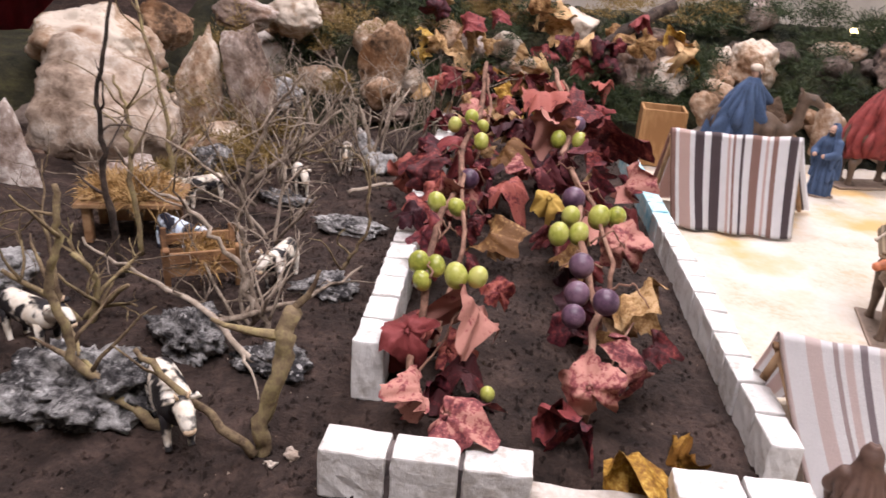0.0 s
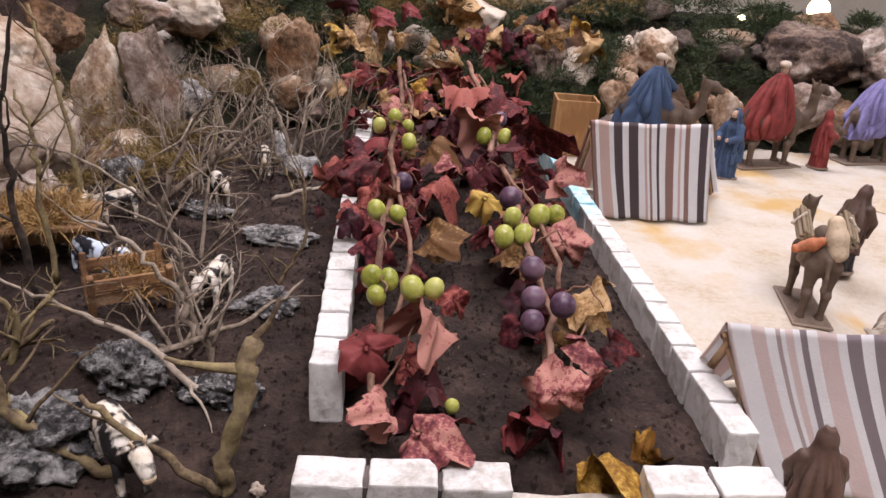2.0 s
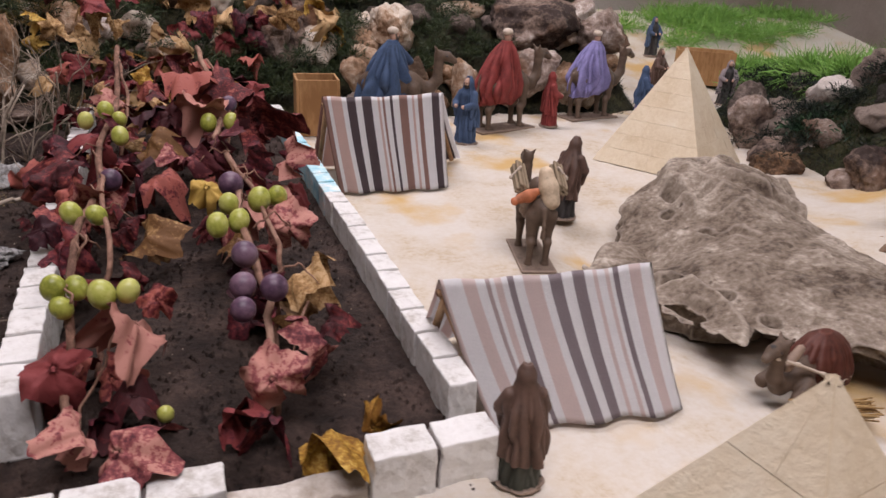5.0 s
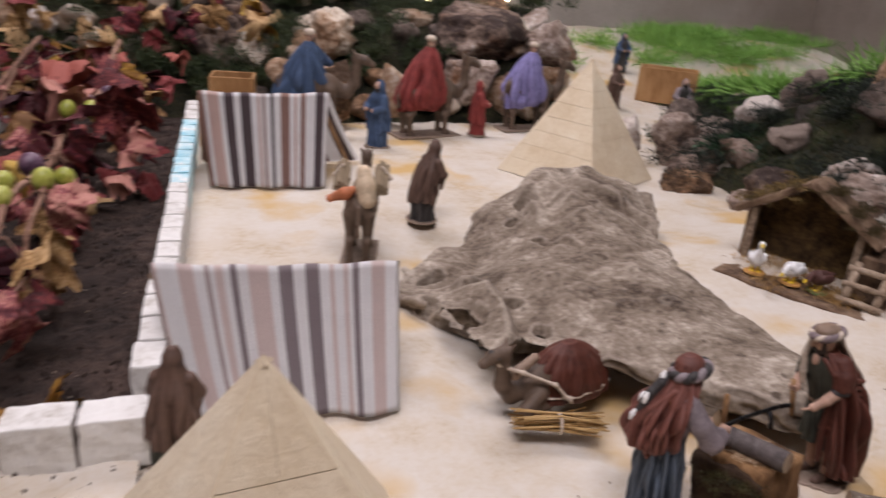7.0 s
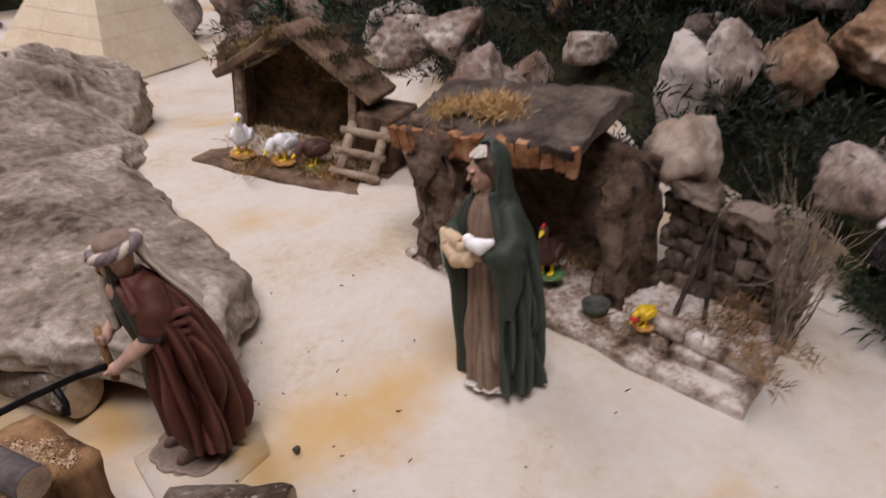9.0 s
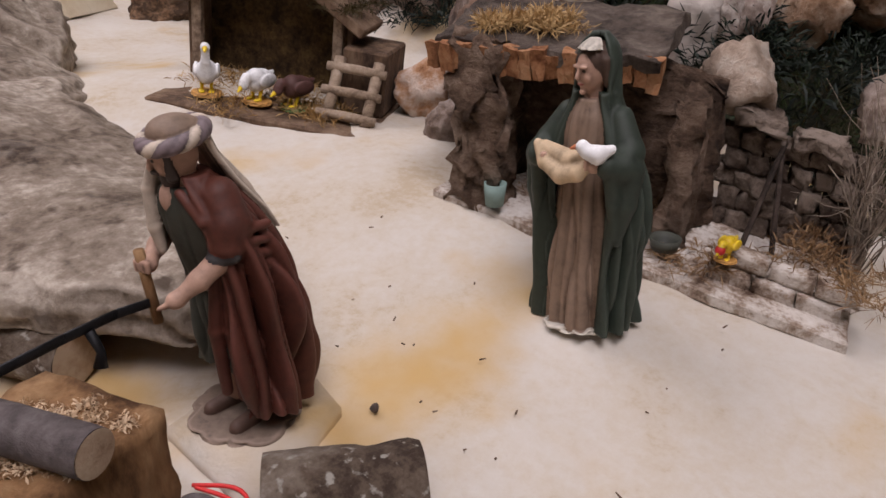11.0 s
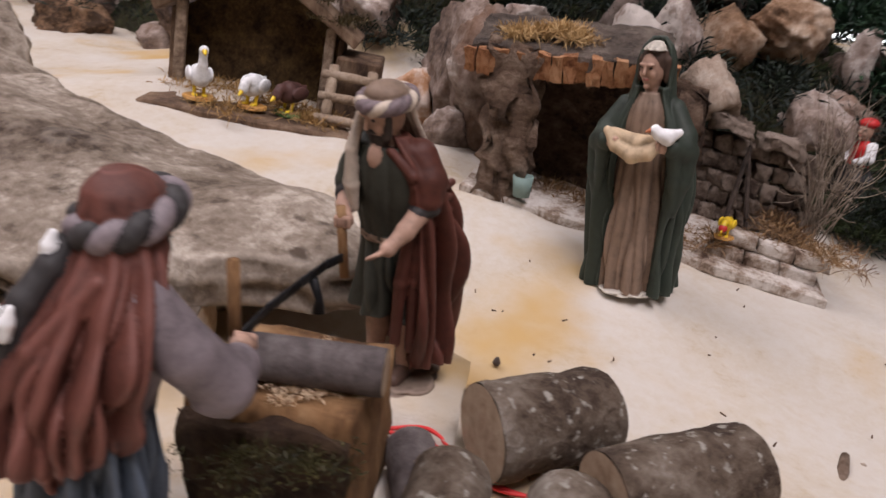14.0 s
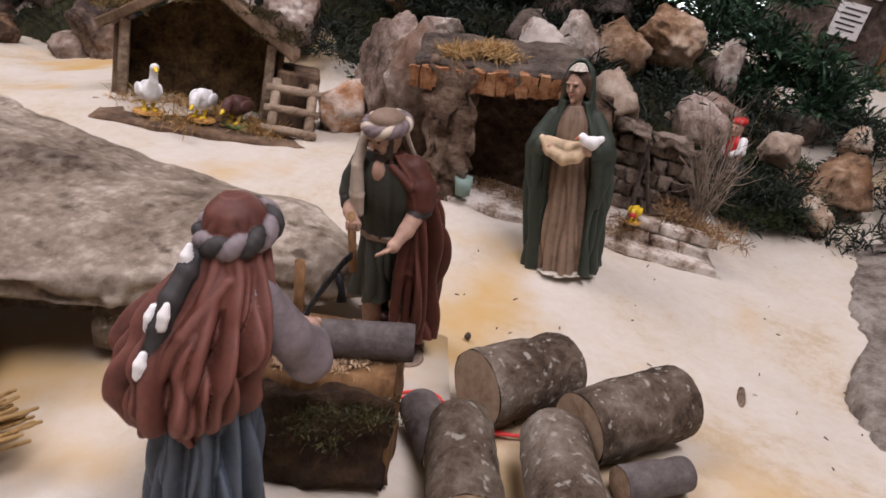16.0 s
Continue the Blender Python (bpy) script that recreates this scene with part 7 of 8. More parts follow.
def coop():
    u = math.degrees(math.atan2(-0.188, 0.090))
    base = pose(1.203, 0.261, 0.060, 0, 6.5, u)
    thing = empty("poultry_house", base, "small wooden poultry house with mossy gabled roof on sand", "poultry house")
    L, D = 0.216, 0.145
    bm = bmesh.new()
    box(bm, (L / 2, D / 2, 0.004), (L, D, 0.010), 0, 0.002)
    for v in bm.verts:
        v.co += Vector((0.002 * n3(v.co.x, v.co.y, 1, 30), 0.002 * n3(v.co.x, v.co.y, 5, 30), 0))
    part("base_board", bm, M["oldwood"], thing, "", None, False)
    bare(blades("hay", [(0.05, 0.09, 0.01, 0.05, 0.006), (0.12, 0.09, 0.01, 0.05, 0.006), (0.10, 0.05, 0.01, 0.05, 0.004), (0.16, 0.05, 0.01, 0.04, 0.004)], 2600, 0.012, 0.0005, M["straw"], "", "", 61, 0.5), thing, "loose yellow brown hay")
    for x in (0.012, 0.158):
        bm = bmesh.new()
        plank(bm, (x, 0.082, 0.008), (x, 0.082, 0.094), 0.010, 0.010, (1, 0, 0))
        part("post", bm, M["palewood"], thing, "", None, False)
    bm = bmesh.new()
    nn = 14
    prof = [(0.006, 0.01), (0.006, 0.085), (0.084, 0.137), (0.166, 0.085), (0.166, 0.01)]
    fr = [bm.verts.new((x, 0.120, z)) for x, z in prof]
    bk = [bm.verts.new((x, 0.127, z)) for x, z in prof]
    bm.faces.new(fr)
    bm.faces.new(bk[::-1])
    for k in range(5):
        bm.faces.new((fr[k], fr[(k + 1) % 5], bk[(k + 1) % 5], bk[k]))
    bmesh.ops.recalc_face_normals(bm, faces=bm.faces)
    part("back_wall", bm, M["hay"], thing, "hay-covered back wall", None, False)
    for x in (0.004, 0.169):
        bm = bmesh.new()
        box(bm, (x, 0.104, 0.047), (0.005, 0.044, 0.076), 0, 0.001)
        part("side_wall", bm, M["oldwood"], thing, "", None, False)
    for s, a, b in ((0, (-0.012, 0.0, 0.084), (0.083, 0.0, 0.147)), (1, (0.083, 0.0, 0.147), (0.186, 0.0, 0.084))):
        bm = bmesh.new()
        plank(bm, (a[0], 0.098, a[2]), (b[0], 0.098, b[2]), 0.062, 0.010, (0, 0, 1))
        for v in bm.verts:
            v.co += Vector((0, 0.002 * n3(v.co.x, v.co.z, 1, 40), 0))
        r = part("roof_panel", bm, M["oldwood"], thing, "", None, False)
        m = (Vector(a) + Vector(b)) / 2
        spots = [(a[0] + (b[0] - a[0]) * t, 0.075 + 0.045 * q, a[2] + (b[2] - a[2]) * t + 0.004, 0.022, 0.004) for t in (0.2, 0.5, 0.8) for q in (0, 0.5, 1)]
        bare(blades("roof_moss", spots, 3000, 0.006, 0.0006, M["dry"], "", "", 63 + s, 0.5), thing, "yellow green moss on the roof")
    for x in (0.168, 0.206):
        bm = bmesh.new()
        tube(bm, [(x, 0.028, 0.010), (x, 0.045, 0.035), (x, 0.062, 0.062)], [0.0055, 0.0055, 0.0055], 0, 7)
        part("ladder_rail", bm, M["palewood"], thing)
    for k in range(3):
        bm = bmesh.new()
        y, z = 0.030 + 0.0125 * k, 0.016 + 0.019 * k
        tube(bm, [(0.158, y, z), (0.187, y - 0.001, z + 0.001), (0.215, y, z)], [0.0045, 0.0048, 0.0042], 0, 7)
        part("rung", bm, M["palewood"], thing)
    bm = bmesh.new()
    box(bm, (0.190, 0.100, 0.040), (0.044, 0.07, 0.062), 0, 0.002)
    part("nest_box", bm, M["oldwood"], thing, "", None, False)
    return thing


coop()


def goose(at, label, body="white", down=False, size=0.048):
    F = Figure(95, 0.02)
    F.ball(body, (0, -0.08, 0.47), (0.20, 0.22, 0.23))
    F.ball(body, (0, 0.08, 0.46), (0.20, 0.27, 0.21))
    F.limb(body, [(0, 0.22, 0.49), (0, 0.42, 0.56)], [0.13, 0.04])
    if down:
        F.limb(body, [(0, -0.20, 0.52), (0, -0.34, 0.56), (0, -0.40, 0.50), (0, -0.42, 0.45)], [0.13, 0.09, 0.085, 0.09])
        F.ball("bright_red" if body == "yellow" else body, (0, -0.42, 0.42), 0.13 if body == "yellow" else 0.095)
        F.limb("yellow", [(0, -0.48, 0.40), (0, -0.58, 0.33)], [0.05, 0.02])
    else:
        F.limb(body, [(0, -0.18, 0.55), (0, -0.26, 0.72), (0, -0.26, 0.90), (0, -0.28, 0.98)], [0.14, 0.09, 0.075, 0.08])
        F.ball(body, (0, -0.29, 1.0), 0.09)
        F.limb("yellow", [(0, -0.36, 0.99), (0, -0.47, 0.96)], [0.05, 0.025])
    for s in (-1, 1):
        F.limb("yellow", [(s * 0.09, -0.02, 0.26), (s * 0.09, -0.06, 0.10)], [0.04, 0.03])
        F.ball("yellow", (s * 0.09, -0.12, 0.10), (0.06, 0.10, 0.025))
        F.ball(body, (s * 0.20, 0.06, 0.48), (0.06, 0.24, 0.14))
    F.drape("ochre" if body != "hen" else "mossgreen", [(0, -0.02, 0.0, 0.30, 0.26, 0.03), (0, -0.02, 0.08, 0.28, 0.24, 0.03)], folds=5)
    if body == "hen":
        F.ball("bright_red", (0, -0.42, 0.51) if down else (0, -0.28, 1.08), (0.03, 0.07, 0.05))
    return F.done("bird_figurine", at, label, "bird figurine", "poultry figurines", size)


def on_coop(u, v, turn, z=0.012):
    return pose(1.203, 0.261, 0.060, 0, 6.5, math.degrees(math.atan2(-0.188, 0.090))) @ pose(u, v, z, 0, 0, turn)


goose(on_coop(0.048, 0.030, 25), "white goose figurine with yellow beak on ochre base")
goose(on_coop(0.098, 0.034, -15), "white goose figurine bending down on ochre base", "white", True)
goose(on_coop(0.132, 0.042, -30, 0.010), "dark hen figurine on a green base", "hen", True)


# ---------- stone hut with yard ----------
plot["now"] = HUT_PLOT


def slab(bm, c, s, seed, amp=0.12, rot=None, mi=0, cuts=5):
    """A rough block."""
    tmp = bmesh.new()
    bmesh.ops.create_cube(tmp, size=1.0)
    bmesh.ops.subdivide_edges(tmp, edges=list(tmp.edges), cuts=cuts, use_grid_fill=True)
    k = min(s)
    for v in tmp.verts:
        v.co = Vector((v.co.x * s[0], v.co.y * s[1], v.co.z * s[2]))
        q = v.co * 60 + Vector((seed * 7.3, seed * 3.1, seed))
        v.co += Vector((noise.noise(q), noise.noise(q + Vector((9, 0, 0))), noise.noise(q + Vector((0, 9, 0))))) * amp * k
        q = q * 2.7
        v.co += Vector((noise.noise(q), noise.noise(q + Vector((9, 0, 0))), noise.noise(q + Vector((0, 9, 0))))) * amp * k * 0.55
        v.co = (rot @ v.co if rot else v.co) + Vector(c)
    for f in tmp.faces:
        f.material_index = mi
    me = bpy.data.meshes.new("tmp")
    tmp.to_mesh(me)
    tmp.free()
    bm.from_mesh(me)
    bpy.data.meshes.remove(me)


def hut():
    thing = empty("hut", pose(1.285, -0.085, 0.012), "small bark hut with straw-topped slab roof and yard", "hut")
    o = Vector((1.285, -0.085, 0.012))

    turn = Matrix.Rotation(radians(9), 3, "Z")
    hinge = Vector((1.285, -0.05, 0))

    ridge = Matrix.Translation((1.2835, -0.03, 0)) @ Matrix.Rotation(radians(12), 4, "Z") @ Matrix.Diagonal((1, 0.9, 1, 1)) @ Matrix.Translation((-1.2835, 0.03, 0))

    def p(name, bm, m, label="", smooth=False, keep=False, up=None):
        if keep:
            bmesh.ops.transform(bm, matrix=ridge, verts=bm.verts)
        # the yard lies askew to the roof and follows the fall of the sand
        if not keep:
            for v in bm.verts:
                v.co = turn @ (v.co - hinge) + hinge
                v.co.z += yard_rise(1.40, v.co.y) - 0.009
        bmesh.ops.translate(bm, verts=bm.verts, vec=-o)
        return part(name, bm, m, up or thing, label, None, smooth)

    bm = bmesh.new()
    box(bm, (1.352, -0.1875, 0.008), (0.135, 0.312, 0.010), 0, 0.0015)
    bmesh.ops.subdivide_edges(bm, edges=list(bm.edges), cuts=6, use_grid_fill=True)
    for v in bm.verts:
        v.co += Vector((0.006 * n3(v.co.x, v.co.y, 1, 14), 0.003 * n3(v.co.x, v.co.y, 5, 30), 0))
    p("base_board", bm, M["dusted"], "worn base board dusted with sand")
    bm = bmesh.new()
    slab(bm, (1.302, -0.066, 0.070), (0.030, 0.040, 0.130), 2, 0.40, None, 0, 12)
    for v in bm.verts:
        v.co += Vector((0.005 * n3(v.co.x, v.co.y, v.co.z, 70), 0.005 * n3(v.co.y, v.co.z, v.co.x, 75), 0))
    p("pillar", bm, M["bark"], "rough bark-covered pillar", True)
    bm = bmesh.new()
    slab(bm, (1.340, -0.066, 0.072), (0.085, 0.018, 0.120), 3, 0.5, None, 0, 8)
    p("side_wall", bm, M["bark"], "", True)
    bm = bmesh.new()
    slab(bm, (1.385, -0.145, 0.070), (0.02, 0.17, 0.12), 4, 0.5, None, 0, 8)
    p("back_wall", bm, M["bark"], "", True)
    bm = bmesh.new()
    slab(bm, (1.362, -0.212, 0.066), (0.06, 0.018, 0.11), 5, 0.5, None, 0, 8)
    p("side_wall", bm, M["bark"], "", True)
    # roof slab with a crumbling orange front edge
    rot = Matrix.Rotation(radians(-13), 3, "Y")
    bm = bmesh.new()
    slab(bm, (1.333, -0.120, 0.1515), (0.094, 0.184, 0.010), 6, 0.3, rot, 0, 16)
    for v in bm.verts:
        v.co.x += 0.25 * (-0.03 - v.co.y) * (v.co.x - 1.29) / 0.09 * 0.6
        v.co.z += 0.004 * n3(v.co.x, v.co.y, 2, 30)
    roof = p("roof", bm, M["slate"], "dark cracked bark roof slab", True, True)
    rnd = random.Random(6)
    for k in range(17):
        bm = bmesh.new()
        y = -0.030 - k * 0.0112
        slab(bm, (1.2835 + 0.002 * rnd.random() + 0.0006 * k, y, 0.1355 + 0.001 * rnd.random()), (0.008, 0.0108, 0.017 + 0.006 * rnd.random()), k, 0.35, rot, 0, 2)
        p("roof_edge", bm, M["barkedge"], "", False, True, roof)
    b = blades("roof_straw", [(1.325, -0.065, 0.152, 0.022, 0.005), (1.33, -0.09, 0.154, 0.026, 0.006), (1.33, -0.115, 0.154, 0.026, 0.006), (1.345, -0.10, 0.158, 0.024, 0.005)], 2600, 0.013, 0.0005, M["straw"], "", "", 66, 0.35)
    b.data.transform(Matrix.Translation(-o) @ ridge)
    bare(b, roof, "orange brown straw on the roof")
    # low ruined yard wall of stones
    for row in range(5):
        for k in range(7):
            bm = bmesh.new()
            y = -0.235 - k * 0.0165 - (row % 2) * 0.007
            slab(bm, (1.412 + 0.003 * rnd.random(), y, 0.020 + row * 0.0165), (0.022, 0.0155, 0.0155), k + row * 9, 0.28, None, 0, 3)
            p("stone", bm, M["hutstone"], "", True)
    bm = bmesh.new()
    for k in range(2):
        slab(bm, (1.405, -0.255 - 0.045 * k, 0.100 + 0.006 * (1 - k)), (0.030, 0.036, 0.013), 40 + k, 0.4, None, 0, 6)
    p("coping", bm, M["hutstone"], "", True)
    # stacked little bricks in front of the yard
    for row in range(2):
        for k in range(3):
            bm = bmesh.new()
            slab(bm, (1.312 + 0.006 * row, -0.262 - k * 0.030 - 0.01 * row, 0.017 + row * 0.0125), (0.014, 0.028, 0.0118), 60 + k + row * 5, 0.15, None, 0, 3)
            p("yard_brick", bm, M["dusted"], "", True)
    b = blades("yard_hay", [(1.36, -0.30, 0.014, 0.035, 0.008), (1.33, -0.33, 0.012, 0.03, 0.006), (1.31, -0.235, 0.010, 0.025, 0.004), (1.33, -0.11, 0.022, 0.03, 0.005), (1.36, -0.15, 0.018, 0.03, 0.005)], 2200, 0.013, 0.0005, M["yardhay"], "", "", 67, 0.5)
    b.data.transform(Matrix.Translation(-o))
    b.data.transform(Matrix.Translation((0.03, 0, -0.006)))
    bare(b, thing, "brown hay in the yard")
    for (a, c) in (((1.36, -0.262, 0.015), (1.397, -0.275, 0.092)), ((1.365, -0.285, 0.015), (1.397, -0.275, 0.085))):
        bm = bmesh.new()
        tube(bm, [a, c], [0.0022, 0.002], 0, 6)
        p("pole", bm, M["vinedark"])
    return thing


hut()
yard_shrub = twig_bush("shrub", (1.428, -0.322, -0.015), 0.21, 0.06, 71, M["twig"], "small dense dry grey shrub in the hut yard", 0.0013, 44, (0, 0), 1)
yard_shrub.matrix_basis = yard_shrub.matrix_basis @ Matrix.Diagonal((0.55, 0.55, 0.95, 1))
goose(pose(1.336, -0.252, 0.014, 0, 0, -100), "yellow and red bird figurine in the hut yard", "yellow", True, 0.027)
goose(pose(1.345, -0.150, 0.020, 0, 0, -70), "dark red hen figurine inside the hut", "hen")


def bucket(x, y, z, r, h, key, label):
    bm = bmesh.new()
    rings = [[bm.verts.new((rr * math.cos(a), rr * math.sin(a), zz)) for a in [2 * math.pi * k / 16 for k in range(16)]] for rr, zz in ((r * 0.8, 0), (r, h), (r * 0.88, h), (r * 0.72, h * 0.15))]
    skin(bm, rings, 0)
    return tagged(part("bucket", bm, C[key], None, "", pose(x, y, z)), label, "bucket")


bucket(1.290, -0.086, yard_rise(1.290, -0.086) + 0.010, 0.009, 0.018, "teal", "small dull teal bucket beside the hut pillar")
bucket(1.335, -0.208, 0.010, 0.012, 0.009, "olive", "small olive bowl with grain before the hut")


plot["now"] = YARD


def seated_man():
    F = Figure(100, 0.02)
    F.drape("dark", [(0, 0, 0, 0.022, 0.02, 0.06), (0, 0, 0.02, 0.02, 0.02, 0.06), (0, 0, 0.035, 0.012, 0.011, 0)], folds=6)
    F.drape("bright_red", [(0, 0, 0.03, 0.013, 0.010, 0.02), (0, 0, 0.055, 0.013, 0.009, 0.02), (0, 0, 0.064, 0.005, 0.005, 0)], folds=5)
    for s in (-1, 1):
        F.limb("white", [(s * 0.012, 0, 0.058), (s * 0.016, -0.006, 0.044), (s * 0.008, -0.016, 0.040)], [0.006, 0.006, 0.004])
    head(F, (0, -0.002, 0.075), 0.010)
    F.ball("bright_red", (0, 0, 0.084), (0.0105, 0.0105, 0.0065))
    F.done("man_figurine", pose(1.500, -0.352, 0.034, 0, 0, -130), "small clay man figurine with red cap and waistcoat", scale=0.8)


seated_man()


# ---------- sawing block, saw and logs ----------
M["logbark"] = mat("grey_bark", [(0.05, 0.032, 0.022), (0.125, 0.092, 0.066), (0.20, 0.16, 0.125), (0.30, 0.265, 0.225)], 28, 0.9, 1.0, 170, depth=0.004, vary=0.15, fine=((0.36, 0.335, 0.29), 190, 0.60, 0.08))
M["blockmoss"] = leafmat("olive_moss", [(0.02, 0.018, 0.006), (0.055, 0.048, 0.013), (0.10, 0.085, 0.028)])
M["logend"] = mat("cut_wood", [(0.22, 0.14, 0.085), (0.36, 0.26, 0.18), (0.45, 0.35, 0.25)], 60, 0.85, 0.4, 220)
M["blockwood"] = mat("split_wood", [(0.09, 0.042, 0.017), (0.25, 0.135, 0.06), (0.36, 0.22, 0.11)], 35, 0.85, 0.7, 160, stretch=(1, 1, 0.3))
M["blockbark"] = mat("mossy_bark", [(0.010, 0.006, 0.005), (0.045, 0.025, 0.015), (0.09, 0.055, 0.03)], 40, 0.95, 1.0, 120, depth=0.006)
M["greywood"] = mat("grey_smooth_bark", [(0.04, 0.032, 0.031), (0.095, 0.078, 0.076), (0.155, 0.135, 0.13)], 50, 0.8, 0.4, 150)
M["chips"] = mat("wood_chips", [(0.34, 0.20, 0.10), (0.50, 0.34, 0.20), (0.60, 0.45, 0.30)], 80, 0.9, 0.2, 200, vary=0.3)
M["iron"] = mat("black_iron", [(0.008, 0.008, 0.009), (0.02, 0.02, 0.022)], 60, 0.45, 0.2, 200, metal=0.4)


def log(a, b, r0, r1, seed, label, bark="logbark", knots=0.055):
    a, b = Vector(a), Vector(b)
    o = (a + b) / 2
    thing = empty("log", Matrix.Translation(o), label, "log", "cut logs")
    bm = bmesh.new()
    n, m = 28, 14
    rnd = random.Random(seed)
    fr = frames_along([a + (b - a) * k / m for k in range(m + 1)])
    rings = []
    for k, (p, u, v) in enumerate(fr):
        r = r0 + (r1 - r0) * k / m
        ring = []
        for j in range(n):
            an = 2 * math.pi * j / n
            w = 1 + knots * noise.noise(Vector((math.cos(an) * 2 + seed, math.sin(an) * 2, k * 0.35))) * 1.6 + knots * 0.5 * noise.noise(Vector((math.cos(an) * 7, math.sin(an) * 7 + seed, k * 0.9)))
            if k in (0, m):
                w *= 0.97
            ring.append(bm.verts.new(p - o + (u * math.cos(an) + v * math.sin(an)) * r * w))
        rings.append(ring)
    skin(bm, rings, 0, False)
    part("bark", bm, M[bark], thing)
    d = (b - a).normalized()
    for p, s, ring in ((a, -1, rings[0]), (b, 1, rings[-1])):
        bm = bmesh.new()
        _, u, v = fr[0] if s < 0 else fr[-1]
        r = (r0 if s < 0 else r1) * 0.955
        c = bm.verts.new(p - o + d * s * 0.0006)
        rim = [bm.verts.new(p - o + d * s * 0.0002 + (u * math.cos(t) + v * math.sin(t)) * r) for t in [2 * math.pi * j / n for j in range(n)]]
        for j in range(n):
            bm.faces.new((c, rim[j], rim[(j + 1) % n]))
        bmesh.ops.recalc_face_normals(bm, faces=bm.faces)
        part("cut_end", bm, M["logend"], thing, "sawn pale end", None, False)
    return thing


log((0.972, -0.181, 0.0225), (1.018, -0.223, 0.0215), 0.0225, 0.0205, 1, "short grey-barked log lying on sand")
log((0.960, -0.238, 0.0205), (1.008, -0.287, 0.0215), 0.0200, 0.0210, 2, "short grey-barked log with flaking bark on sand")
log((0.945, -0.179, 0.0165), (0.876, -0.200, 0.0175), 0.0170, 0.0180, 3, "short lichened log lying on sand")
log((0.955, -0.226, 0.0165), (0.880, -0.246, 0.0175), 0.0175, 0.0185, 4, "short brown-barked log beside other logs")
log((0.940, -0.262, 0.009), (0.962, -0.294, 0.009), 0.0095, 0.0090, 5, "thin short brown log on sand", "greywood")
log((0.962, -0.152, 0.010), (0.925, -0.176, 0.010), 0.0115, 0.0105, 6, "small dark log between block and logs", "greywood")
log((0.960, 0.046, 0.020), (0.982, -0.018, 0.0175), 0.0200, 0.0170, 7, "pale grey log behind the sawing block", "logbark")
log((0.994, 0.042, 0.0135), (1.044, 0.004, 0.0135), 0.0140, 0.0135, 8, "pale grey log below the boulder", "logbark")
log((0.909, -0.106, 0.0690), (0.926, -0.156, 0.0690), 0.0090, 0.0092, 9, "smooth grey branch laid on the sawing block", "greywood", 0.012)


def block():
    thing = empty("sawing_block", pose(0.925, -0.118, 0.0, 0, 0, 13), "split wooden block with mossy bark face on sand", "wood block")
    bm = bmesh.new()
    slab(bm, (0, 0, 0.0295), (0.055, 0.063, 0.060), 8, 0.035, None, 0, 8)
    part("block", bm, M["blockwood"], thing, "pale split wood")
    bm = bmesh.new()
    slab(bm, (-0.030, 0, 0.027), (0.006, 0.061, 0.052), 9, 0.7, None, 0, 9)
    part("bark_face", bm, M["blockbark"], thing, "dark mossy bark")
    bare(blades("sawdust", [(0.002, 0.012, 0.0590, 0.014, 0.003), (0.008, -0.014, 0.0590, 0.013, 0.003), (-0.012, 0.0, 0.0590, 0.012, 0.003), (-0.012, 0.018, 0.0590, 0.010, 0.003), (-0.010, -0.018, 0.0590, 0.010, 0.003)], 4200, 0.0026, 0.0004, M["chips"], "", "", 69, 0.3), thing, "pale sawdust and wood chips")
    bare(blades("moss_tuft", [(-0.033, 0.0, 0.04, 0.025, 0.006), (-0.033, -0.02, 0.045, 0.02, 0.006)], 1400, 0.004, 0.0004, M["blockmoss"], "", "", 68, 0.5), thing)
    return thing


block()


def saw():
    thing = empty("saw", pose(0.94, -0.105, 0.085), "black two-man saw with wooden handles over the block", "saw")
    o = Vector((0.94, -0.105, 0.085))
    bm = bmesh.new()
    pts = [(0.898, -0.112, 0.083), (0.92, -0.108, 0.084), (0.945, -0.105, 0.084), (0.968, -0.102, 0.083), (0.987, -0.100, 0.080)]
    for a, b in zip(pts, pts[1:]):
        plank(bm, Vector(a) - o, Vector(b) - o, 0.0012, 0.0042)
    part("blade", bm, M["iron"], thing)
    bm = bmesh.new()
    tube(bm, [Vector((0.955, -0.104, 0.082)) - o, Vector((0.957, -0.106, 0.072)) - o, Vector((0.955, -0.107, 0.066)) - o], [0.0022, 0.0018, 0.0030], 0, 8)
    part("hook", bm, M["iron"], thing)
    for a, b in (((0.899, -0.110, 0.076), (0.899, -0.110, 0.112)), ((0.986, -0.1005, 0.070), (0.984, -0.0985, 0.105))):
        bm = bmesh.new()
        tube(bm, [Vector(a) - o, Vector(b) - o], [0.0023, 0.0023], 0, 9)
        part("handle", bm, M["blockwood"], thing, "pale wooden handle")


saw()


def eased_line(pts, n=6):
    """A smooth line through points."""
    pts = [Vector(p) for p in pts]
    out = []
    for i in range(len(pts) - 1):
        a, b, c, d = pts[max(i - 1, 0)], pts[i], pts[i + 1], pts[min(i + 2, len(pts) - 1)]
        for k in range(n):
            t = k / n
            out.append(0.5 * (2 * b + (c - a) * t + (2 * a - 5 * b + 4 * c - d) * t * t + (3 * b - a - 3 * c + d) * t ** 3))
    return out + [pts[-1]]


def small(name, bm, material, at, label, category):
    return tagged(part(name, bm, material, None, "", at), label, category)


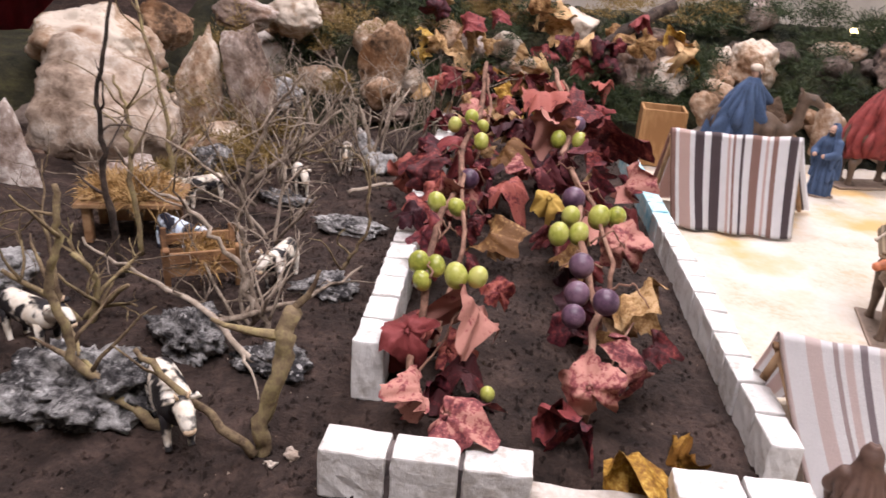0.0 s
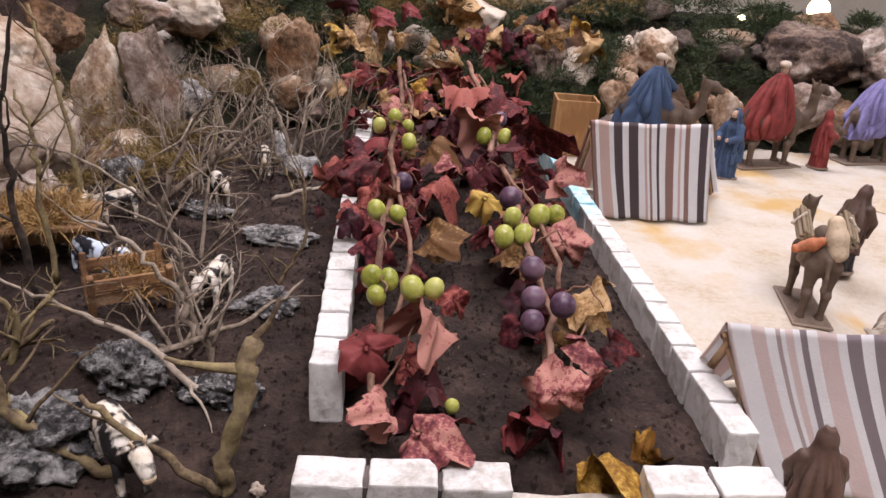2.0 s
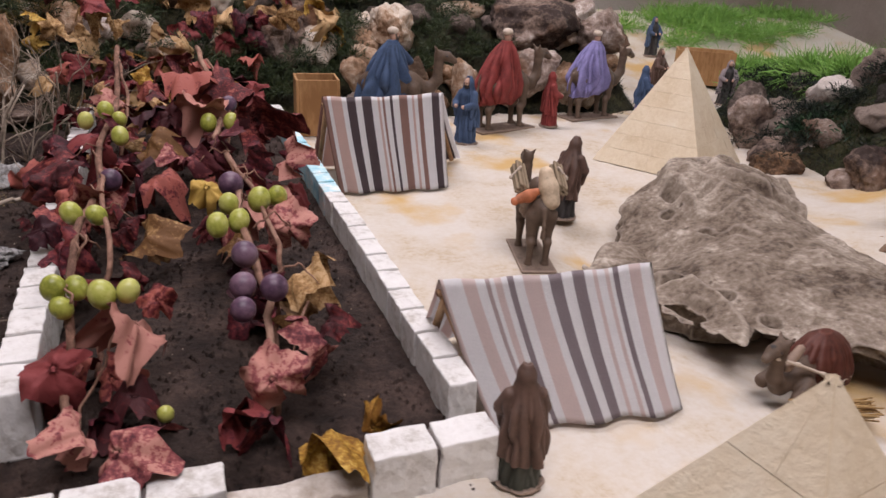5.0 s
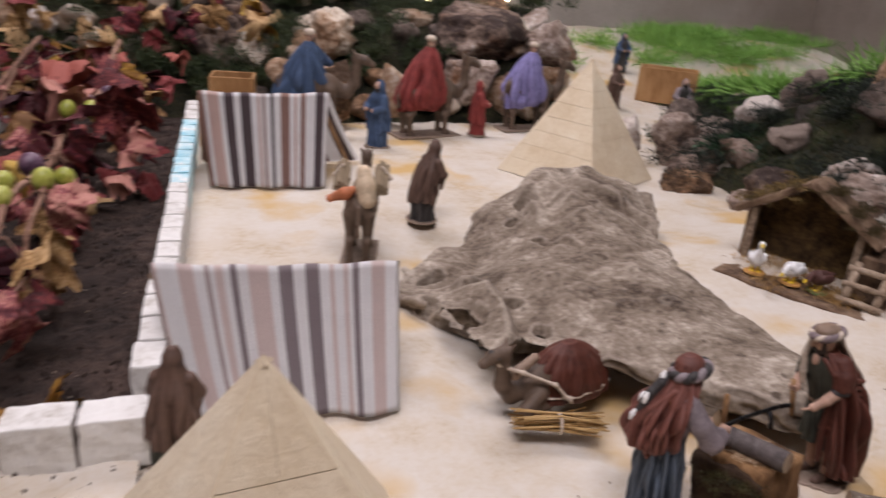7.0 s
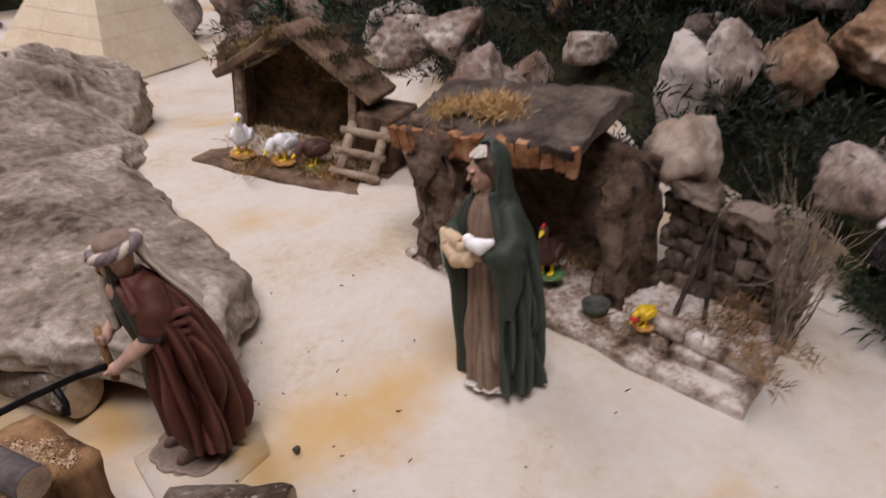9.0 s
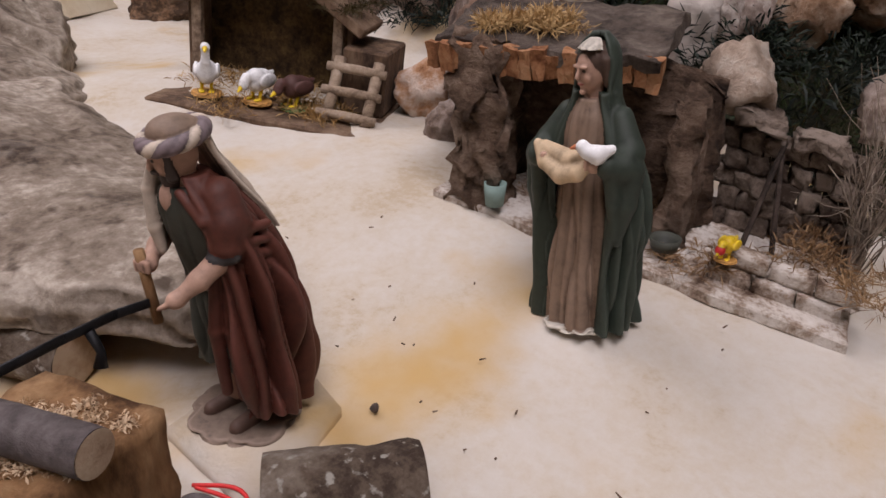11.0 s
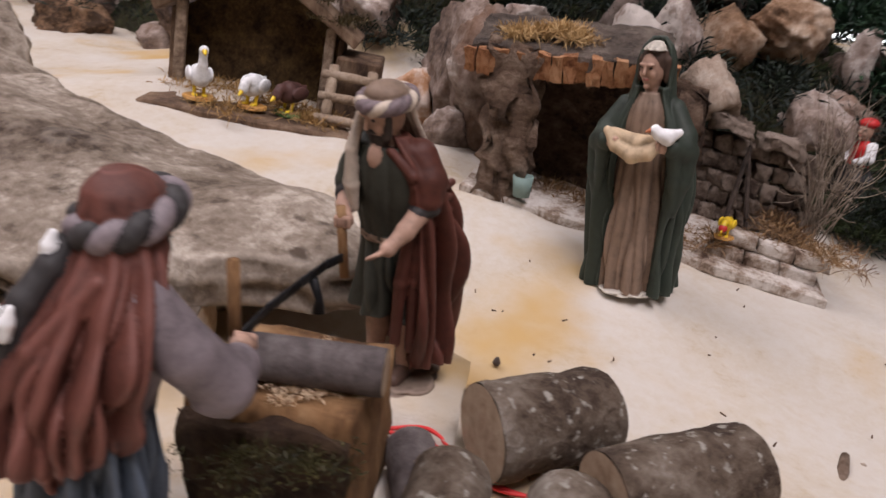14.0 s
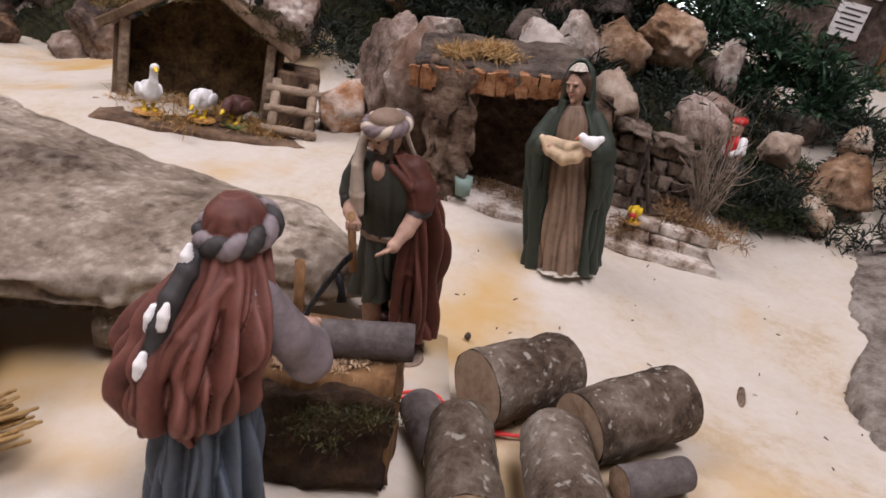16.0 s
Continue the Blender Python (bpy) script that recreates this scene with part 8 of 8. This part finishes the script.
# stick bundle before the camel
plot["now"] = VINEYARD
def bundle():
    rnd = random.Random(12)
    thing = empty("stick_bundle", pose(0.866, 0.036, 0.0, 0, 0, -12), "bundle of thin brown sticks tied on sand", "stick bundle")
    for k in range(36):
        bm = bmesh.new()
        y, z = rnd.gauss(0, 0.007), 0.004 + abs(rnd.gauss(0, 0.007))
        x0 = rnd.uniform(-0.052, -0.036)
        x1 = rnd.uniform(0.036, 0.052)
        tube(bm, [(x0, y + rnd.gauss(0, 0.004), z), (0, y * 0.7, z), (x1, y + rnd.gauss(0, 0.004), z + rnd.gauss(0, 0.002))], [0.0011, 0.0012, 0.001], 0, 5)
        part("stick", bm, M["straw"], thing)
    bm = bmesh.new()
    tube(bm, [(0.0, 0.011 * math.cos(a), 0.0085 + 0.0095 * math.sin(a)) for a in [2 * math.pi * k / 16 for k in range(17)]], [0.0016] * 17, 0, 6)
    part("tie", bm, C["scarf"], thing, "pale cord")


bundle()
plot["now"] = YARD

# red cord, plate, twig and pebbles on the sand
bm = bmesh.new()
for s in (0, 1):
    tube(bm, eased_line([(0.972, -0.130 - 0.002 * s, 0.004), (0.981 - 0.004 * s, -0.152, 0.0075 - 0.0035 * s), (0.974 - 0.002 * s, -0.172, 0.002), (0.966 + 0.003 * s, -0.190 + 0.004 * s, 0.0018), (0.968, -0.205, 0.0018), (0.976, -0.222, 0.0018)]), [0.0010] * 31, 0, 6)
small("red_cord", bm, C["bright_red"], pose(0, 0, 0), "thin red cord lying between block and logs", "cord")
bm = bmesh.new()
pl = [(0.978, -0.166), (1.049, -0.145), (1.058, -0.118), (1.03, -0.085), (0.985, -0.09)]
lo = [bm.verts.new((x, y, -0.002)) for x, y in pl]
hi = [bm.verts.new((x, y, 0.0062)) for x, y in pl]
bm.faces.new(hi)
for k in range(5):
    bm.faces.new((lo[k], lo[(k + 1) % 5], hi[(k + 1) % 5], hi[k]))
bmesh.ops.recalc_face_normals(bm, faces=bm.faces)
o5 = small("plate", bm, M["sand"], pose(0, 0, 0), "thin sand-covered board under the figurine", "board")
rock("pebble", (1.062, -0.156, 0.003), (0.006, 0.005, 0.006), 801, M["rock_dark"], "tiny dark stone on sand", 0, 2, category="pebble")
rock("pebble", (1.376, -0.400, -0.022), (0.020, 0.012, 0.010), 802, M["rock_white"], "pale pebble half buried in sand", 0, 3, category="pebble")
rock("pebble", (1.106, -0.350, -0.019), (0.008, 0.006, 0.006), 803, M["rock_white"], "small pale pebble on sand", 0, 3, category="pebble")
bm = bmesh.new()
tube(bm, [(1.080, -0.338, -0.016), (1.090, -0.339, -0.0145), (1.105, -0.341, -0.015)], [0.0022, 0.003, 0.0022], 0, 8)
small("stick", bm, M["bark"], pose(0, 0, 0), "short broken brown stick on sand", "stick")
rnd = random.Random(91)
for k in range(150):
    x, y = rnd.uniform(0.6, 1.3), rnd.uniform(-0.42, 0.3)
    if (abs(x - 0.56) < 0.2 and y < 0.08) or (x > 1.27 and y < -0.05) or (0.7 < x < 1.3 and y > 0.0):
        continue
    bm = bmesh.new()
    a, l = rnd.uniform(0, 6.28), rnd.uniform(0.0008, 0.004)
    tube(bm, [(0, 0, 0), (l * math.cos(a), l * math.sin(a), 0.0006)], [0.0006, 0.0004], 0, 5)
    tagged(part("crumb", bm, M["bark"], None, "", pose(x, y, ground_z(x, y) + 0.002)), "tiny dark crumb of bark on sand", "crumb", "crumbs on the sand")


# yellow stained drifts are part of the sand; grey moulded paper edges the table
def edge_z(x, y):
    d = -0.398 - 0.20 * (x - 1.02) + 0.005 * math.sin(x * 34) + 0.010 * n3(x, 0, 5, 16) + 0.006 * n3(x, 0, 8, 60) - y
    return -0.055 + 0.040 * smooth01(-0.001, 0.006, d) + 0.010 * smooth01(0.01, 0.05, d) - 0.16 * smooth01(0.05, 0.20, d) + 0.007 * n3(x, y, 3, 18) + 0.005 * n3(x, y, 3, 45) + 0.003 * abs(n3(x, y, 8, 90))


M["paper"] = mat("grey_rock_paper", [(0.07, 0.055, 0.045), (0.20, 0.165, 0.14), (0.36, 0.31, 0.27), (0.50, 0.46, 0.42)], 24, 0.9, 1.0, 110, vary=0, depth=0.009)
sheet("edge_paper", 0.86, 1.62, -0.76, -0.38, 0.004, edge_z, M["paper"], "grey crumpled rock paper edging the display", "rock paper")


plot["now"] = VINEYARD


# ---------- wooden box behind the far tent, planter at the far end ----------
def open_box(x, y, z, w, d, h, turn, material, label, name="wooden_box"):
    thing = empty(name, pose(x, y, z, 0, 0, turn), label, "box")
    t = 0.006
    for nm, c, s in (("side", (-w / 2, 0, h / 2), (t, d, h)), ("side", (w / 2, 0, h / 2), (t, d, h)), ("front", (0, -d / 2 + t / 2, h / 2), (w - t, t, h)), ("back", (0, d / 2 - t / 2, h / 2), (w - t, t, h)), ("bottom", (0, 0, t / 2), (w - t, d - 2 * t, t))):
        bm = bmesh.new()
        box(bm, c, s, 0, 0.0012)
        part(nm, bm, material, thing, "", None, False)
    return thing


M["tanwood"] = mat("tan_plywood", [(0.24, 0.12, 0.045), (0.38, 0.21, 0.09), (0.44, 0.27, 0.13)], 18, 0.7, 0.2, 90, stretch=(1, 1, 0.2))
open_box(0.575, 1.375, 0.0, 0.10, 0.10, 0.138, -6, M["tanwood"], "tan plywood box standing open behind the tent")
open_box(2.12, 1.80, field_z(2.12, 1.80), 0.20, 0.12, 0.12, -35, M["tanwood"], "orange brown planter box with grass at the far end", "planter_box")


# ---------- lamp among the plants ----------
def glow(name, colour, strength):
    m = bpy.data.materials.new(name)
    m.use_nodes = True
    b = m.node_tree.nodes["Principled BSDF"]
    b.inputs["Emission Color"].default_value = (*colour, 1)
    b.inputs["Emission Strength"].default_value = strength
    return m


def bulb(x, y, z, r, strength, label):
    thing = empty("lamp", pose(x, y, z), label, "lamp")
    bm = bmesh.new()
    ball(bm, (0, 0, 0), r, 0, 14)
    part("bulb", bm, glow("warm_bulb", (1.0, 0.72, 0.36), strength), thing, "glowing warm bulb")
    bm = bmesh.new()
    tube(bm, [(0, 0, r * 0.8), (0, 0.01, r * 2.2)], [r * 0.5, r * 0.5], 0, 10)
    part("socket", bm, M["iron"], thing)
    bm = bmesh.new()
    tube(bm, [(0, 0.01, r * 2.2), (0.0, 0.03, 0.0), (0, 0.05, -0.25)], [0.003] * 3, 0, 6)
    part("cable", bm, M["iron"], thing)


bulb(1.55, 2.10, 0.355, 0.036, 60, "glowing warm lamp hanging behind the stones")
bulb(1.25, 2.02, 0.315, 0.012, 12, "small glowing lamp among the conifer sprigs")


# ---------- the hall around the display ----------
plot["now"] = HALL
M["white_paint"] = mat("white_ceiling", [(0.72, 0.70, 0.67), (0.82, 0.80, 0.78)], 3, 0.9, 0.1, 60, vary=0)
M["wall"] = mat("plaster_wall", [(0.46, 0.41, 0.36), (0.60, 0.55, 0.50)], 3, 0.9, 0.2, 60, vary=0)
M["floor"] = mat("hall_floor", [(0.16, 0.10, 0.065), (0.26, 0.18, 0.12)], 5, 0.5, 0.1, 40, vary=0)
M["curtain"] = mat("red_curtain", [(0.13, 0.008, 0.012), (0.24, 0.016, 0.022), (0.30, 0.03, 0.035)], 6, 0.9, 0.3, 200, vary=0)


def solid(name, c, s, material, label, category, kind="structure"):
    bm = bmesh.new()
    box(bm, (0, 0, 0), s, 0, 0.0)
    return tagged(part(name, bm, material, None, "", Matrix.Translation(c), False), label, category, "", kind)


solid("floor", (1.2, 0.2, -0.83), (7.0, 7.6, 0.06), M["floor"], "brown hall floor", "floor")
solid("ceiling", (1.2, 0.2, 2.45), (7.0, 7.6, 0.1), M["white_paint"], "plain white ceiling", "ceiling")
solid("wall_west", (-2.25, 0.2, 0.8), (0.1, 7.6, 3.2), M["wall"], "plain plaster wall", "wall")
solid("wall_north", (1.2, 3.95, 0.8), (6.8, 0.1, 3.2), M["wall"], "plain plaster wall", "wall")
solid("wall_south", (1.2, -3.55, 0.8), (6.8, 0.1, 3.2), M["wall"], "plain plaster wall", "wall")
# east wall with a wide window
solid("wall_east_low", (4.65, 0.2, -0.45), (0.1, 7.4, 0.7), M["wall"], "plain plaster wall below the window", "wall")
solid("wall_east_high", (4.65, 0.2, 1.9), (0.1, 7.4, 1.0), M["wall"], "plain plaster wall above the window", "wall")
solid("wall_east_right", (4.65, -2.35, 0.65), (0.1, 2.3, 1.5), M["wall"], "plain plaster wall beside the window", "wall")
solid("wall_east_left", (4.65, 2.75, 0.65), (0.1, 2.3, 1.5), M["wall"], "plain plaster wall beside the window", "wall")


def window():
    thing = empty("window_1", pose(4.62, 0.3, -0.1), "bright window with dark frames in daylight", "window", "", "structure")
    for y in (-1.28, -0.65, 0.0, 0.65, 1.28):
        bm = bmesh.new()
        box(bm, (0, y, 0.75), (0.05, 0.045, 1.5), 0, 0.004)
        part("frame", bm, M["iron"], thing, "", None, False)
    for z in (0.02, 1.48):
        bm = bmesh.new()
        box(bm, (0, 0, z), (0.045, 2.54, 0.04), 0, 0.004)
        part("frame", bm, M["iron"], thing, "", None, False)


window()
solid("backdrop", (4.95, 0.3, 0.65), (0.02, 3.4, 2.2), glow("daylight", (0.92, 0.97, 1.0), 3.0), "bright overcast daylight outside the window", "daylight")


def curtain():
    bm = bmesh.new()
    n = 90
    lo, hi = [], []
    for k in range(n + 1):
        t = k / n
        x, y = -1.9 + 0.95 * t, 1.55 + 0.42 * t
        w = 0.025 * math.sin(t * 60) + 0.012 * math.sin(t * 23)
        lo.append(bm.verts.new((x - w * 0.4, y + w, -0.78)))
        hi.append(bm.verts.new((x - w * 0.3, y + w * 0.7, 1.6)))
    fs = [bm.faces.new((lo[k], lo[k + 1], hi[k + 1], hi[k])) for k in range(n)]
    bmesh.ops.solidify(bm, geom=fs, thickness=0.006)
    tagged(part("curtain", bm, M["curtain"]), "deep red curtain hanging behind the stones", "curtain")


curtain()
solid("white_cloth", (-0.92, 1.99, 0.3), (0.06, 0.02, 0.9), C["white"], "narrow white cloth beside the red curtain", "cloth", "")
# side table with teal cloth, notices on a dark pillar, wooden panel
def side_table():
    thing = empty("side_table", pose(2.85, 0.62, -0.70, 0, 0, 25), "wooden side table before the bright window", "table")
    bm = bmesh.new()
    box(bm, (0, 0, 0.86), (0.7, 0.9, 0.04), 0, 0.005)
    part("tabletop", bm, M["tanwood"], thing, "", None, False)
    for x in (-0.3, 0.3):
        for y in (-0.4, 0.4):
            bm = bmesh.new()
            box(bm, (x, y, 0.42), (0.05, 0.05, 0.84), 0, 0.004)
            part("leg", bm, M["tanwood"], thing, "", None, False)


side_table()
M["teal"] = mat("teal_cloth", [(0.0, 0.10, 0.11), (0.01, 0.20, 0.21), (0.02, 0.28, 0.28)], 8, 0.7, 0.5, 60, vary=0)
rock("teal_bag", (2.87, 0.98, 0.265), (0.24, 0.34, 0.14), 901, M["teal"], "teal plastic bag lying on the side table", 10, 4, 0.15, category="bag", flat=3)
solid("pillar", (3.3, -0.575, 0.6), (0.35, 0.34, 2.8), M["rock_dark"], "dark pillar with notices", "pillar")


def notice(y, z, w, h):
    thing = empty("notice", pose(3.115, y, z, 8, 0, 0), "pale printed notice pinned on the dark pillar", "notice", "notices")
    bm = bmesh.new()
    box(bm, (0, 0, 0), (0.004, w, h), 0, 0.0005)
    paper = part("sheet", bm, C["white"], thing, "", None, False)
    rr = random.Random(int(z * 100))
    for k in range(5):
        bm = bmesh.new()
        box(bm, (-0.003, rr.uniform(-0.01, 0.01), h * (0.32 - 0.15 * k)), (0.002, w * rr.uniform(0.55, 0.8), h * 0.05), 0, 0)
        part("line", bm, C["dark"], paper, "", None, False)


notice(-0.62, 0.215, 0.085, 0.10)
notice(-0.645, 0.335, 0.10, 0.10)
solid("wood_panel", (2.85, -0.98, -0.30), (0.5, 0.50, 0.96), M["tanwood"], "brown wooden cabinet standing beside the display", "cabinet", "")
solid("display_table", (0.95, 0.95, -0.50), (3.9, 3.1, 0.56), M["curtain"], "cloth-covered display table under sand and earth", "display table")
solid("table_front", (0.9, -0.66, -0.40), (4.6, 0.03, 0.62), M["curtain"], "cloth-covered front of the display table", "table front")
